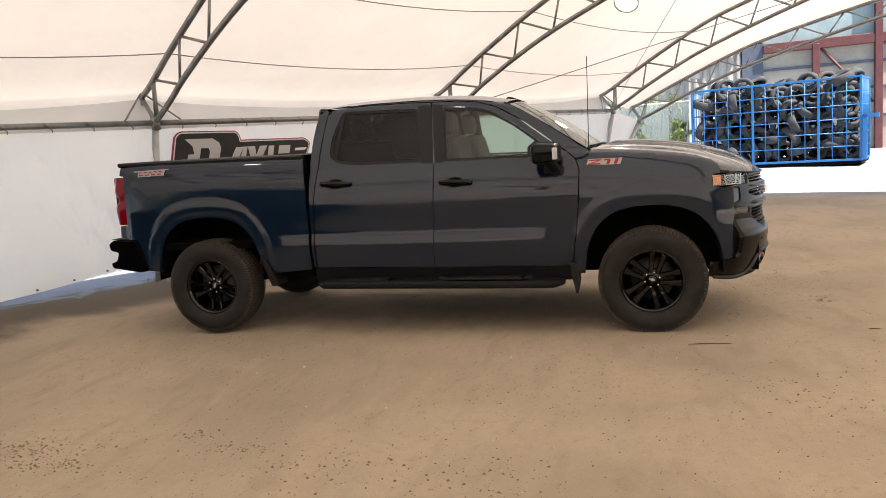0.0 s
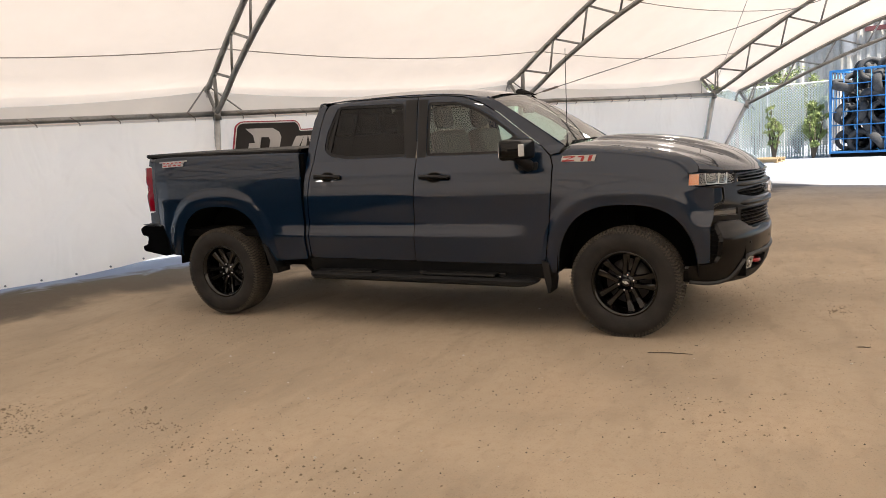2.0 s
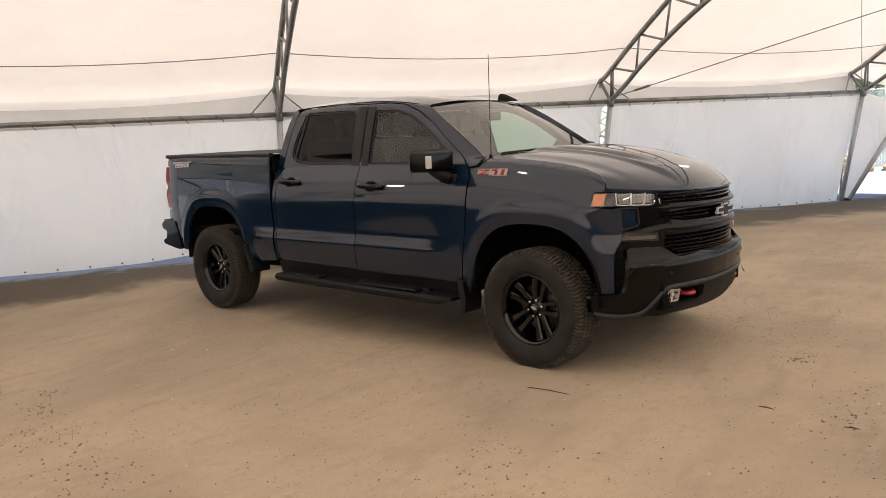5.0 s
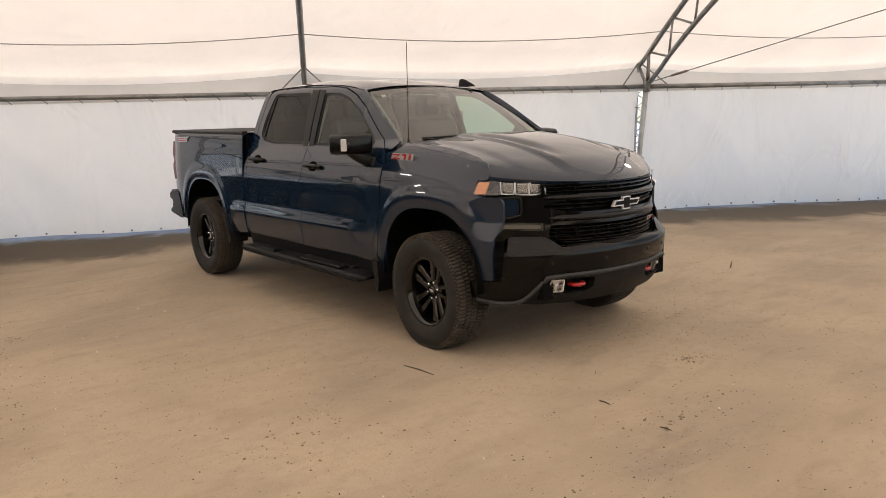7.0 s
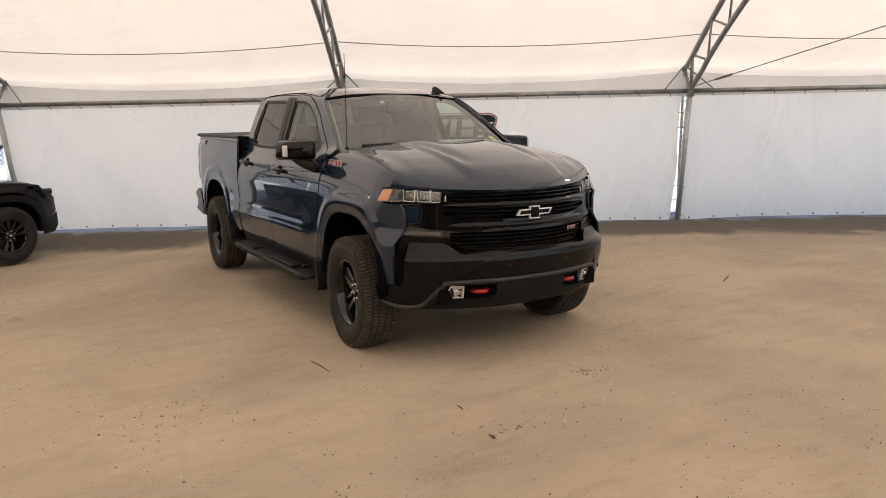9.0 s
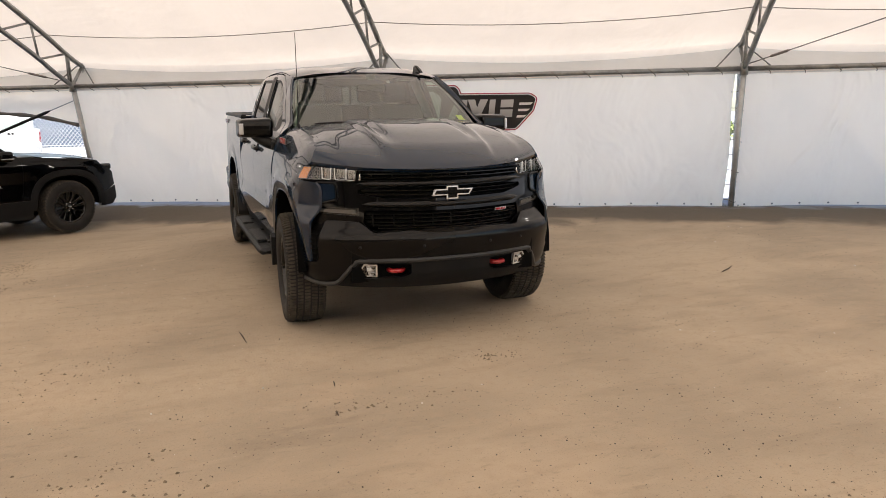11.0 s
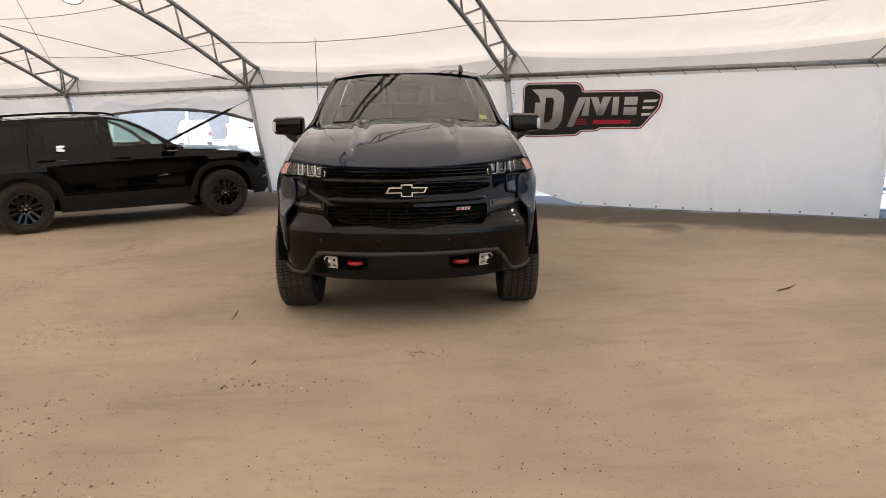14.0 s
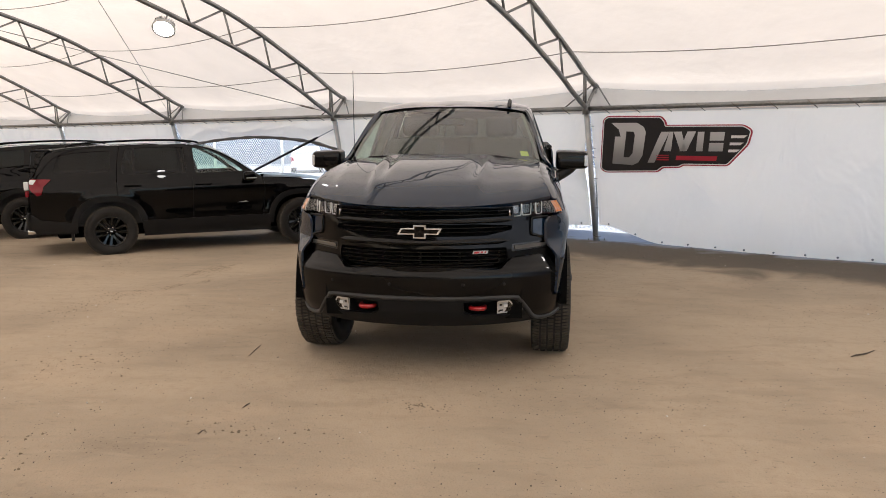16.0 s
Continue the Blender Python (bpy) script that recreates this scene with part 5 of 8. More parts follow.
def cover_at(u, v):
    x, p = -4.585 + 1.775 * u, 2 * v - 1
    return Vector((x, 0.923 * p, cover_z(x) + 0.030 + 0.006 * (1 - p * p) - 0.024 * max(0, abs(p) - 0.975) / 0.025 + 0.0015 * math.sin(x * 9)))


cv = grid_skin("bed_cover", cover_at, 30, 40, COVER, truck, "matt black soft bed cover", flip=True)
for sg in (-1, 1):
    part("cover_rail", Geo().add([(x, sg * y, cover_z(x) + dz) for x in (-4.585, -3.6, -2.81) for y, dz in ((0.88, 0.0), (0.933, 0.0), (0.935, 0.020), (0.923, 0.032), (0.88, 0.032))],
         [(i * 5 + j, i * 5 + (j + 1) % 5, i * 5 + 5 + (j + 1) % 5, i * 5 + 5 + j) for i in range(2) for j in range(5)] + [(0, 1, 2, 3, 4), (14, 13, 12, 11, 10)]).bm(), TRIM, cv, "black cover edge rail")
part("cover_end", bm_box(-4.600, -4.575, -0.91, 0.91, 1.475, 1.512, 0.006, 2), TRIM, cv)
for sg in (-1, 1):
    tl_root = new("tail_light")
    tl_root.parent = truck
    tl_root["label"] = "tall red tail light"

    def lens(u, v):
        z = 0.965 + 0.425 * v
        bow = 0.012 * math.sin(math.pi * v)
        waist = -0.018 * math.exp(-((v - 0.52) / 0.10) ** 2)
        x = -4.548 - 0.118 * u
        y = bed_y(-4.585, z) + 0.006 + bow * 0.4 + waist * 0.3 - 0.16 * max(0, u - 0.55) ** 1.7
        return Vector((x - bow * u + 0.042 * math.exp(-((v - 0.52) / 0.09) ** 2) * u, sg * y, z))
    part_ob = grid_skin("lens", lens, 10, 24, RED_LENS, tl_root, flip=(sg > 0))
    part("lens_back", bm_box(-4.682, -4.668, sg * 0.74, sg * 0.88, 0.97, 1.385, 0.008, 2), RED_LENS, tl_root)
    part("housing", bm_box(-4.668, -4.575, sg * 0.76, sg * 0.865, 0.965, 1.385), TRIM, tl_root)
rb = new("rear_bumper")
rb.parent = truck
rb["label"] = "black rear bumper with corner steps"
part("bumper_bar", bm_box(-4.79, -4.62, -0.72, 0.72, 0.60, 0.80, 0.03, 3), GLOSS_BLACK, rb)
for sg in (-1, 1):
    o = rounded([(-4.37, 0.545), (-4.46, 0.53), (-4.74, 0.575), (-4.755, 0.62), (-4.69, 0.64), (-4.665, 0.715), (-4.745, 0.735), (-4.76, 0.795), (-4.70, 0.83), (-4.47, 0.83), (-4.42, 0.73)], 0.02)
    cg = Geo().prism(o, 0.26, Matrix.Translation((0, 0.70 if sg > 0 else -0.96, 0)))
    bmx = cg.bm()
    bmesh.ops.bevel(bmx, geom=[e for e in bmx.edges if abs(e.verts[0].co.y - e.verts[1].co.y) < 1e-5], offset=0.012, segments=2, affect="EDGES")
    part("corner_step", bmx, GLOSS_BLACK, rb)
    part("step_pad", bm_box(-4.73, -4.60, sg * 0.74, sg * 0.94, 0.832, 0.838, 0.002, 1), TRIM, rb)

# wheels
wheel = build_wheel(0.409, 0.275, 0.238, 5, 6, 96, dish=0.31)
wheel.parent = truck
wheel.location = (0, -0.862, 0.397)
w2 = copy_thing(wheel, pose(-WB, -0.862, 0.397, 0, 114, 0))
w3 = copy_thing(wheel, pose(0, 0.862, 0.397, 0, 40, 180))
w4 = copy_thing(wheel, pose(-WB, 0.862, 0.397, 0, 15, 180))
wheel.matrix_basis = pose(0, -0.862, 0.397, 0, 14, -3)

# running boards
for sg in (-1, 1):
    sb = new("running_board")
    sb.parent = truck
    sb["label"] = "black running board with ribbed step pads"
    prof = [(0.900, 0.448), (1.050, 0.442), (1.073, 0.424), (1.073, 0.400), (1.050, 0.381), (0.930, 0.381), (0.900, 0.41)]
    vs, xs = [], [(-2.70, 0.6), (-2.66, 1.0), (-1.7, 1.0), (-0.80, 1.0), (-0.735, 0.9), (-0.66, 0.35)]
    for x, k in xs:
        tip = -0.018 * (x + 2.7) / 2.05
        vs += [(x, sg * (0.900 + (y - 0.900) * (0.55 + 0.45 * k)), 0.42 + (z - 0.42) * k + tip) for y, z in prof]
    n = len(prof)
    fs = [(i * n + j, i * n + (j + 1) % n, (i + 1) * n + (j + 1) % n, (i + 1) * n + j) for i in range(len(xs) - 1) for j in range(n)] + [tuple(range(n)), tuple(range((len(xs) - 1) * n, len(xs) * n))]
    part("step_bar", Geo().add(vs, fs).bm(), DARK_TRIM, sb)
    for x0, x1 in ((-2.50, -2.08), (-1.62, -0.98)):
        pad = part("step_pad", bm_box(x0, x1, sg * 0.945, sg * 1.050, 0.436, 0.454, 0.006, 2), TRIM, sb)
        for k in range(5):
            y = 0.953 + 0.021 * k
            part("rib", bm_box(x0 + 0.02, x1 - 0.02, sg * y, sg * (y + 0.008), 0.452, 0.458), TRIM, pad)
    for x in (-2.40, -1.65, -0.95):
        part("bracket", bm_box(x - 0.03, x + 0.03, sg * 0.78, sg * 0.97, 0.41, 0.45, 0.005, 1), TRIM, sb)

# door handles and mirrors
for doors, x0, z0 in ((rear_doors, -2.52, 1.243), (front_doors, -1.50, 1.213)):
    for d, sg in zip(doors, (-1, 1)):
        y = door_y(x0, z0)
        # Flat near-black patch paints the shade of a handle recess.
        cup = part("handle_shade_patch", mesh_of(*sheet(soft_loop([(x0 - 0.075, z0), (x0 - 0.045, z0 + 0.036), (x0 + 0.03, z0 + 0.036), (x0 + 0.06, z0), (x0 + 0.03, z0 - 0.036), (x0 - 0.045, z0 - 0.036)], 4), lambda a, b: (a, sg * (door_y(a, b) + 0.0025 - 0.0), b), step=0.02, depth=0.0, inward=(0, -sg, 0)), UNDER), UNDER, d, "flat dark patch painted as the shade of a handle recess")
        pts = [(x0 - 0.125, sg * (y + 0.004), z0 + 0.004), (x0 - 0.11, sg * (y + 0.030), z0 + 0.006), (x0, sg * (y + 0.040), z0 + 0.004), (x0 + 0.105, sg * (y + 0.030), z0 - 0.002), (x0 + 0.125, sg * (y + 0.004), z0 - 0.004)]
        line = smooth_line(pts, 4)
        gv, gf = tube_geo(line, 0.016, 10)
        part("door_handle", mesh_of([(v.x, v.y, z0 + (v.z - z0) * 1.15) for v in gv], gf, GLOSS_BLACK), GLOSS_BLACK, d, "black pull handle")
for d, sg in zip(front_doors, (-1, 1)):
    mir = new("door_mirror")
    mir.parent = d
    mir["label"] = "large black door mirror with white marker"
    bmx = bmesh.new()
    bmesh.ops.create_cube(bmx, size=1)
    for v in bmx.verts:
        f, o, t = v.co.x > 0, v.co.y > 0, v.co.z > 0
        x = -0.655 - (0.03 if o else 0) if f else -0.86
        y = 1.188 if o else 0.912
        z = (1.492 if not o else 1.482) if t else (1.318 if not o else 1.330)
        if f:
            z = 1.405 + (z - 1.405) * 0.86
            y = y - 0.02 if o else y
        v.co = (x, sg * y, z)
    if sg < 0:
        bmesh.ops.reverse_faces(bmx, faces=bmx.faces)
    bmesh.ops.bevel(bmx, geom=list(bmx.edges), offset=0.030, segments=4, profile=0.5, affect="EDGES")
    part("mirror_shell", bmx, GLOSS_BLACK, mir, smooth=True)
    arm = [(-0.72, sg * 0.89, 1.265), (-0.715, sg * 0.945, 1.285), (-0.74, sg * 1.01, 1.325), (-0.76, sg * 1.05, 1.36)]
    gv, gf = tube_geo(smooth_line(arm, 4), [0.045] * 13, 12)
    part("mirror_arm", mesh_of(gv, gf, TRIM), TRIM, mir)
    part("mirror_foot", bm_box(-0.80, -0.64, sg * 0.885, sg * 0.935, 1.235, 1.305, 0.015, 2), TRIM, mir)
    part("mirror_glass", bm_box(-0.866, -0.860, sg * 0.945, sg * 1.16, 1.35, 1.462, 0.002, 1), CHROME, mir, "mirror glass")
    mk = bm_box(-0.008, 0.008, -0.022, 0.022, 1.358, 1.446, 0.007, 3)
    mk.transform(Matrix.Translation((-0.688, sg * 1.158, 0)) @ Matrix.Rotation(sg * radians(50), 4, "Z"))
    part("marker_lamp", mk, WHITE_LENS, mir, "white marker lens")

# aerial, shark fin
part("aerial", Geo().tube([(-0.46, -0.74, 1.405), (-0.46, -0.74, 1.43), (-0.46, -0.74, 1.44), (-0.455, -0.74, 2.13)], [0.014, 0.012, 0.0035, 0.0025], 8).mesh(TRIM, True), TRIM, truck, "thin black whip aerial")
fin = Geo().prism([(-1.43, 1.905), (-1.20, 1.900), (-1.28, 1.94), (-1.36, 1.972), (-1.405, 1.975)], 0.035, Matrix.Translation((0.12, 0.49, -0.040))).bm()
bmesh.ops.bevel(fin, geom=[e for e in fin.edges], offset=0.010, segments=2, affect="EDGES")
part("shark_fin_aerial", fin, GLOSS_BLACK, truck, "black roof fin aerial")


# badges as plain shapes in their colours
def badge(name, blocks, place, mat_of, label):
    root = new(name)
    root.parent = truck
    root["label"] = label
    for outl, mt, d in blocks:
        g = Geo().prism(outl, -d)
        o = part("badge_shape", g.bm(), mt, root)
        o.matrix_basis = place
    return root


slab = lambda x, w, h, sl=0.35, z=0.0: [(x, z), (x + w, z), (x + w + h * sl, z + h), (x + h * sl, z + h)]
for sg in (-1, 1):
    m = pose(-0.475, -(fender_y(-0.35, 1.315) + 0.008), 1.292, 0, 0, 0) if sg < 0 else pose(-0.17, fender_y(-0.35, 1.315) + 0.008, 1.292, 0, 0, 180)
    bl = [(slab(0.0, 0.255, 0.048), SILVER, 0.004)]
    bl += [(slab(0.012, 0.092, 0.009, 0.35, 0.006), RED, 0.007), ([(0.034, 0.015), (0.052, 0.015), (0.104, 0.034), (0.088, 0.034)], RED, 0.007), (slab(0.022, 0.092, 0.009, 0.35, 0.034), RED, 0.007)]
    bl += [(slab(0.135, 0.045, 0.012, 0.35, 0.032), RED, 0.007), (slab(0.150, 0.022, 0.030, 0.5, 0.004), RED, 0.007), (slab(0.205, 0.026, 0.040, 0.4, 0.004), RED, 0.007)]
    badge("side_badge", bl, m, None, "red and silver slanted side badge")
    m = pose(-4.405, -(bed_y(-4.2, 1.41) + 0.008), 1.385, 0, -1.2, 0) if sg < 0 else pose(-4.05, bed_y(-4.2, 1.41) + 0.008, 1.385, 0, 1.2, 180)
    bl = [(slab(0.03, 0.26, 0.026, 0.2, 0.0), SILVER, 0.003), (slab(0.0, 0.345, 0.010, 0.2, 0.044), SILVER, 0.003), (slab(0.035, 0.27, 0.020, 0.2, 0.028), SILVER, 0.003)]
    for k in range(5):
        bl.append((slab(0.045 + 0.05 * k, 0.030, 0.010, 0.2, 0.033), RED, 0.005))
    for k in range(4):
        bl.append((slab(0.045 + 0.06 * k, 0.040, 0.011, 0.2, 0.008), RED, 0.005))
    badge("bed_badge", bl, m, None, "red and silver two-row bed badge")

# ---- the pickup's face ----
face_x = lambda y, z: 0.925 - 0.54 * y * y - 0.05 * (z - 0.95)
mirror_y = lambda pts: [(y, z) for y, z in pts] + [(-y, z) for y, z in reversed(pts)]
FASCIA = mirror_y([(0.0, 1.160), (0.590, 1.152), (0.600, 1.086), (0.70, 1.082), (0.79, 1.080), (0.835, 1.05), (0.84, 0.80), (0.60, 0.778), (0.55, 0.752), (0.50, 0.738), (0.0, 0.745)])
G_UP = rounded([(-0.578, 1.142), (-0.30, 1.152), (0.30, 1.152), (0.578, 1.142), (0.585, 1.092), (0.0, 1.080), (-0.585, 1.092)], 0.008)
G_MID = rounded([(-0.585, 1.030), (-0.36, 1.048), (0.36, 1.048), (0.585, 1.030), (0.585, 1.003), (0.42, 0.970), (-0.42, 0.970), (-0.585, 1.003)], 0.012)
G_LOW = rounded([(-0.555, 0.890), (0.555, 0.890), (0.562, 0.805), (0.505, 0.758), (0.25, 0.768), (0.0, 0.771), (-0.25, 0.768), (-0.505, 0.758), (-0.562, 0.805)], 0.02)
DRL = {sg: rounded([(sg * 0.585, 0.908), (sg * 0.825, 0.914), (sg * 0.825, 0.872), (sg * 0.585, 0.856)], 0.008) for sg in (-1, 1)}
grille = new("grille")
grille.parent = truck
grille["label"] = "gloss black grille with stacked bars"
skin("grille_surround", FASCIA, lambda y, z: (face_x(y, z), y, z), GLOSS_BLACK, grille, holes=[G_UP, G_MID, G_LOW, DRL[-1], DRL[1]], inward=(-1, 0, 0), step=0.035, depth=0.03)
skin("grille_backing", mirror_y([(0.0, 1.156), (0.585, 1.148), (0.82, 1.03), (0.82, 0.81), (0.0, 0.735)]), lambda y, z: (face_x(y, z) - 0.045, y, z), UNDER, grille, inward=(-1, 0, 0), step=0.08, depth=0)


def bar(z, half, thick=0.010, back=0.012, name="grille_bar", mat=GLOSS_BLACK, tall=0.008):
    g = Geo()
    ys = [-half + 2 * half * k / 24 for k in range(25)]
    vs = []
    for y in ys:
        x = face_x(y, z) - back
        vs += [(x, y, z - tall * 0.4), (x, y, z + tall * 0.4), (x - thick, y, z + tall), (x - thick * 2, y, z + tall), (x - thick * 2, y, z - tall), (x - thick, y, z - tall)]
    fs = [(i * 6 + j, i * 6 + (j + 1) % 6, i * 6 + 6 + (j + 1) % 6, i * 6 + 6 + j) for i in range(24) for j in range(6)]
    part(name, g.add(vs, fs).bm(), mat, grille)


for z, hf in ((1.130, 0.57), (1.106, 0.575), (1.022, 0.56), (0.996, 0.54), (0.868, 0.545), (0.842, 0.55), (0.816, 0.545), (0.792, 0.50), (0.776, 0.47)):
    bar(z, hf)
for z in (1.118, 0.855, 0.829, 0.803):
    for k in range(-4, 5):
        y = k * 0.125
        x = face_x(y, z) - 0.024
        part("grille_stud", bm_box(x - 0.02, x, y - 0.007, y + 0.007, z - 0.010, z + 0.010, 0.002, 1), GLOSS_BLACK, grille)


# swelling bars over the surround
def rib(z, half, tall, proud, name="grille_crossbar", mat=GLOSS_BLACK):
    vs, n = [], 30
    for k in range(n + 1):
        y = -half + 2 * half * k / n
        f = step01(half, half - 0.06, abs(y))
        x = face_x(y, z)
        vs += [(x - 0.004, y, z - tall * f), (x + proud * f, y, z - tall * 0.55 * f), (x + proud * 1.1 * f, y, z + tall * 0.25 * f), (x - 0.004, y, z + tall * f)]
    part(name, mesh_of(vs, [(i * 4 + j, i * 4 + 4 + j, i * 4 + 5 + j, i * 4 + 1 + j) for i in range(n) for j in range(3)], mat), mat, grille)


rib(1.066, 0.60, 0.016, 0.014)
rib(0.932, 0.57, 0.022, 0.016)
BOW = [(-0.145, -0.017), (-0.040, -0.017), (-0.040, -0.042), (0.040, -0.042), (0.040, -0.017), (0.120, -0.017), (0.145, 0.024), (0.040, 0.024), (0.040, 0.043), (-0.040, 0.043), (-0.040, 0.024), (-0.120, 0.024)]
INB = [(-0.126, -0.009), (-0.032, -0.009), (-0.032, -0.034), (0.032, -0.034), (0.032, -0.009), (0.112, -0.009), (0.128, 0.016), (0.032, 0.016), (0.032, 0.035), (-0.032, 0.035), (-0.032, 0.016), (-0.112, 0.016)]
BRIGHT = material("bright_trim", (0.76, 0.76, 0.77), 0.2, 0.6)
em = new("emblem")
em.parent = truck
em["label"] = "chrome-edged black cross-shaped emblem"
em.matrix_basis = pose(0.925, 0, 1.004, 0, 0, 90)
part("emblem_rim", Geo().prism(BOW, -0.018).bm(), BRIGHT, em)
part("emblem_face", Geo().prism(INB, -0.021).bm(), GLOSS_BLACK, em)
gb = new("grille_badge")
gb.parent = truck
gb["label"] = "small red and silver grille badge"
gb.matrix_basis = pose(face_x(0.335, 0.86) + 0.002, 0.335, 0.856, 0, 0, 90 + 20)
part("badge_shape", Geo().prism(slab(0, 0.100, 0.020), -0.006).bm(), SILVER, gb)
for x0, w in ((0.008, 0.034), (0.052, 0.014), (0.078, 0.010)):
    part("badge_shape", Geo().prism(slab(x0, w, 0.013, 0.35, 0.0035), -0.009).bm(), RED, gb)

# headlights, running lights and their surrounds
DRL_GREY = material("smoked_lens", (0.014, 0.0145, 0.0155), 0.15, 0.0, coat=0.4)
MODULE = material("lamp_reflector", (0.30, 0.31, 0.32), 0.14, 0.8)
DRL_PALE = material("pale_lens", (0.085, 0.086, 0.088), 0.15, 0.2, coat=1.0)
LENS_GLASS = glass("lamp_glass", (0.90, 0.92, 0.93))
for sg in (-1, 1):
    hl = new("headlight")
    hl.parent = truck
    hl["label"] = "clear headlight with three projectors and amber end"

    def hl_at(t, k, inset=0.0):
        """t from the inner end to the wing, k from top to bottom."""
        s = min(t / 0.84, 1.0)
        q = hood_at(1.0, (sg * (0.688 + 0.272 * s) + 1) / 2)
        z = (q.z - 0.024) * (1 - k) + (1.088 + 0.006 * t) * k
        x = q.x - 0.006 + 0.018 * (1 - s) * k
        edge = fender_y(0.541, z) - 0.004
        y = abs(q.y) + (edge - abs(hood_at(1.0, 0.98).y)) * s * s
        if t > 0.84:
            w = (t - 0.84) / 0.16
            x -= (x - 0.443) * w
            y = y * (1 - w) + (fender_y(x, z) + 0.001) * w
        r = Vector((x, sg * y, z))
        d = Vector((-0.80 + 0.70 * t, -sg * (0.40 + 0.60 * t), 0)).normalized()
        return r + d * inset
    grid_skin("lens_cover", lambda u, v: hl_at(u, v), 20, 6, LENS_GLASS, hl, flip=(sg < 0))
    grid_skin("lamp_housing", lambda u, v: hl_at(u, v, 0.05), 20, 6, GLOSS_BLACK, hl, flip=(sg < 0))
    grid_skin("amber_marker", lambda u, v: hl_at(0.888 + 0.107 * u, v * 0.86 + 0.07, 0.006), 8, 6, AMBER, hl, "amber side marker", flip=(sg < 0))
    for t in (0.14, 0.38, 0.62):
        c = hl_at(t, 0.5, 0.034)
        d = (hl_at(t, 0.5) - c).normalized()
        yaw = math.atan2(d.y, d.x)
        m = Matrix.Translation(c) @ Matrix.Rotation(yaw, 4, "Z")
        U = [(0.014, -0.048, 0.040), (0.016, -0.044, -0.024), (0.018, -0.030, -0.036), (0.018, 0.030, -0.036), (0.016, 0.044, -0.024), (0.014, 0.048, 0.040)]
        part("light_signature", Geo().tube(smooth_line(U, 3), 0.0042, 8, m=m).mesh(WHITE_LENS, True), WHITE_LENS, hl, "white light guide")
        bx = bm_box(-0.012, 0.010, -0.038, 0.038, -0.028, 0.036, 0.010, 3)
        bx.transform(m)
        part("projector", bx, MODULE, hl, "silver projector")
    part("headlight_edge", Geo().tube([hl_at(0.0, 0.0) + Vector((0.002, -sg * 0.006, 0)), hl_at(0.0, 1.0) + Vector((0.002, -sg * 0.006, 0))], 0.006, 8).mesh(CHROME, True), SILVER, hl)
    drl = new("running_light")
    drl.parent = truck
    drl["label"] = "slim smoked running light bar"
    skin("drl_lens", DRL[sg], lambda y, z: (face_x(y, z) - 0.010, y, z), DRL_GREY, drl, inward=(-1, 0, 0), step=0.05, depth=0.0)
    vs = [(face_x(sg * y, 0.888) - 0.002, sg * y, z + 0.03 * (y - 0.7)) for y in (0.605, 0.65, 0.70, 0.75, 0.810) for z in (0.873, 0.898)]
    part("drl_bar", mesh_of(vs, [(i * 2, i * 2 + 1, i * 2 + 3, i * 2 + 2) for i in range(4)], DRL_PALE, False), DRL_PALE, drl, "pale light bar")

# front bumper, wrapped round the corners
PLAN = smooth_line([(0.945, 0, 0), (0.932, 0.22, 0), (0.885, 0.45, 0), (0.820, 0.62, 0), (0.735, 0.76, 0), (0.640, 0.865, 0), (0.545, 0.925, 0), (0.440, 0.960, 0)], 8)
PLEN = [0.0]
for a, b in zip(PLAN, PLAN[1:]):
    PLEN.append(PLEN[-1] + (b - a).length)
BUMP_X = [(0.34, -0.110), (0.40, -0.065), (0.46, -0.036), (0.52, -0.022), (0.57, -0.010), (0.63, 0.000), (0.70, 0.004), (0.725, 0.002), (0.742, -0.008), (0.755, -0.022), (0.775, -0.042), (0.80, -0.058), (0.83, -0.080)]


def plan_at(a):
    s, a = (1 if a >= 0 else -1), min(abs(a), PLEN[-1] - 1e-4)
    i = max(k for k in range(len(PLEN) - 1) if PLEN[k] <= a)
    t = (a - PLEN[i]) / (PLEN[i + 1] - PLEN[i])
    p, d = PLAN[i].lerp(PLAN[i + 1], t), (PLAN[i + 1] - PLAN[i]).normalized()
    return Vector((p.x, s * p.y, 0)), Vector((d.y, -s * d.x, 0))


def bump_at(a, z, off=0.0):
    p, n = plan_at(a)
    return p + n * (curve_at(BUMP_X, z) + off) + Vector((0, 0, z))


# Lighter than the valance: light on the upward face is put into the colour.
LIT_LIP_TRIM = material("lit_charcoal_lip", (0.022, 0.0225, 0.024), 0.55, 0.0, bump=0.15, bump_scale=300, vary=0.3, scale=10)
bumper = new("front_bumper")
bumper.parent = truck
bumper["label"] = "gloss black front bumper with charcoal skid valance"
BUMPER = mirror_y([(0.0, 0.765), (0.25, 0.762), (0.50, 0.750), (0.54, 0.755), (0.59, 0.790), (0.64, 0.818), (0.87, 0.826), (0.905, 0.816), (0.925, 0.585), (0.95, 0.548), (1.16, 0.530), (1.16, 0.415), (0.98, 0.392), (0.87, 0.396), (0.80, 0.42), (0.68, 0.560), (0.62, 0.580), (0.0, 0.582)])
skin("bumper_skin", BUMPER, bump_at, GLOSS_BLACK, bumper, inward=(-1, 0, 0), step=0.035, depth=0.03)
POCKET = {sg: rounded([(sg * 0.285, 0.540), (sg * 0.622, 0.553), (sg * 0.702, 0.480), (sg * 0.676, 0.447), (sg * 0.345, 0.446), (sg * 0.285, 0.474)], 0.012) for sg in (-1, 1)}
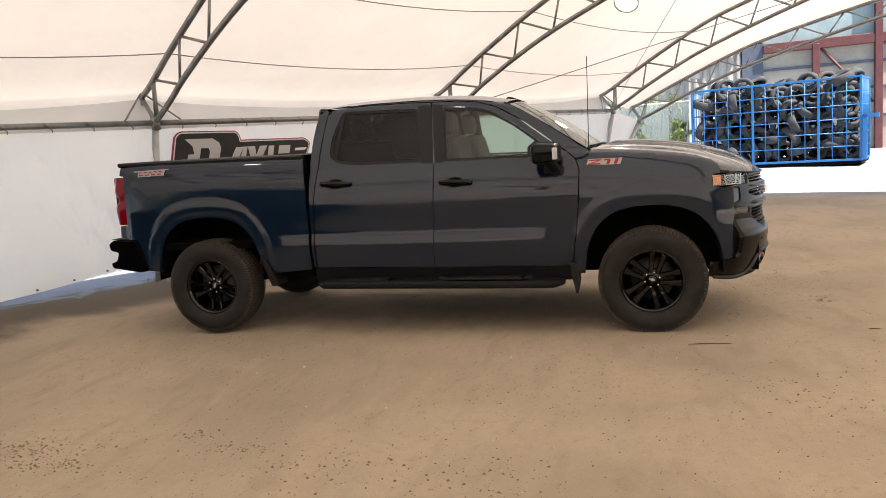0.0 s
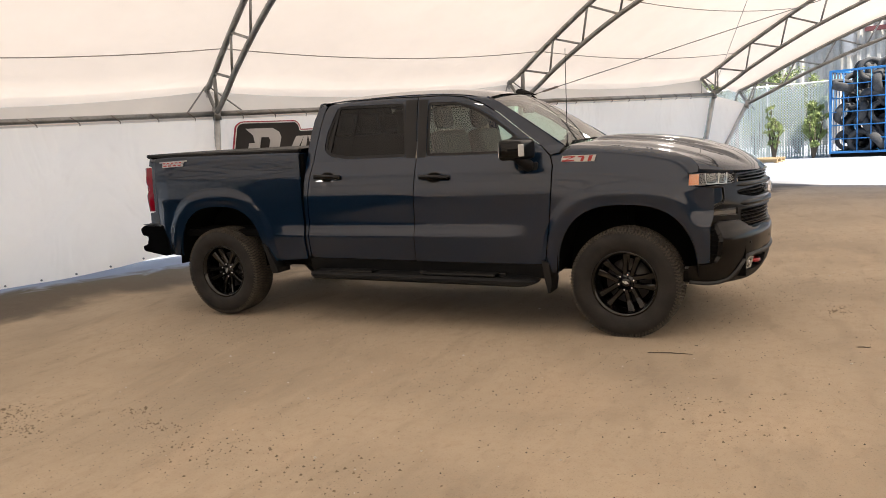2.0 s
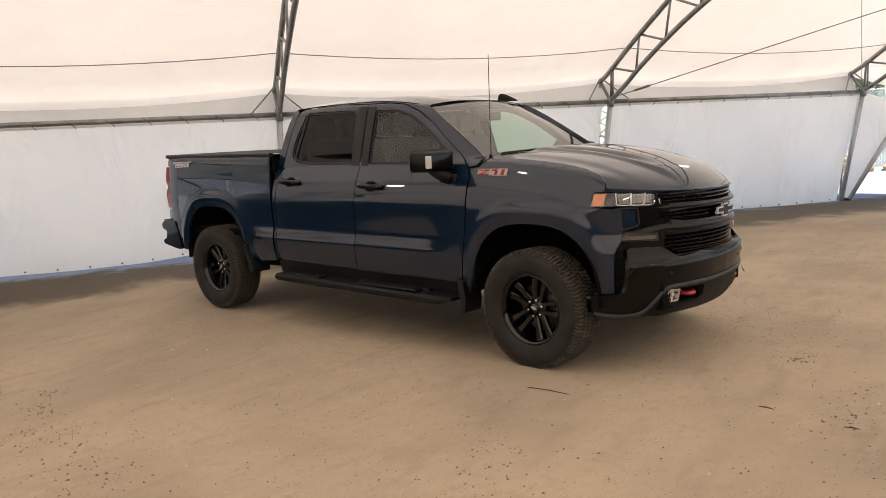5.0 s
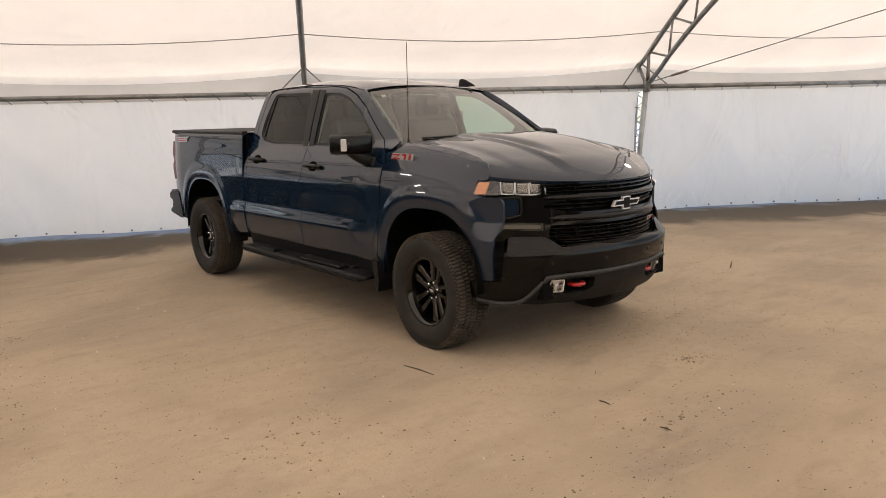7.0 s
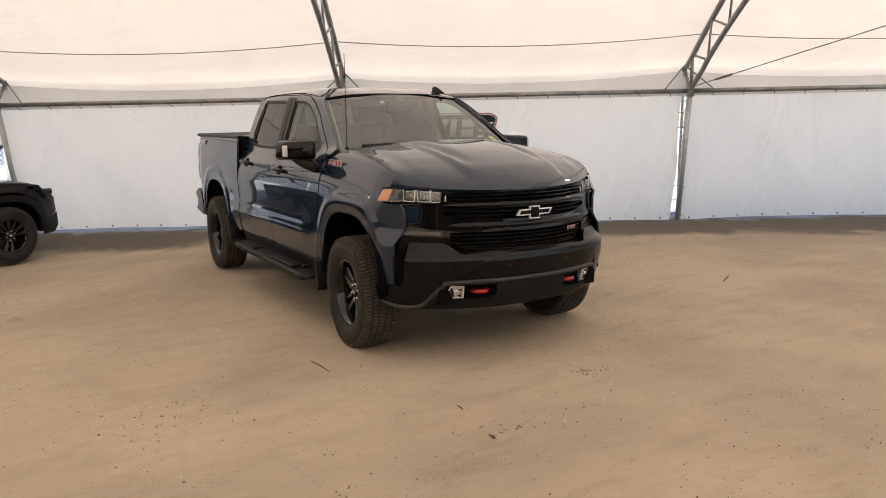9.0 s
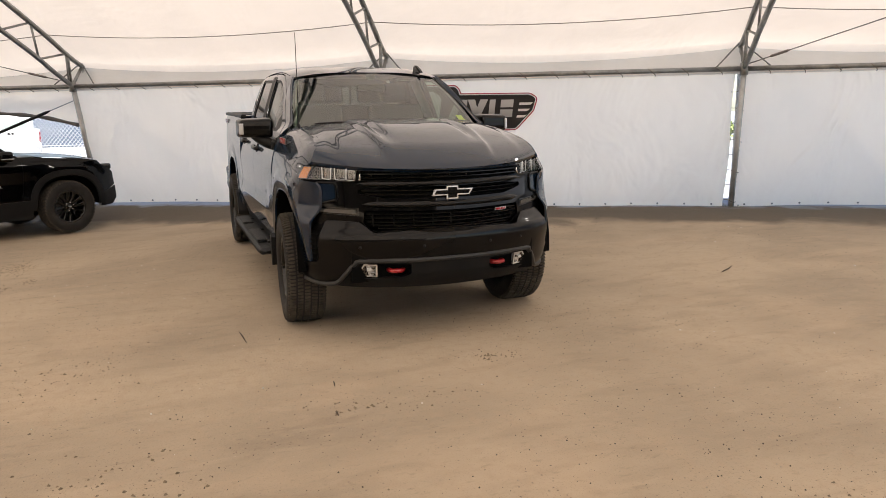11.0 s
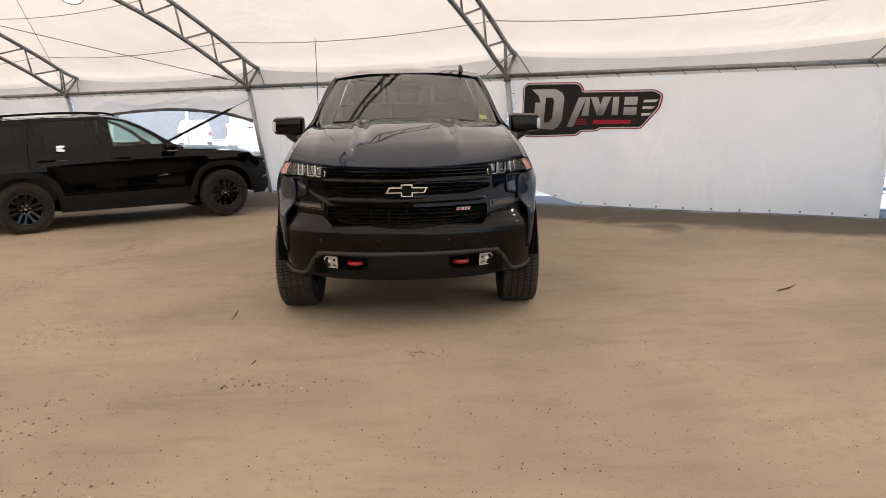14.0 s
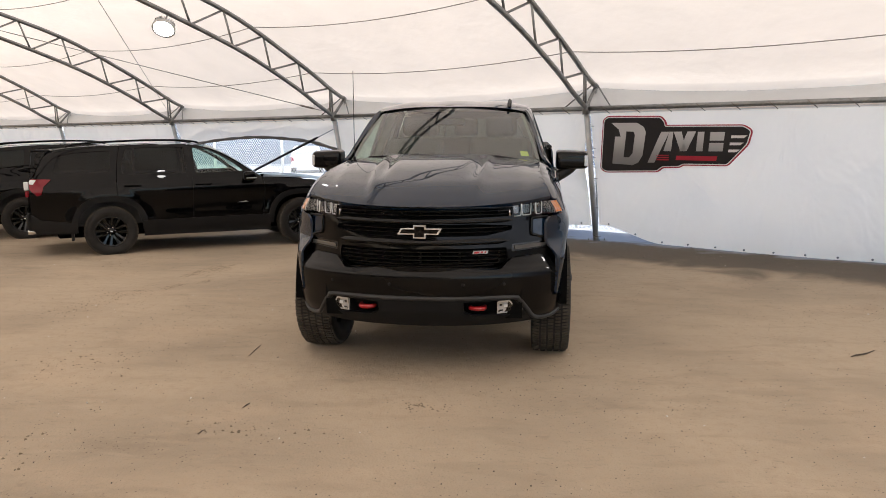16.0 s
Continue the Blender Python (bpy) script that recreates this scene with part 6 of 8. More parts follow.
VAL = mirror_y([(0.0, 0.574), (0.620, 0.573), (0.675, 0.552), (0.795, 0.424), (0.86, 0.392), (0.80, 0.382), (0.50, 0.372), (0.0, 0.366)])
skin("valance", VAL, lambda a, z: bump_at(a, z, 0.010 - 0.10 * max(0, 0.47 - z)), DARK_TRIM, bumper, "charcoal textured valance", holes=[POCKET[-1], POCKET[1]], inward=(-1, 0, 0), step=0.035, depth=0.05)
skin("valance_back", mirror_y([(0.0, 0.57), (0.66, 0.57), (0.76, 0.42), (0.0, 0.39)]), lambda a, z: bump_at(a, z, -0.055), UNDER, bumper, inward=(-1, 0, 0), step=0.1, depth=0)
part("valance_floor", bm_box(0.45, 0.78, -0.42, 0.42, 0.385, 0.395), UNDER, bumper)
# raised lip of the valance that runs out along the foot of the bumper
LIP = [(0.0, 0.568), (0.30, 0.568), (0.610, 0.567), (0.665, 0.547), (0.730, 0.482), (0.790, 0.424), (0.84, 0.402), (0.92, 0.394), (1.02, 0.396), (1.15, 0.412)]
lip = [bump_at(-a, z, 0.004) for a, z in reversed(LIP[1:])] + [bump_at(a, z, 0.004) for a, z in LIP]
part("valance_lip", Geo().tube(smooth_line(lip, 4), 0.015, 10).mesh(LIT_LIP_TRIM, True), LIT_LIP_TRIM, bumper, "charcoal raised lip, lightened as if lit from above")
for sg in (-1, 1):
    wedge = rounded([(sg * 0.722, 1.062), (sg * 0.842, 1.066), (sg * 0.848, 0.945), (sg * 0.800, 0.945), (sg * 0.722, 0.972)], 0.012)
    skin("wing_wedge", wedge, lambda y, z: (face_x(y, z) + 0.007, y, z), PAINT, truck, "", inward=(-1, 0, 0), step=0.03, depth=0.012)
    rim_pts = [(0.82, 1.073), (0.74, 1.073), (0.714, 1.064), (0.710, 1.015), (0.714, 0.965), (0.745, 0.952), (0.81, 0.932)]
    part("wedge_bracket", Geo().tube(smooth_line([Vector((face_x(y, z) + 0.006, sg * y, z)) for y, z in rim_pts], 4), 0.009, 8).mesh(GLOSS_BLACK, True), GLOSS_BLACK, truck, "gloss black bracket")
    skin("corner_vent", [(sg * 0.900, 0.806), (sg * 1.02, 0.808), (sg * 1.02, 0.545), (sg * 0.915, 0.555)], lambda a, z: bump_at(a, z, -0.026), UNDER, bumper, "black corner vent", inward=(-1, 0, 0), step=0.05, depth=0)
    for k in range(7):
        z = 0.57 + 0.033 * k
        pts = [bump_at(sg * a, z, -0.020) for a in (0.925, 0.955, 0.985, 1.01)]
        part("vent_slat", Geo().tube(pts, 0.004, 6).mesh(UNDER, True), UNDER, bumper)
    fog = new("fog_lamp")
    fog.parent = truck
    fog["label"] = "clear fog lamp in a chrome frame"
    FO = rounded([(sg * 0.515, 0.541), (sg * 0.604, 0.545), (sg * 0.656, 0.480), (sg * 0.650, 0.457), (sg * 0.518, 0.453)], 0.008)
    FI = rounded([(sg * 0.524, 0.533), (sg * 0.600, 0.536), (sg * 0.645, 0.480), (sg * 0.641, 0.466), (sg * 0.527, 0.462)], 0.006)
    skin("fog_frame", FO, lambda a, z: bump_at(a, z, -0.006), BRIGHT, fog, "chrome frame", holes=[FI], inward=(-1, 0, 0), step=0.03, depth=0.022)
    skin("fog_reflector", FI, lambda a, z: bump_at(a, z, -0.026 + 0.012 * math.cos(55 * (abs(a) - 0.575))), BRIGHT, fog, "silver reflector", inward=(-1, 0, 0), step=0.012, depth=0)
    for a0, a1, z0, z1 in ((0.535, 0.562, 0.472, 0.480), (0.585, 0.620, 0.472, 0.480), (0.533, 0.550, 0.508, 0.520), (0.600, 0.612, 0.502, 0.512)):
        skin("fog_fin", [(sg * a0, z0), (sg * a1, z0), (sg * a1, z1), (sg * a0, z1)], lambda a, z: bump_at(a, z, -0.010), DRL_GREY, fog, "", inward=(-1, 0, 0), step=0.03, depth=0.004)
    c = bump_at(sg * 0.575, 0.508, -0.006)
    part("fog_bulb", bm_box(c.x - 0.012, c.x + 0.006, c.y - 0.014, c.y + 0.014, 0.497, 0.519, 0.006, 2), WHITE_LENS, fog, "bright lamp core")
    skin("fog_lens", FI, lambda a, z: bump_at(a, z, -0.004), LENS_GLASS, fog, "clear lens", inward=(-1, 0, 0), step=0.04, depth=0)
    c, n = plan_at(sg * 0.382)
    c = c + n * -0.055
    hook = [Vector((c.x - 0.10, c.y - 0.045, 0.494)), Vector((c.x - 0.01, c.y - 0.045, 0.494)), Vector((c.x + 0.016, c.y - 0.022, 0.494)), Vector((c.x + 0.020, c.y, 0.494)), Vector((c.x + 0.016, c.y + 0.022, 0.494)), Vector((c.x - 0.01, c.y + 0.045, 0.494)), Vector((c.x - 0.10, c.y + 0.045, 0.494))]
    part("tow_hook", Geo().tube(smooth_line(hook, 4), 0.016, 10).mesh(RED, True), RED, truck, "bright red tow hook")
for y in (-0.20, 0.28, 0.55, -0.62):
    c = bump_at(y, 0.66, 0.001)
    part("parking_sensor", Geo().tube([c + Vector((-0.01, 0, 0)), c + Vector((0.002, 0, 0))], 0.011, 12).mesh(TRIM, True), TRIM, bumper)

# ---- the cabin ----
HEADLINER = material("grey_headliner", (0.32, 0.31, 0.29), 0.9, vary=0.2, scale=12)
DASH = material("dark_dashboard", (0.028, 0.028, 0.028), 0.6, bump=0.2, bump_scale=300, vary=0.3, scale=9)


def seat(x, y, w, name="seat"):
    root = new(name)
    root.parent = truck
    root["label"] = "black upholstered seat"
    part("cushion", bm_box(x - 0.25, x + 0.27, y - w / 2, y + w / 2, 0.86, 1.02, 0.05, 3), CLOTH_BLACK, root)
    b = bm_box(-0.07, 0.07, -w / 2, w / 2, 0.0, 0.62, 0.05, 3)
    b.transform(Matrix.Translation((x - 0.24, y, 0.98)) @ Matrix.Rotation(radians(-14), 4, "Y"))
    part("backrest", b, CLOTH_BLACK, root)
    for yy in ([y] if w < 0.8 else [y - 0.42, y, y + 0.42]):
        h = bm_box(-0.05, 0.05, -0.13, 0.13, 0.0, 0.19, 0.045, 3)
        h.transform(Matrix.Translation((x - 0.41, yy, 1.60)) @ Matrix.Rotation(radians(-8), 4, "Y"))
        part("headrest", h, CLOTH_BLACK, root)
        part("headrest_post", Geo().tube([(x - 0.40, yy - 0.06, 1.54), (x - 0.41, yy - 0.06, 1.63)], 0.007, 6).tube([(x - 0.40, yy + 0.06, 1.54), (x - 0.41, yy + 0.06, 1.63)], 0.007, 6).mesh(CHROME, True), SILVER, root)


seat(-1.22, -0.40, 0.54, "front_seat")
seat(-1.22, 0.40, 0.54, "front_seat")
seat(-2.22, 0.0, 1.44, "rear_bench")
part("cabin_floor", bm_box(-2.72, -0.56, -0.86, 0.86, 0.62, 0.70), CLOTH_BLACK, truck)
grid_skin("headliner", lambda u, v: roof_at(0.02 + 0.94 * u, 0.03 + 0.94 * v) + Vector((0, 0, -0.035)), 14, 14, HEADLINER, truck)
d = Geo()
prof = [(-0.36, 1.33), (-0.50, 1.395), (-0.66, 1.405), (-0.78, 1.36), (-0.82, 1.25), (-0.76, 1.05), (-0.70, 0.75), (-0.56, 0.72), (-0.545, 1.02), (-0.40, 1.12)]
part("dashboard", Geo().prism(prof, 1.66, Matrix.Translation((0, -0.83, 0))).bm(), DASH, truck, "dark moulded dashboard")
part("console", bm_box(-1.45, -0.70, -0.14, 0.14, 0.70, 1.08, 0.04, 2), DASH, truck)
m = Matrix.Translation((-0.90, 0.40, 1.26)) @ Matrix.Rotation(radians(-65), 4, "Y")
ring = [(0.185 * math.cos(2 * math.pi * k / 28), 0.185 * math.sin(2 * math.pi * k / 28), 0) for k in range(28)]
sw = new("steering_wheel")
sw.parent = truck
part("wheel_ring", Geo().tube(ring, 0.015, 8, True, m).mesh(CLOTH_BLACK, True), CLOTH_BLACK, sw)
g = Geo()
for w in (0.15, math.pi - 0.15, -math.pi / 2):
    g.tube([(0, 0, -0.02), (0.18 * math.cos(w), 0.18 * math.sin(w), 0)], 0.018, 6, m=m)
part("wheel_spokes", g.mesh(DASH, True), DASH, sw)
part("column", Geo().tube([(0, 0, -0.01), (0, 0, -0.30)], 0.05, 12, m=m).mesh(DASH, True), DASH, sw)
part("rear_view_mirror", bm_box(-1.02, -0.99, -0.13, 0.13, 1.69, 1.76, 0.02, 3), GLOSS_BLACK, truck)
for sg in (-1, 1):
    def inner_trim(u, v):
        a = ws_at(0.02 + 0.96 * u, 0.028 if sg < 0 else 0.972, -0.014)
        line = ((-0.60, 1.395), (-0.695, 1.462), (-0.815, 1.552), (-0.993, 1.689), (-1.163, 1.789), (-1.325, 1.835))
        k = u * 5
        i = min(int(k), 4)
        x, z = Vector(line[i]).lerp(Vector(line[i + 1]), k - i)
        return a.lerp(Vector((x, sg * (door_y(x, z) - 0.022), z)), v)
    grid_skin("pillar_trim", inner_trim, 14, 3, HEADLINER, truck, "grey inner pillar trim")
    part("pillar_trim", Geo().tube([(-1.70, sg * 0.83, 1.36), (-1.73, sg * 0.64, 1.82)], 0.045, 8).mesh(HEADLINER, True), HEADLINER, truck)
    part("pillar_trim", Geo().tube([(-2.66, sg * 0.80, 1.36), (-2.62, sg * 0.60, 1.80)], 0.06, 8).mesh(HEADLINER, True), HEADLINER, truck)
truck.matrix_basis = TRUCK_POSE

# ---- the black family SUV ----
SUV_CLAD = material("grey_black_cladding", (0.009, 0.009, 0.0095), 0.55, bump=0.2, bump_scale=300, vary=0.3, scale=5, spec=0.2)
SUV_LOW = [(0.30, 0.880), (0.40, 0.905), (0.50, 0.917), (0.60, 0.918), (0.68, 0.917), (0.77, 0.920), (0.88, 0.935), (0.97, 0.940), (1.03, 0.930), (1.08, 0.905), (1.12, 0.885)]
SUV_TOP = [(1.10, 0.892), (1.16, 0.868), (1.30, 0.815), (1.45, 0.750), (1.56, 0.690), (1.61, 0.650), (1.64, 0.600)]
SUV_ROOF = [(-3.85, 1.535), (-3.6, 1.60), (-3.2, 1.642), (-2.6, 1.662), (-2.0, 1.675), (-1.55, 1.660), (-1.25, 1.615), (-1.0, 1.53)]
SUV_BONNET = [(-0.60, 1.10), (-0.3, 1.085), (0.2, 1.045), (0.55, 0.985), (0.75, 0.90)]
SWB = 2.857


def suv_rho(dx, z):
    return ((abs(dx) / 0.445) ** 2.5 + (max(z - 0.37, 0) / 0.445) ** 2.5) ** 0.4


def suv_ends(x):
    d = 0.0
    if x > 0.35:
        d += 0.22 * ((x - 0.35) / 0.5) ** 2.2
    if x < -3.2:
        d += 0.13 * ((-3.2 - x) / 0.7) ** 2
    return d


def suv_y(x, z):
    if z < 1.10:
        y = curve_at(SUV_LOW, z)
    else:
        k = (z - 1.10) / (max(curve_at(SUV_ROOF, x), 1.3) - 1.10)
        y = curve_at(SUV_TOP, 1.10 + min(k, 1) * 0.54)
    for cx in (0.0, -SWB):
        y += 0.020 * step01(1.45, 1.15, suv_rho(x - cx, z))
    return y - suv_ends(x)


def suv_arc(cx, z_lo, r=1.0, n=18):
    a0 = math.asin(min(1, (z_lo - 0.37) / 0.445 / r)) if z_lo > 0.37 else 0.0
    pts = []
    for i in range(n + 1):
        a = math.pi - a0 - (math.pi - 2 * a0) * i / n
        c, q = math.cos(a), math.sin(a)
        k = r / (abs(c) ** 2.5 + abs(q) ** 2.5) ** 0.4
        pts.append((cx + 0.445 * k * c, 0.37 + 0.445 * k * q))
    return pts


def build_suv():
    root = tagged(new("suv"), "glossy black three-row SUV with black wheels and roof rails", "SUV", "parked black SUVs")

    def both(name, outline, mat, parent=None, label="", off=0.0, **kw):
        out = []
        for i, sg in enumerate((-1, 1)):
            par = root if parent is None else parent[i]
            out.append(skin(name, outline, lambda x, z: (x, sg * (suv_y(x, z) + off), z), mat, par, label, inward=(0, -sg, 0), **kw))
        return out
    S1 = [(-0.62, 0.50), (-0.575, 0.8), (-0.57, 1.0), (-0.60, 1.105)]
    S2 = [(-1.68, 0.50), (-1.665, 0.8), (-1.66, 1.10), (-1.70, 1.635)]
    top = lambda x: curve_at(SUV_ROOF, x) - 0.030
    pill = [(-0.60, 1.105), (-0.80, 1.25), (-1.0, 1.385), (-1.2, 1.498), (-1.4, 1.580)]
    fdoor = S1 + [(x - 0.03, z) for x, z in pill[1:]] + [(-1.55, 1.615), (-1.69, 1.632)] + [(x + 0.006, z) for x, z in reversed(S2[:-1])]
    arc = [(x, z) for x, z in suv_arc(-SWB, 0.52, 1.13) if x > -SWB - 0.12]
    S3 = [(-2.66, 1.625), (-2.70, 1.45), (-2.73, 1.2), (-2.735, 1.05), (-2.735, 0.90)]
    rdoor = S2 + [(-2.1, 1.640), (-2.5, 1.632)] + S3 + [(x, z) for x, z in arc if x > -2.72] + [(-2.36, 0.50)]
    fw = rounded([(-0.87, 1.205), (-1.0, 1.315), (-1.2, 1.445), (-1.42, 1.550), (-1.62, 1.585), (-1.61, 1.20)], 0.03)
    rw = rounded([(-1.74, 1.20), (-1.76, 1.590), (-2.3, 1.590), (-2.58, 1.575), (-2.66, 1.37), (-2.67, 1.22), (-2.55, 1.205)], 0.03)
    qw = rounded([(-2.82, 1.25), (-2.80, 1.555), (-3.3, 1.530), (-3.50, 1.49), (-3.58, 1.26), (-3.5, 1.245)], 0.03)
    fd = both("front_door", fdoor, BLACK_PAINT, holes=[fw], step=0.028)
    rd = both("rear_door", rdoor, BLACK_PAINT, holes=[rw], step=0.028)
    quarter = [(x - 0.007, z) for x, z in S3] + [(x, z) for x, z in reversed(suv_arc(-SWB, 0.52, 1.13)) if x < -2.74] + [(-3.36, 0.53), (-3.78, 0.58), (-3.90, 0.70), (-3.91, 0.92), (-3.88, 1.08), (-3.80, 1.25), (-3.70, 1.47), (-3.62, 1.535), (-3.2, 1.590), (-2.8, 1.622)]
    qp = both("quarter_panel", quarter, BLACK_PAINT, holes=[qw], step=0.032)
    both("window_pane", grow2(fw), GLASS_CLEAR, fd, "clear glass", -0.008, depth=0, step=0.07)
    both("window_pane", grow2(rw), GLASS_TINT, rd, "dark privacy glass", -0.008, depth=0, step=0.07)
    both("window_pane", grow2(qw), GLASS_TINT, qp, "dark privacy glass", -0.008, depth=0, step=0.07)
    both("pillar_bar", [(-1.635, 1.13), (-1.655, 1.60), (-1.745, 1.60), (-1.725, 1.13)], GLOSS_BLACK, None, "", 0.003, depth=0.005)
    both("window_bar", [(-2.48, 1.14), (-2.46, 1.59), (-2.49, 1.59), (-2.51, 1.14)], GLOSS_BLACK, rd, "", 0.0, depth=0.005)
    wing = [(-0.60, 0.50), (-0.568, 0.8), (-0.563, 1.0), (-0.59, 1.098), (-0.3, 1.080), (0.2, 1.040), (0.45, 1.0), (0.52, 0.93), (0.66, 0.86), (0.74, 0.80), (0.77, 0.62), (0.56, 0.53)] + list(reversed(suv_arc(0, 0.52, 1.13)))
    both("front_wing", wing, BLACK_PAINT, step=0.05)
    both("sill_cladding", [(-0.50, 0.26), (-0.50, 0.515), (-2.40, 0.515), (-2.40, 0.28)], SUV_CLAD, None, "dark grey sill cladding", 0.022, depth=0.03, step=0.05)
    for cx in (0.0, -SWB):
        ring = suv_arc(cx, 0.33 if cx else 0.33, 1.19) + list(reversed(suv_arc(cx, 0.34, 1.0)))
        both("arch_cladding", ring, SUV_CLAD, None, "dark grey wheel arch", 0.018, depth=0.04, step=0.06)
        for sg in (-1, 1):
            line = suv_arc(cx, 0.37, 1.02, 20)
            grid_skin("arch_liner", lambda u, v: Vector((*Vector(line[min(int(u * 20), 20)]), 0)).xzy * 1 + Vector((0, sg * (0.93 - 0.4 * v), 0)), 20, 3, UNDER, root)
            part("arch_wall", Geo().prism(line, 0.01, Matrix.Translation((0, sg * 0.52, 0))).bm(), UNDER, root)
    both("rear_cladding", [(-3.33, 0.36), (-3.36, 0.53), (-3.78, 0.58), (-3.90, 0.66), (-3.93, 0.50), (-3.85, 0.38)], SUV_CLAD, None, "dark grey bumper cladding", 0.012, depth=0.03, step=0.06)
    both("front_cladding", [(0.48, 0.33), (0.52, 0.53), (0.77, 0.60), (0.79, 0.42), (0.70, 0.33)], SUV_CLAD, None, "dark grey bumper cladding", 0.012, depth=0.03, step=0.06)
    # roof, bonnet, glass
    def roof(u, v):
        p = 2 * v - 1
        x = -3.66 + (2.30 + 0.10 * p * p * -1) * u
        e = curve_at(SUV_ROOF, x) - 0.028
        return Vector((x, p * (0.645 - suv_ends(x) * 0.8 + 0.01), e + 0.012 * (1 - abs(p) ** 2.4)))
    grid_skin("roof", roof, 26, 22, BLACK_PAINT, root, flip=True)

    def screen(u, v):
        p = 2 * v - 1
        return Vector((-0.50 - 0.12 * p * p, 0.80 * p, 1.115)).lerp(Vector((-1.36 - 0.10 * p * p, 0.63 * p, 1.632 - 0.045 * p * p)), u) + Vector((0.4, 0, 0.8)) * 0.03 * math.sin(math.pi * u)
    grid_skin("windscreen", screen, 12, 16, GLASS_CLEAR, root)
    for sg in (-1, 1):
        P = [Vector((x, sg * suv_y(x, z), z)) for x, z in pill]
        grid_skin("windscreen_pillar", lambda u, v: poly_at(P, u).lerp(screen(u, 0.0 if sg < 0 else 1.0), v), 14, 3, BLACK_PAINT, root)

    def bonnet(u, v):
        p = 2 * v - 1
        x = -0.45 - 0.12 * p * p + (1.20 - 0.20 * p * p) * u
        return Vector((x, 0.80 * p * (1 - 0.05 * u), curve_at(SUV_BONNET, x) + 0.045 * (1 - p * p) + 0.004))
    grid_skin("bonnet", bonnet, 20, 20, BLACK_PAINT, root, flip=True)
    part("nose", bm_box(0.40, 0.74, -0.72, 0.72, 0.45, 0.93, 0.08, 4), GLOSS_BLACK, root, smooth=True)
    part("nose_bar", bm_box(0.66, 0.77, -0.66, 0.66, 0.36, 0.52, 0.03, 3), SUV_CLAD, root)

    def tail(u, v):
        p, z = 2 * v - 1, 0.55 + 1.0 * u
        x = (-3.93 + 0.03 * u) if z < 1.08 else -3.90 + 0.25 * (z - 1.08) / 0.47
        y = 0.79 if z < 1.08 else 0.79 - 0.17 * (z - 1.08) / 0.47
        return Vector((x - 0.04 * (1 - p * p), y * p, z))
    grid_skin("tailgate", tail, 20, 14, BLACK_PAINT, root)
    grid_skin("rear_window", lambda u, v: tail(0.60 + 0.34 * u, 0.06 + 0.88 * v) + Vector((-0.006, 0, 0.002)), 8, 10, GLASS_TINT, root, flip=True)
    part("roof_spoiler", bm_box(-3.86, -3.60, -0.60, 0.60, 1.555, 1.585, 0.012, 2), BLACK_PAINT, root)
    part("rear_bumper", bm_box(-3.98, -3.7, -0.74, 0.74, 0.42, 0.68, 0.05, 3), SUV_CLAD, root)
    part("cabin_block", bm_box(-3.7, -0.75, -0.74, 0.74, 0.45, 1.02, 0.02, 1), CLOTH_BLACK, root)
    part("underside", bm_box(-3.6, 0.5, -0.50, 0.50, 0.26, 0.50, 0.03, 1), UNDER, root)
    for x, y in ((-1.35, -0.37), (-1.35, 0.37), (-2.3, -0.37), (-2.3, 0.37)):
        b = bm_box(-0.07, 0.07, -0.24, 0.24, 0.0, 0.42, 0.05, 2)
        b.transform(Matrix.Translation((x - 0.2, y, 1.0)) @ Matrix.Rotation(radians(-14), 4, "Y"))
        part("seat_back", b, CLOTH_BLACK, root)
        h = bm_box(-0.04, 0.04, -0.12, 0.12, 0.0, 0.16, 0.035, 2)
        h.transform(Matrix.Translation((x - 0.32, y, 1.40)))
        part("headrest", h, CLOTH_BLACK, root)
    part("dashboard", bm_box(-0.95, -0.60, -0.72, 0.72, 0.95, 1.12, 0.04, 2), DASH, root)
    for sg in (-1, 1):
        lens = rounded([(-3.60, 1.165), (-3.88, 1.175), (-3.90, 1.12), (-3.89, 1.02), (-3.80, 0.93), (-3.74, 0.95), (-3.71, 1.06)], 0.02)
        t = new("tail_light")
        t.parent = root
        t["label"] = "red and clear wraparound tail light"
        skin("lens", lens, lambda x, z: (x, sg * (suv_y(max(x, -3.90), z) + 0.010), z), RED_LENS, t, inward=(0, -sg, 0), step=0.04, depth=0.02)
        skin("clear_lens", rounded([(-3.80, 1.160), (-3.885, 1.166), (-3.898, 1.105), (-3.845, 1.098)], 0.010), lambda x, z: (x, sg * (suv_y(max(x, -3.90), z) + 0.016), z), WHITE_LENS, t, "clear upper corner", inward=(0, -sg, 0), step=0.04, depth=0.01)
        part("reverse_lens", bm_box(-3.965, -3.90, sg * 0.62, sg * 0.80, 1.02, 1.14, 0.012, 2), WHITE_LENS, t, "clear lens")
        part("reflector", bm_box(-3.955, -3.90, sg * 0.60, sg * 0.79, 0.92, 1.01, 0.01, 2), RED_LENS, t)
        pts = [(-3.40, 1.63), (-3.32, 1.662), (-3.0, 1.692), (-2.3, 1.716), (-1.80, 1.708), (-1.58, 1.685), (-1.50, 1.655)]
        part("roof_rail", Geo().tube([(p.x, sg * 0.60, p.y) for p in smooth_line([(a, b, 0) for a, b in pts], 4)], 0.015, 8).mesh(GLOSS_BLACK, True), GLOSS_BLACK, root, "black roof rail")
        part("exhaust_tip", Geo().tube([(-3.98, sg * 0.55, 0.40), (-3.85, sg * 0.55, 0.40)], 0.045, 12).mesh(CHROME, True), CHROME, root, "chrome exhaust tip")
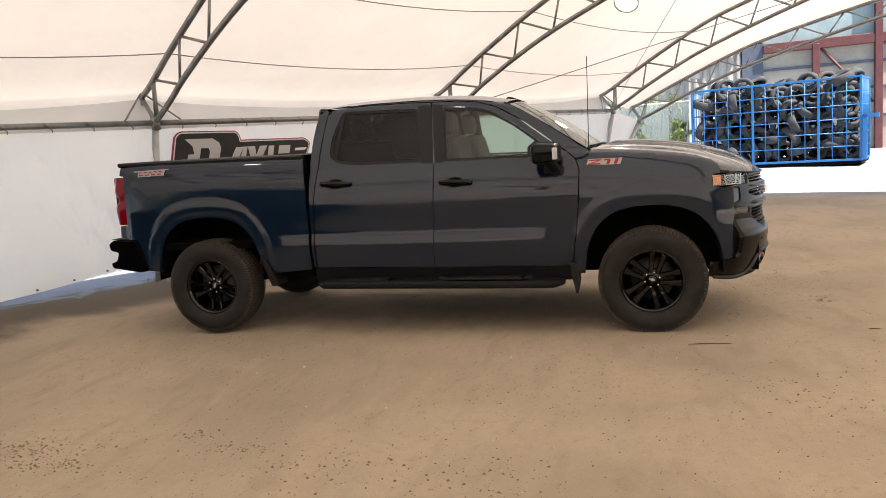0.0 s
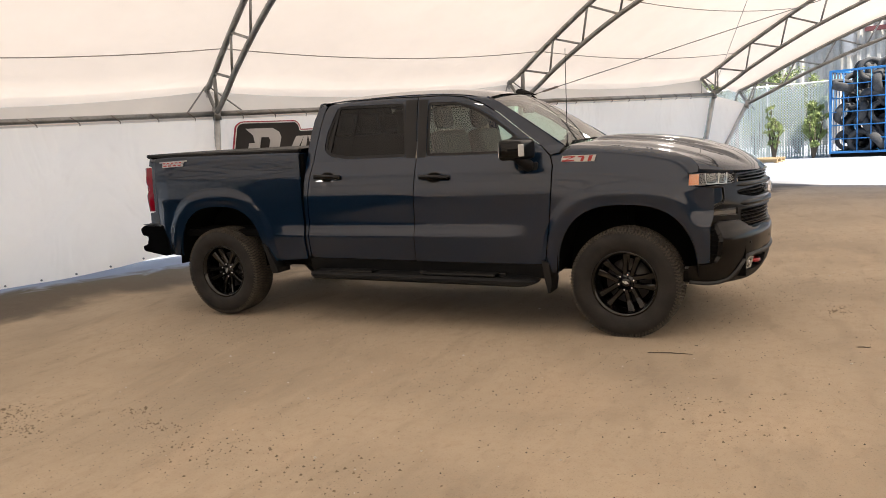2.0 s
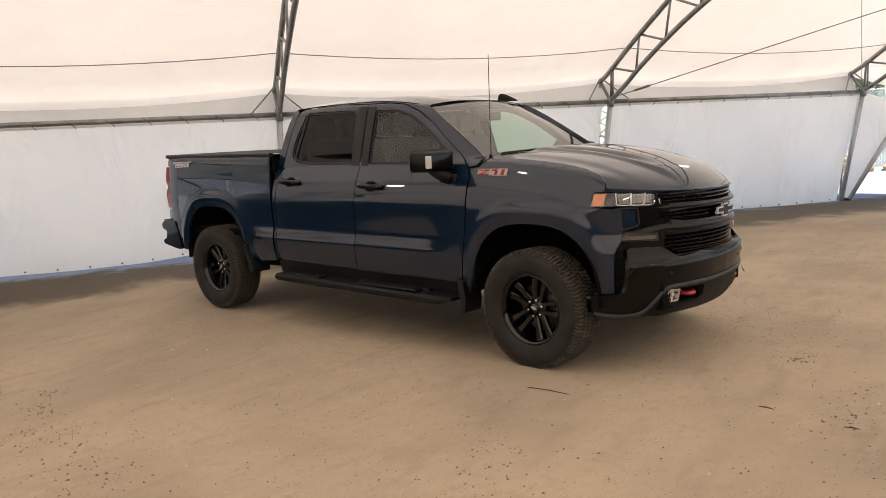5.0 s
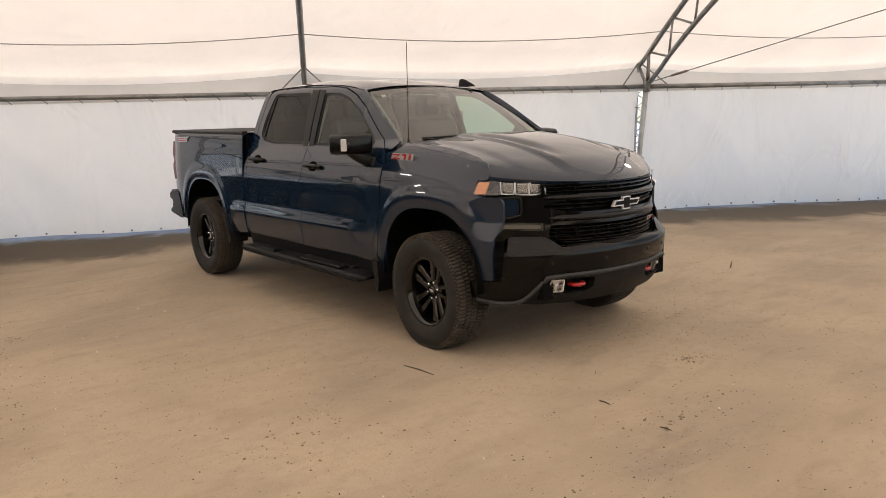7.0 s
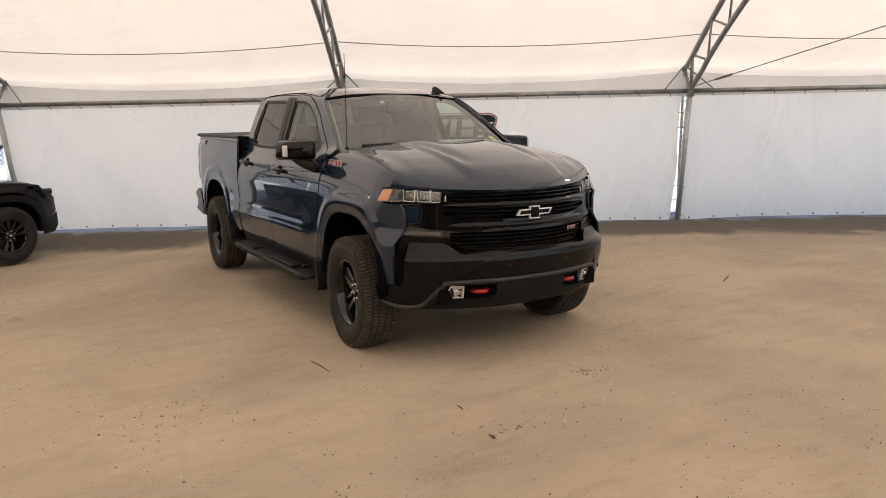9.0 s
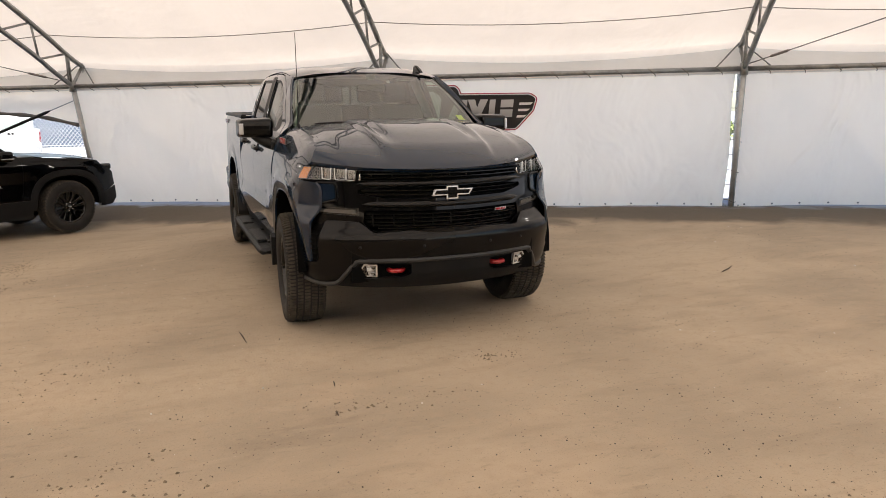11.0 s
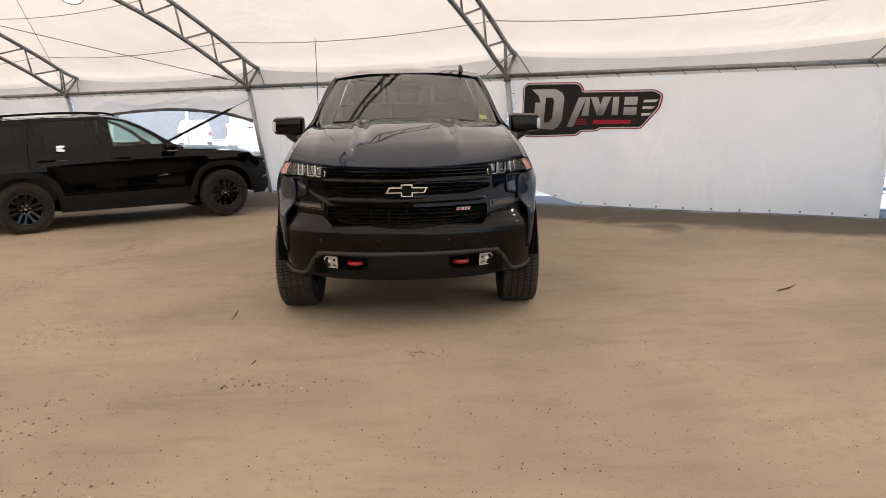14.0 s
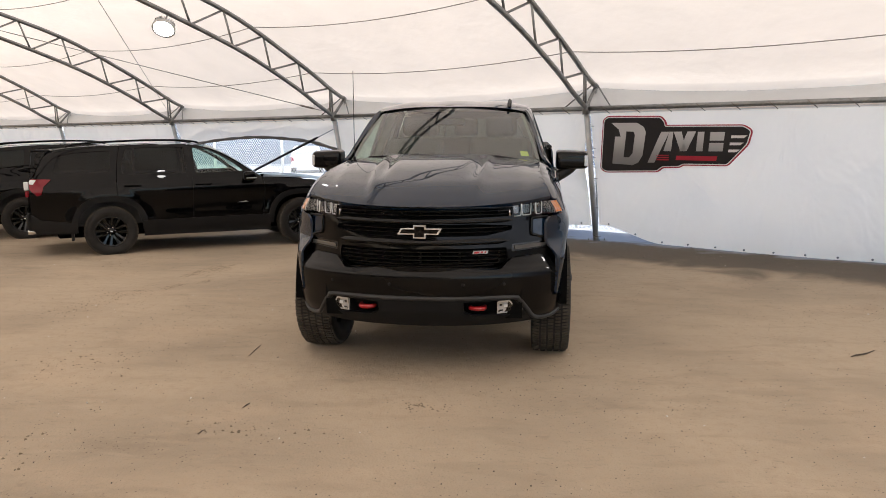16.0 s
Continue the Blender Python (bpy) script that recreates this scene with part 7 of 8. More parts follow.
        part("headlight", bm_box(0.46, 0.74, sg * 0.60, sg * 0.80, 0.84, 0.93, 0.03, 3), DRL_GREY, root, "dark headlight")
        for d, x0, z0 in ((fd, -1.50, 1.03), (rd, -2.52, 1.045)):
            y = suv_y(x0, z0)
            line = smooth_line([(x0 - 0.11, sg * y, z0), (x0 - 0.09, sg * (y + 0.030), z0 + 0.003), (x0 + 0.09, sg * (y + 0.030), z0), (x0 + 0.11, sg * y, z0 - 0.003)], 4)
            part("door_handle", Geo().tube(line, 0.014, 8).mesh(BLACK_PAINT, True), BLACK_PAINT, d[0 if sg < 0 else 1])
        mr = part("door_mirror", bm_box(-0.90, -0.72, sg * 0.92, sg * 1.10, 1.06, 1.20, 0.035, 3), BLACK_PAINT, fd[0 if sg < 0 else 1], smooth=True)
        part("mirror_strip", bm_box(-0.88, -0.72, sg * 1.095, sg * 1.104, 1.095, 1.108, 0.003, 1), SILVER, mr)
        part("mirror_arm", bm_box(-0.80, -0.74, sg * 0.86, sg * 0.95, 1.06, 1.10, 0.01, 1), TRIM, fd[0 if sg < 0 else 1])
        by = sg * (suv_y(-0.85, 0.73) + 0.003)
        swoosh = [(-1.01, 0.715), (-0.95, 0.732), (-0.90, 0.733), (-0.885, 0.745), (-0.865, 0.745), (-0.87, 0.728), (-0.83, 0.718), (-0.90, 0.724), (-0.95, 0.722)]
        part("badge_shape", Geo().prism(swoosh, -0.004 * (1 if sg < 0 else -1), Matrix.Translation((0, by, 0))).bm(), SILVER, fd[0 if sg < 0 else 1])
        part("mud_flap", bm_box(-3.40, -3.36, sg * 0.72, sg * 0.92, 0.26, 0.46, 0.008, 1), TRIM, root)
    for ob in root.children_recursive:
        if ob.data and ob.name.split(".")[0] not in ("roof_rail", "door_mirror"):
            for v in ob.data.vertices:
                if v.co.z > 1.10:
                    v.co.z = 1.10 + (v.co.z - 1.10) * 1.02
        elif ob.data and ob.name.startswith("roof_rail"):
            for v in ob.data.vertices:
                v.co.z -= 0.006
    wh = build_wheel(0.375, 0.245, 0.222, 6, 6, 48)
    wh.parent = root
    for x, y, a in ((-SWB, -0.835, 20), (0, 0.835, 5), (-SWB, 0.835, 33)):
        copy_thing(wh, pose(x, y, 0.372, 0, a, 180 if y > 0 else 0))
    wh.matrix_basis = pose(0, -0.835, 0.372, 0, 12, 3)
    return root


def grow2(loop):
    return shrink(loop, -0.012)


suv = build_suv()
suv.matrix_basis = pose(-6.84, 3.62, -0.065, 0, -1.0, 119.7)
copy_thing(suv, pose(-8.50, 1.12, -0.075, 0, -0.8, 119.7))

# ---- the printed sign on the wall cloth ----
SIGN_BLACK = material("sign_black", (0.022, 0.021, 0.023), 0.45, vary=0.3, scale=6)
SIGN_RED = material("sign_red", (0.36, 0.02, 0.04), 0.5)
SIGN_WHITE = material("sign_white", (0.72, 0.70, 0.70), 0.5)


def silver_print():
    m = material("sign_silver", (0.45, 0.45, 0.46), 0.45)
    nt = m.node_tree
    tc, sep, wave, mix = (nt.nodes.new("ShaderNode" + k) for k in ("TexCoord", "SeparateXYZ", "MapRange", "Mix"))
    mix.data_type = "RGBA"
    wave.interpolation_type = "SMOOTHSTEP"
    wave.inputs["From Min"].default_value, wave.inputs["From Max"].default_value = 1.30, 1.72
    mix.inputs["A"].default_value, mix.inputs["B"].default_value = (0.22, 0.22, 0.225, 1), (0.50, 0.50, 0.51, 1)
    nt.links.new(tc.outputs["Object"], sep.inputs["Vector"])
    nt.links.new(sep.outputs["Z"], wave.inputs["Value"])
    nt.links.new(wave.outputs["Result"], mix.inputs["Factor"])
    nt.links.new(mix.outputs["Result"], nt.nodes["Principled BSDF"].inputs["Base Color"])
    return m


SIGN_SILVER = silver_print()
sign = tagged(new("wall_sign"), "printed black, silver and red dealership sign on white cloth", "sign")
sign.matrix_basis = TENT_POSE
SIGN = rounded([(0.07, 1.15), (0.16, 1.82), (0.22, 1.86), (1.00, 1.845), (1.05, 1.79), (1.06, 1.725), (2.12, 1.715), (2.21, 1.66), (2.16, 1.50), (1.90, 1.235), (1.30, 1.235), (1.24, 1.20), (1.00, 1.195), (0.92, 1.135), (0.14, 1.115)], 0.03)


def on_wall(a, z, off):
    z = z * 0.985
    return tl(a + 0.115, leg_d(z) + 0.035 + off, z)


def sign_piece(name, loop, mat, off, depth=0.002):
    vs, fs = sheet(loop, lambda a, z: on_wall(a, z, off), inward=(0, 1, 0), step=0.12, depth=depth)
    return part(name, mesh_of(vs, fs, mat, False), mat, sign)


def grow(loop, d):
    return shrink(loop, -d)


sign_piece("red_outline", grow(SIGN, 0.028), SIGN_RED, 0.0, 0.03)
sign_piece("white_outline", grow(SIGN, 0.014), SIGN_WHITE, 0.003)
sign_piece("black_panel", SIGN, SIGN_BLACK, 0.006)
# emblem and word as plain slanted shapes
sign_piece("emblem_slab", [(0.245, 1.22), (0.315, 1.60), (0.40, 1.60), (0.375, 1.70), (0.27, 1.79), (0.66, 1.785), (0.755, 1.73), (0.785, 1.66), (0.72, 1.34), (0.65, 1.24), (0.56, 1.20)], SIGN_SILVER, 0.010)
sign_piece("emblem_slot", [(0.43, 1.31), (0.495, 1.67), (0.60, 1.665), (0.62, 1.62), (0.57, 1.37), (0.515, 1.31)], SIGN_BLACK, 0.014)
# the word stands as plain slanted blocks of its letters' sizes
for loop in ([(0.79, 1.24), (0.89, 1.24), (1.13, 1.66), (1.01, 1.66)], [(1.03, 1.40), (1.14, 1.40), (1.185, 1.66), (1.13, 1.66)], [(1.26, 1.40), (1.36, 1.40), (1.50, 1.66), (1.38, 1.66)], [(1.19, 1.66), (1.30, 1.66), (1.36, 1.40), (1.27, 1.40)],
             [(1.49, 1.40), (1.58, 1.40), (1.615, 1.655), (1.525, 1.655)], [(1.66, 1.40), (1.85, 1.40), (1.866, 1.51), (1.676, 1.51)], [(1.68, 1.54), (1.87, 1.54), (1.885, 1.65), (1.695, 1.65)]):
    sign_piece("word_block", loop, SIGN_SILVER, 0.010)
for k in range(3):
    z = 1.39 + 0.09 * k
    sign_piece("speed_bar", [(1.92 + 0.02 * k, z), (2.03 + 0.05 * k, z), (2.075 + 0.05 * k, z + 0.035), (1.93 + 0.02 * k, z + 0.035)], SIGN_WHITE, 0.010)
sign_piece("red_name_bar", [(1.20, 1.28), (1.76, 1.275), (1.78, 1.335), (1.22, 1.34)], SIGN_RED, 0.010)
for z in (1.275, 1.305, 1.335):
    sign_piece("red_stripe", [(0.92, z), (1.10, z), (1.11, z + 0.014), (0.93, z + 0.014)], SIGN_RED, 0.010)

# ---- the yard outside ----
CAGE_BLUE = material("blue_steel_paint", (0.012, 0.17, 0.46), 0.45, 0.0, vary=0.4, scale=4, tint=(0.02, 0.12, 0.30))
OLD_TYRE = material("weathered_tyre", (0.020, 0.021, 0.023), 0.8, vary=0.6, scale=3, tint=(0.070, 0.070, 0.070), bump=0.3, bump_scale=90)
c0, c1 = Vector((2.64, 28.50, 0)), Vector((7.50, 26.55, 0))
cd = (c1 - c0).normalized()
CAGE_POSE = Matrix.Translation((c0.x, c0.y, ground_z(c0.x, c0.y))) @ Matrix.Rotation(math.atan2(cd.y, cd.x), 4, "Z")
CL, CW, CH = (c1 - c0).length, 2.2, 2.75
cage = tagged(new("tyre_cage"), "blue welded mesh cage full of old tyres on the yard", "cage")
cage.matrix_basis = CAGE_POSE
for x in (0, CL * 5 / 13, CL * 10 / 13, CL):
    for y in (0, CW):
        part("post", bm_box(x - 0.035, x + 0.035, y - 0.035, y + 0.035, 0.12, CH, 0.006, 1), CAGE_BLUE, cage)
for y in (0, CW):
    for z in (0.16, CH):
        part("rail", bm_box(-0.03, CL + 0.03, y - 0.03, y + 0.03, z - 0.035, z + 0.035, 0.006, 1), CAGE_BLUE, cage)
for x in (0, CL):
    for z in (0.16, CH):
        part("rail", bm_box(x - 0.03, x + 0.03, 0, CW, z - 0.03, z + 0.03, 0.006, 1), CAGE_BLUE, cage)
nx, nz = 13, 6
for k in range(1, nx):
    x = CL * k / nx
    for y in (-0.01, CW + 0.01):
        part("mesh_bar", Geo().tube([(x, y, 0.16), (x, y, CH)], 0.017, 6).mesh(CAGE_BLUE, True), CAGE_BLUE, cage)
for k in range(1, nz):
    z = 0.16 + (CH - 0.16) * k / nz
    for y in (-0.015, CW + 0.015):
        part("mesh_bar", Geo().tube([(0, y, z), (CL, y, z)], 0.017, 6).mesh(CAGE_BLUE, True), CAGE_BLUE, cage)
    for x in (-0.01, CL + 0.01):
        part("mesh_bar", Geo().tube([(x, 0, z), (x, CW, z)], 0.017, 6).mesh(CAGE_BLUE, True), CAGE_BLUE, cage)
for k in range(1, 8):
    for x in (-0.015, CL + 0.015):
        part("mesh_bar", Geo().tube([(x, CW * k / 8, 0.16), (x, CW * k / 8, CH)], 0.017, 6).mesh(CAGE_BLUE, True), CAGE_BLUE, cage)
part("floor_plate", bm_box(0, CL, 0, CW, 0.02, 0.13, 0.01, 1), UNDER, cage, "dark steel floor")
part("lift_frame", Geo().box(CL + 0.05, CL + 0.17, -0.08, 0.08, 0.15, 1.55).box(CL + 0.05, CL + 0.50, -0.08, 0.08, 1.45, 1.58).mesh(CAGE_BLUE), CAGE_BLUE, cage)


def old_tyre(r, w):
    h = w / 2
    q = r * 0.62
    prof = [(q, -h * 0.6), (q + 0.02, -h * 0.9), ((q + r) / 2, -h * 1.05), (r - 0.03, -h * 0.95), (r, -h * 0.7), (r + 0.004, 0), (r, h * 0.7), (r - 0.03, h * 0.95), ((q + r) / 2, h * 1.05), (q + 0.02, h * 0.9), (q, h * 0.6), (q + 0.05, h * 0.55), (r - 0.03, h * 0.5), (r - 0.03, -h * 0.5), (q + 0.05, -h * 0.55), (q, -h * 0.6)]
    return part("old_tyre", mesh_of(*lathe(prof, 30), OLD_TYRE), OLD_TYRE)


rng = random.Random(5)
protos = [old_tyre(0.37, 0.25), old_tyre(0.40, 0.27), old_tyre(0.34, 0.23)]
used = set()
for row in range(6):
    for lay in range(3):
        n = 10
        for k in range(n):
            x = 0.36 + (CL - 0.72) * (k + 0.5 * (row % 2) * (k < n - 1)) / (n - 1) + rng.uniform(-0.06, 0.06)
            y = 0.34 + lay * 0.70 + rng.uniform(-0.05, 0.05)
            z = 0.52 + row * 0.44 + rng.uniform(-0.04, 0.04)
            if row == 5 and (lay == 2 or rng.random() < 0.25):
                continue
            i = rng.randrange(3)
            flat = rng.random()
            m = CAGE_POSE @ pose(x, y, z, rng.uniform(-18, 18) + (70 if flat < 0.35 else 0), rng.uniform(0, 360), rng.uniform(-40, 40))
            if i not in used:
                used.add(i)
                ob = protos[i]
                ob.matrix_basis = m
            else:
                ob = copy_thing(protos[i], m)
            tagged(ob, "worn black rubber tyre piled in the blue cage", "tyre", "old tyres")

# workshop behind
CORR = material("grey_cladding", (0.46, 0.44, 0.41), 0.5, 0.2, vary=0.35, scale=0.8)
BEIGE = material("beige_panel", (0.45, 0.40, 0.34), 0.6, vary=0.3, scale=1.2)
RUST_RED = material("red_oxide_steel", (0.13, 0.035, 0.038), 0.6, vary=0.4, scale=2)
SLATE = material("blue_grey_sheet", (0.09, 0.11, 0.16), 0.5, vary=0.3, scale=1)
TEAL = material("pale_teal_sheet", (0.30, 0.39, 0.41), 0.5, vary=0.3, scale=1)
house = tagged(new("workshop_building"), "grey corrugated workshop with red steel frame beyond the yard", "building")
house.matrix_basis = Matrix.Translation((2.6, 41.0, 0)) @ Matrix.Rotation(radians(-8), 4, "Z")


def corrugated(x0, x1, z0, z1, y, pitch=0.25, depth=0.05):
    vs, fs, x, k = [], [], x0, 0
    while x < x1 + 1e-6:
        yy = y - (depth if k % 4 in (1, 2) else 0)
        vs += [(x, yy, z0), (x, yy, z1)]
        x += pitch / 4 if k % 2 == 0 else pitch / 4
        k += 1
    fs = [(2 * i, 2 * i + 2, 2 * i + 3, 2 * i + 1) for i in range(len(vs) // 2 - 1)]
    return mesh_of(vs, fs, None, False)


w = part("wall", corrugated(-14, 3.55, 0, 7.2, 0.0, 0.4, 0.07), CORR, house, "grey corrugated cladding")
part("end_wall", bm_box(3.55, 4.5, -0.1, 0.3, 0, 7.4), SLATE, house, "dark blue-grey sheet wall")
part("side_wall", bm_box(4.5, 22, 0.0, 0.3, 0, 5.1), BEIGE, house, "beige panel wall")
part("upper_wall", bm_box(4.5, 22, 0.05, 0.3, 5.1, 9.5), TEAL, house, "pale teal upper sheeting")
for x in (6.8, 9.4, 12.4, 15.4, 19.2):
    part("column", bm_box(x - 0.16, x + 0.16, -0.35, 0.0, 0, 9.0 if x == 9.4 else 5.1, 0.02, 1), RUST_RED, house, "red steel column")
for z in (5.1, 8.9):
    part("beam", bm_box(4.5, 22, -0.32, -0.02, z - 0.22, z + 0.22, 0.02, 1), RUST_RED, house, "red steel beam")
for z in (1.6, 2.9, 4.1):
    part("girt", bm_box(4.5, 22, -0.12, -0.005, z - 0.06, z + 0.06, 0.01, 1), SLATE, house)
part("diagonal", Geo().tube([(7.0, -0.2, 4.9), (9.2, -0.2, 2.2)], 0.06, 8).mesh(RUST_RED, True), RUST_RED, house)
part("roof", bm_box(-14.3, 22.3, -0.6, 9, 9.5, 9.8), CORR, house)
part("flue", Geo().tube([(1.4, -0.5, 4.0), (1.4, -0.5, 8.5)], 0.30, 16).mesh(SILVER, True), SILVER, house, "pale metal flue")
part("red_trim", bm_box(2.0, 3.4, -0.3, -0.1, 5.0, 5.2), RUST_RED, house)
part("back_body", bm_box(-14, 22, 0.35, 9, 0, 9.4), CORR, house)

# fences
FENCE_STEEL = material("fence_wire", (0.78, 0.80, 0.80), 0.5, 0.5, vary=0.3, scale=3)
SLAT_GREEN = material("pale_green_fence_slat", (0.36, 0.47, 0.45), 0.6, vary=0.3, scale=2)


def fence(a, b, height, pitch, wire, slats, label, posts=2.6):
    a, b = Vector(a), Vector(b)
    L = (b - a).length
    root = tagged(new("chain_link_fence"), label, "fence")
    d = b - a
    root.matrix_basis = Matrix.Translation((a.x, a.y, ground_z(a.x, a.y))) @ Matrix.Rotation(math.atan2(d.y, d.x), 4, "Z")
    k = 0
    while k * posts <= L + 0.1:
        part("post", Geo().tube([(k * posts, 0.05, 0), (k * posts, 0.05, height + 0.08)], 0.035, 8).mesh(FENCE_STEEL, True), FENCE_STEEL, root)
        k += 1
    for z in (height, 0.06):
        part("rail", Geo().tube([(0, 0.05, z), (L, 0.05, z)], 0.02, 8).mesh(FENCE_STEEL, True), FENCE_STEEL, root)
    g = Geo()
    n = int((L + height) / pitch)
    for i in range(n):
        s = i * pitch
        for sgn in (1, -1):
            p0, p1 = Vector((s - height, 0, 0)), Vector((s, 0, height))
            if sgn < 0:
                p0, p1 = Vector((s, 0, 0)), Vector((s - height, 0, height))
            t0, t1 = 0.0, 1.0
            dx = p1.x - p0.x
            for lim in (0.0, L):
                t = (lim - p0.x) / dx
                if (lim == 0.0) == (dx > 0):
                    t0 = max(t0, t)
                else:
                    t1 = min(t1, t)
            if t1 > t0:
                g.tube([p0.lerp(p1, t0), p0.lerp(p1, t1)], wire, 4)
    w = part("wire_mesh", g.mesh(FENCE_STEEL), FENCE_STEEL, root, "diamond wire mesh")
    tagged(w, kind="stuff")
    if slats:
        k = 0
        g = Geo()
        while k * 0.09 < L:
            if rng.random() < slats:
                h = height * rng.uniform(0.93, 0.99)
                g.box(k * 0.09, k * 0.09 + 0.06, 0.012, 0.018, 0.05, h)
            k += 1
        if g.v:
            tagged(part("privacy_slats", g.mesh(SLAT_GREEN), SLAT_GREEN, root, "pale green privacy slats"), kind="stuff")
    return root


fence((-9.5, 31.5), (2.6, 29.2), 2.55, 0.09, 0.006, 0.85, "chain-link fence with pale green slats behind the yard")
fa, fb = tent(-8.85 - 2.6 * 6, -1.75, 0), tent(-8.85 + 2.6 * 5, -1.75, 0)
fence((fa.x, fa.y), (fb.x, fb.y), 2.4, 0.085, 0.0045, 0.0, "tall chain-link fence beyond the tent opening")

# shrubs and trees by the fence: leaves on branching stems
LEAF = material("green_leaf", (0.11, 0.17, 0.055), 0.6, vary=0.5, scale=2.0, tint=(0.27, 0.31, 0.11))
BARK = material("bark", (0.10, 0.08, 0.06), 0.9, vary=0.4, scale=12)


def bush(x, y, h, spread, leaves, name, label, category, seed):
    r = random.Random(seed)
    root = tagged(new(name), label, category, "yard greenery")
    root.matrix_basis = pose(x, y, ground_z(x, y))
    tips = []
    trunk = Geo()
    for k in range(7):
        w = r.uniform(0, 6.28)
        top = Vector((math.cos(w) * spread * r.uniform(0.1, 0.8), math.sin(w) * spread * r.uniform(0.1, 0.8), h * r.uniform(0.55, 0.98)))
        mid = top * 0.5 + Vector((r.uniform(-0.15, 0.15), r.uniform(-0.15, 0.15), 0.1))
        trunk.tube([Vector((0, 0, 0)), mid, top], [0.025 * h, 0.014 * h, 0.004 * h], 6)
        for j in range(9):
            t = r.uniform(0.25, 1.0)
            base = (Vector((0, 0, 0)).lerp(mid, t * 2) if t < 0.5 else mid.lerp(top, t * 2 - 1))
            tip = base + Vector((r.uniform(-1, 1), r.uniform(-1, 1), r.uniform(-0.2, 0.8))) * spread * 0.42
            trunk.tube([base, tip], [0.006 * h, 0.002 * h], 4)
            tips += [(base, tip)]
    part("trunk", trunk.mesh(BARK, True), BARK, root)
    vs, fs = [], []
    for k in range(leaves):
        a, b = tips[r.randrange(len(tips))]
        p = a.lerp(b, r.uniform(0.2, 1.1)) + Vector((r.gauss(0, 1), r.gauss(0, 1), r.gauss(0, 1))) * spread * 0.07
        if p.z < 0.05:
            continue
        L, W = r.uniform(0.03, 0.075), r.uniform(0.014, 0.032)
        m = Euler((r.uniform(0, 6.28), r.uniform(0, 6.28), r.uniform(0, 6.28))).to_matrix()
        o = len(vs)
        vs += [p + m @ Vector(q) for q in ((-L, 0, 0), (0, W, 0.01), (L, 0, 0), (0, -W, 0.01))]
        fs.append((o, o + 1, o + 2, o + 3))
    tagged(part("crown", mesh_of(vs, fs, LEAF, False), LEAF, root, "many small green leaves"), kind="stuff")


bush(2.15, 28.75, 2.0, 0.50, 4200, "shrub", "leafy green shrub growing by the fence", "shrub", 3)
bush(0.95, 28.9, 1.9, 0.32, 1500, "shrub", "thin green creeper climbing by the fence", "shrub", 4)
sp = tent(5.47, -4.2, 0)
bush(sp.x, sp.y, 1.55, 0.55, 2600, "shrub", "sunlit green shrub beyond the fence", "shrub", 6)
for i, (x, y, h, sp) in enumerate(((-3.0, 34.5, 5.2, 2.2), (0.2, 33.5, 3.6, 1.6), (-7.5, 35.0, 5.2, 2.2), (-5.2, 33.6, 4.4, 2.0), (-1.5, 33.2, 4.0, 1.8), (1.7, 32.6, 3.2, 1.3))):
    bush(x, y, h, sp, 9000, "tree", "broadleaf tree in sunlight behind the fence", "tree", 20 + i)

# pallets leaning by the fence
PINE = material("pale_pine", (0.42, 0.30, 0.16), 0.75, vary=0.4, scale=5)


def pallet():
    root = tagged(new("pallet"), "weathered pine pallet on the yard", "pallet", "stacked pallets")
    for k in range(6):
        y = -0.5 + k * 0.2
        part("board", bm_box(-0.6, 0.6, y - 0.05, y + 0.05, 0.12, 0.142), PINE, root)
    for y in (-0.45, 0, 0.45):
        part("bearer", bm_box(-0.6, 0.6, y - 0.04, y + 0.04, 0.03, 0.12), PINE, root)
    for x in (-0.55, 0, 0.55):
        part("base_board", bm_box(x - 0.05, x + 0.05, -0.5, 0.5, 0.008, 0.03), PINE, root)
    return root


pl = pallet()
pz = lambda x, y: ground_z(x, y)
pl.matrix_basis = pose(-0.9, 28.0, pz(-0.9, 28.0), 0, 0, 10)
copy_thing(pl, pose(0.6, 27.4, pz(0.6, 27.4), 0, 0, -14))
copy_thing(pl, pose(-2.3, 27.2, pz(-2.3, 27.2), 0, 0, 25))
copy_thing(pl, pose(-2.3, 27.2, pz(-2.3, 27.2) + 0.142, 0, 0, 22))
copy_thing(pl, pose(-2.28, 27.2, pz(-2.3, 27.2) + 0.284, 0, 0, 28))

# white pickup parked beyond the opening
WHITE_PAINT = material("white_car_paint", (0.78, 0.78, 0.78), 0.3, coat=0.8, vary=0.06, scale=2)
wp = tagged(new("white_pickup"), "white pickup parked outside seen from behind", "pickup truck")
part("tailgate", bm_box(-0.04, 0.04, -0.78, 0.78, 0.80, 1.36, 0.02, 2), WHITE_PAINT, wp)
part("tailgate_handle", bm_box(-0.055, -0.03, -0.12, 0.12, 1.20, 1.27, 0.01, 1), TRIM, wp)
part("rear_bumper", bm_box(-0.22, 0.02, -0.95, 0.95, 0.52, 0.78, 0.03, 2), SILVER, wp)
part("cab", bm_box(1.75, 3.6, -0.90, 0.90, 0.60, 1.92, 0.14, 4), WHITE_PAINT, wp, smooth=True)
part("rear_window", bm_box(1.735, 1.76, -0.66, 0.66, 1.40, 1.78, 0.01, 1), GLASS_CLEAR, wp)
part("hood", bm_box(3.4, 5.2, -0.92, 0.92, 0.60, 1.28, 0.10, 3), WHITE_PAINT, wp, smooth=True)
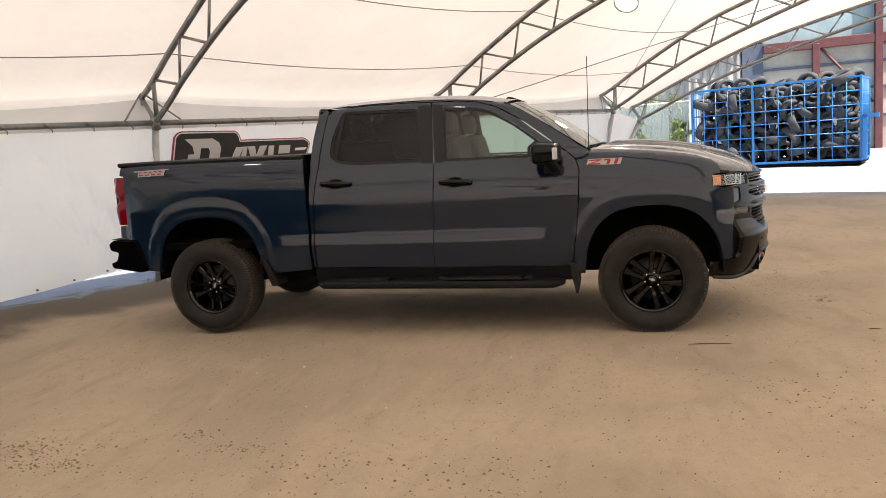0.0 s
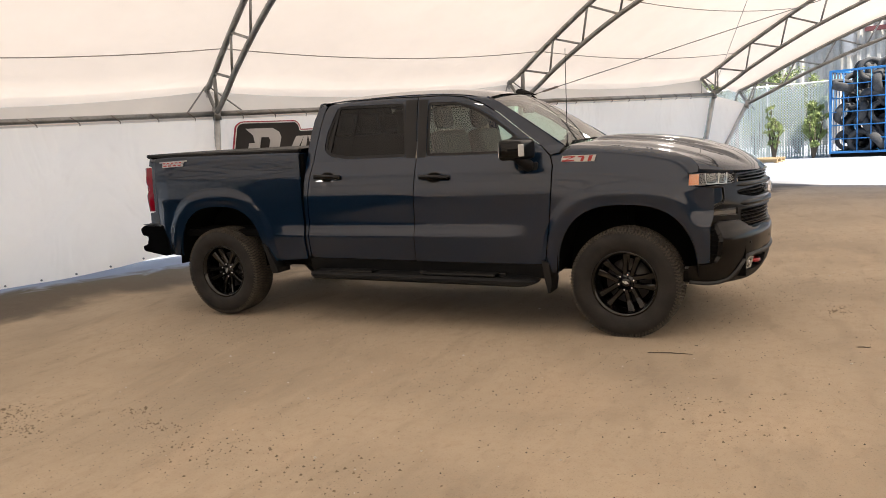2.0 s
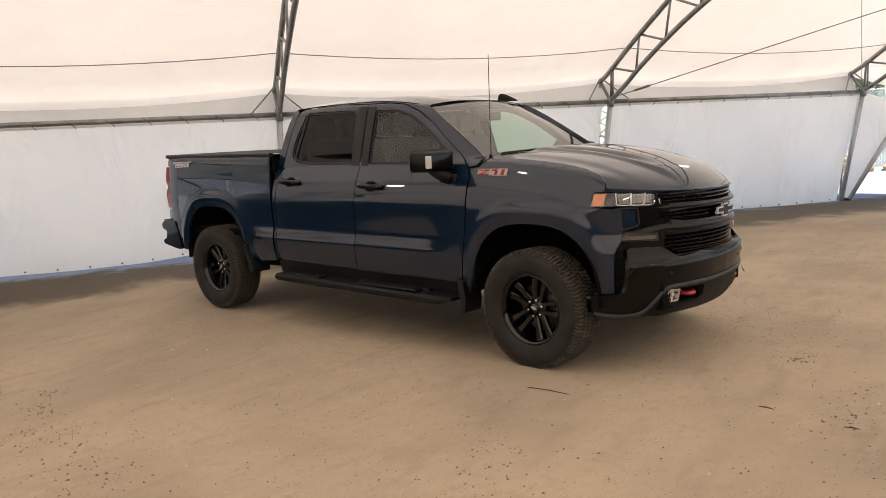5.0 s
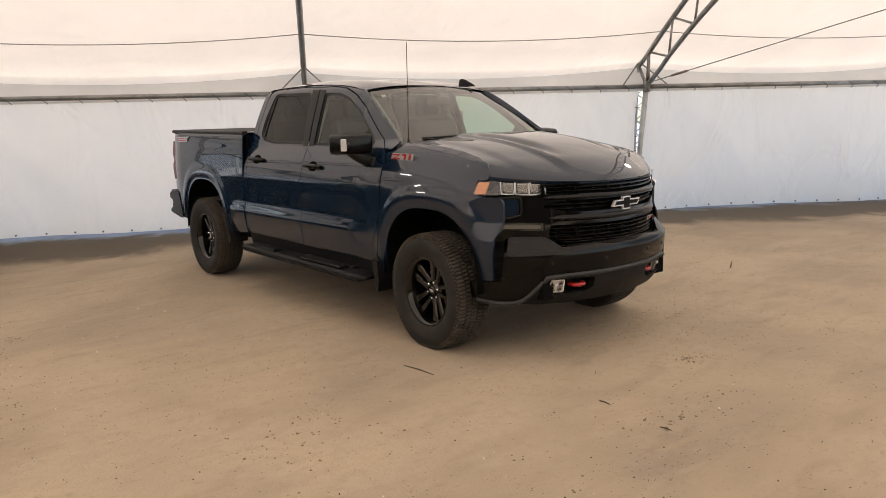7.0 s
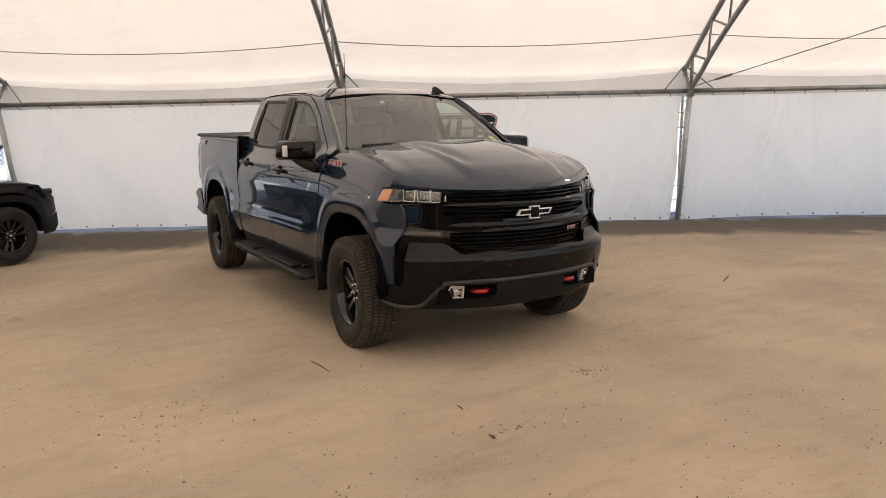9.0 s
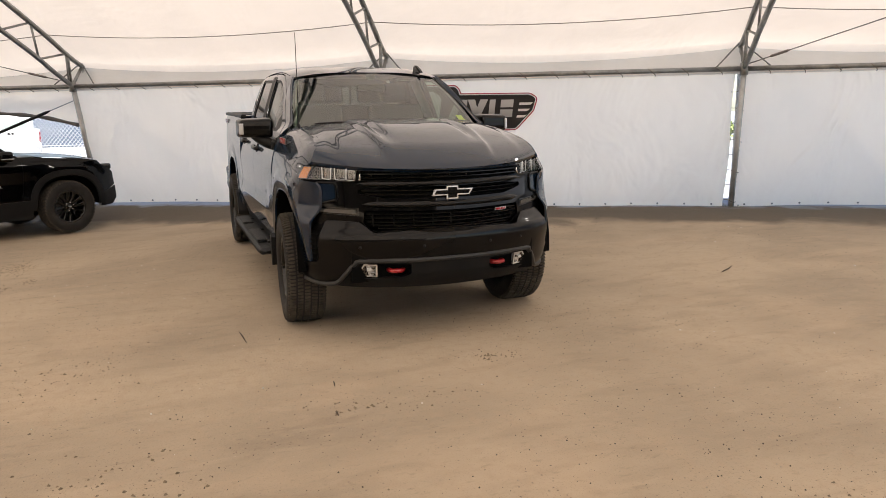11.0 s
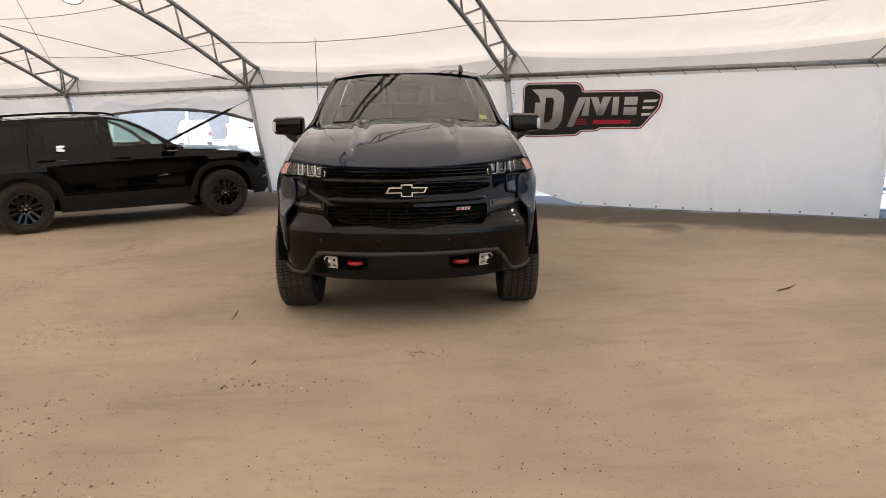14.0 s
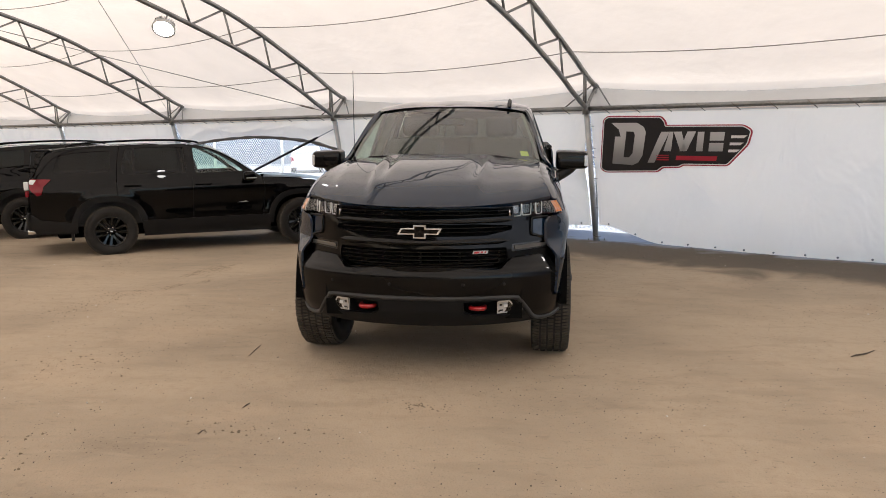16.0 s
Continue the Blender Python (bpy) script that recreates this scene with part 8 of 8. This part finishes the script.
for sg in (-1, 1):
    part("bed_side", bm_box(-0.05, 1.75, sg * 0.80, sg * 0.98, 0.60, 1.40, 0.03, 2), WHITE_PAINT, wp)
    part("tail_light", bm_box(-0.075, 0.10, sg * 0.915, sg * 0.985, 0.92, 1.30, 0.02, 2), RED_LENS, wp, "red tail light")
    for x in (0.9, 4.4):
        part("wheel", mesh_of(*lathe([(0.0, -0.12), (0.22, -0.12), (0.24, -0.13), (0.38, -0.12), (0.40, -0.08), (0.40, 0.08), (0.38, 0.12)], 26), RUBBER), RUBBER, wp).matrix_basis = pose(x, sg * 0.84, 0.40, 0, 0, 0 if sg < 0 else 180)
wp.matrix_basis = pose(-25.85, 0.63, ground_z(-25.85, 0.63), 0, 0, 190)
# a white estate car parked farther out, seen from behind
# Pale base colour paints the sky's reflection into the car glass.
SKY_GLASS = material("sky_painted_car_glass", (0.20, 0.24, 0.28), 0.1, coat=1.0)
car = tagged(new("white_car"), "white hatchback parked far beyond the fence, tail towards the tent", "car")
side = [(0.0, 0.32), (-0.02, 0.60), (0.02, 0.92), (0.14, 0.98), (0.42, 1.46), (0.70, 1.54), (1.9, 1.56), (2.5, 1.48), (3.25, 1.02), (4.2, 0.92), (4.45, 0.72), (4.48, 0.34)]
bm = bmesh.new()
loops = [[bm.verts.new((x, w * (1.0 if z < 1.0 else 1.0 - 0.42 * (z - 1.0)), z)) for x, z in side] for w in (-0.90, -0.86, 0.86, 0.90)]
for q, (la, lb) in enumerate(zip(loops, loops[1:])):
    for k in range(len(side)):
        j = (k + 1) % len(side)
        bm.faces.new((la[k], la[j], lb[j], lb[k]))
bm.faces.new(loops[0][::-1])
bm.faces.new(loops[-1])
bmesh.ops.recalc_face_normals(bm, faces=bm.faces)
part("body", bm, WHITE_PAINT, car)
part("rear_window", mesh_of([(0.155, -0.70, 1.03), (0.155, 0.70, 1.03), (0.395, 0.58, 1.43), (0.395, -0.58, 1.43)], [(3, 2, 1, 0)], SKY_GLASS, False), SKY_GLASS, car, "rear window with the sky's reflection painted in")
part("bumper", bm_box(-0.10, 0.06, -0.86, 0.86, 0.34, 0.58, 0.05, 3), WHITE_PAINT, car)
for sg in (-1, 1):
    part("tail_light", bm_box(-0.045, 0.08, sg * 0.72, sg * 0.905, 0.66, 0.93, 0.03, 2), RED_LENS, car, "red tail light")
    part("side_window", mesh_of([(0.75, sg * 0.895, 1.04), (2.95, sg * 0.895, 1.04), (2.35, sg * 0.72, 1.44), (0.75, sg * 0.70, 1.48)], [(0, 1, 2, 3)], SKY_GLASS, False), SKY_GLASS, car)
    for x in (0.85, 3.6):
        part("wheel", mesh_of(*lathe([(0.0, -0.10), (0.20, -0.10), (0.31, -0.11), (0.33, -0.07), (0.33, 0.07), (0.31, 0.11)], 24), RUBBER), RUBBER, car).matrix_basis = pose(x, sg * 0.80, 0.33, 0, 0, 0 if sg < 0 else 180)
car.matrix_basis = pose(-37.15, -4.67, ground_z(-37.15, -4.67), 0, 0, 195)
HOARD = material("slate_hoarding", (0.075, 0.105, 0.155), 0.7, vary=0.2, scale=0.7)
hb = part("yard_wall", bm_box(-50.2, -50.0, -40, 34, 0, 5.5), HOARD)
tagged(hb, "slate blue site wall far beyond the tent", "wall", kind="structure")

# ---- litter on the dirt ----
STONE = material("pebble", (0.40, 0.34, 0.27), 0.85, vary=0.5, scale=40, tint=(0.20, 0.165, 0.13))
DARKBIT = material("dark_grit", (0.06, 0.048, 0.038), 0.9, vary=0.3, scale=40)
TWIG = material("twig", (0.06, 0.045, 0.035), 0.9, vary=0.4, scale=30)


def grit(name, n, lo, hi, mat, label, seed, area=(-4.5, 7.0, 0.2, 12.0)):
    r = random.Random(seed)
    vs, fs = [], []
    centres = [(r.uniform(area[0], area[1]), r.uniform(area[2], area[3])) for k in range(60)]
    for k in range(n):
        if r.random() < 0.6:
            cx, cy = centres[r.randrange(60)]
            x, y = cx + r.gauss(0, 0.5), cy + r.gauss(0, 0.5)
        else:
            x, y = r.uniform(area[0], area[1]), r.uniform(area[2], area[3])
        q = lo + (hi - lo) * r.random() ** 3
        z = ground_z(x, y)
        o = len(vs)
        w = r.uniform(0, 6.28)
        for a in range(5):
            k2 = q * r.uniform(0.7, 1.2)
            vs.append((x + k2 * math.cos(w + a * 1.257), y + k2 * 0.8 * math.sin(w + a * 1.257), z - 0.002))
        for a in range(5):
            k2 = q * r.uniform(0.35, 0.6)
            vs.append((x + k2 * math.cos(w + a * 1.257), y + k2 * 0.8 * math.sin(w + a * 1.257), z + q * r.uniform(0.4, 0.8)))
        fs += [(o + a, o + (a + 1) % 5, o + 5 + (a + 1) % 5, o + 5 + a) for a in range(5)] + [tuple(o + 5 + a for a in range(5))]
    ob = part(name, mesh_of(vs, fs, mat, False), mat)
    tagged(ob, label, "gravel", kind="stuff")


grit("loose_gravel", 9000, 0.002, 0.0075, STONE, "small pale stones strewn over the dirt", 11)
grit("dark_grit", 14000, 0.0022, 0.0066, DARKBIT, "dark crumbs of grit strewn over the dirt", 12)
FLAKE = material("pale_flake", (0.62, 0.58, 0.52), 0.8, vary=0.3, scale=40)
grit("pale_chips", 320, 0.004, 0.013, FLAKE, "scattered pale stone chips on the dirt", 15)

CRUMB = material("dirt_crumb", (0.25, 0.20, 0.145), 0.95, vary=0.5, scale=60, tint=(0.12, 0.095, 0.07), spec=0.1)


def crumbs(patches, seed):
    """Patches of kicked-up dirt: many small lumps lying close together."""
    r = random.Random(seed)
    vs, fs = [], []
    for cx, cy, rx, ry, n in patches:
        for k in range(n):
            x, y = cx + r.gauss(0, rx), cy + r.gauss(0, ry)
            q = 0.003 + 0.011 * r.random() ** 2.5
            z, o, w = ground_z(x, y), len(vs), r.uniform(0, 6.28)
            for a in range(5):
                k2 = q * r.uniform(0.6, 1.3)
                vs.append((x + k2 * math.cos(w + a * 1.257), y + k2 * math.sin(w + a * 1.257), z - 0.003))
            vs.append((x + r.uniform(-0.3, 0.3) * q, y + r.uniform(-0.3, 0.3) * q, z + q * r.uniform(0.4, 0.8)))
            fs += [(o + a, o + (a + 1) % 5, o + 5) for a in range(5)]
    ob = part("dirt_crumbs", mesh_of(vs, fs, CRUMB, False), CRUMB)
    tagged(ob, "patches of crumbled brown dirt on packed ground", "dirt", kind="stuff")


crumbs([(-3.35, 3.75, 0.22, 0.10, 420), (-3.15, 3.55, 0.20, 0.05, 200), (-2.05, 3.78, 0.12, 0.05, 120), (-2.45, 3.95, 0.10, 0.04, 90), (-1.5, 3.5, 0.25, 0.12, 160), (-0.6, 3.4, 0.3, 0.15, 160), (1.72, 7.06, 0.05, 0.10, 90),
        (2.65, 4.86, 0.25, 0.18, 260), (3.6, 5.6, 0.3, 0.2, 200), (3.9, 7.6, 0.10, 0.22, 160), (1.0, 4.6, 0.3, 0.2, 160), (2.2, 6.2, 0.08, 0.25, 120), (-4.0, 2.2, 0.3, 0.2, 200), (4.4, 4.5, 0.3, 0.2, 160)], 41)


def stick(pts, r, label):
    P = [Vector((x, y, ground_z(x, y) + r + h)) for x, y, h in pts]
    ob = part("stick", Geo().tube(P, [r * k for k in [0.6] + [1.0] * (len(P) - 2) + [0.4]], 6).mesh(TWIG, True), TWIG)
    tagged(ob, label, "stick", "twigs on the dirt")


stick([(0.497, 5.640, 0), (0.64, 5.648, 0.004), (0.787, 5.652, 0)], 0.004, "thin straight dark twig lying on the dirt")
stick([(1.769, 6.016, 0), (1.81, 6.012, 0.003), (1.854, 6.004, 0)], 0.0040, "short dark twig lying on the dirt")
stick([(0.350, 10.055, 0), (0.325, 10.10, 0.004), (0.285, 10.19, 0.008), (0.250, 10.26, 0.025)], 0.006, "crooked dark stick lying on the dirt")
stick([(2.229, 5.920, 0), (2.258, 5.922, 0.002), (2.287, 5.920, 0)], 0.0040, "short dark twig lying on the dirt")
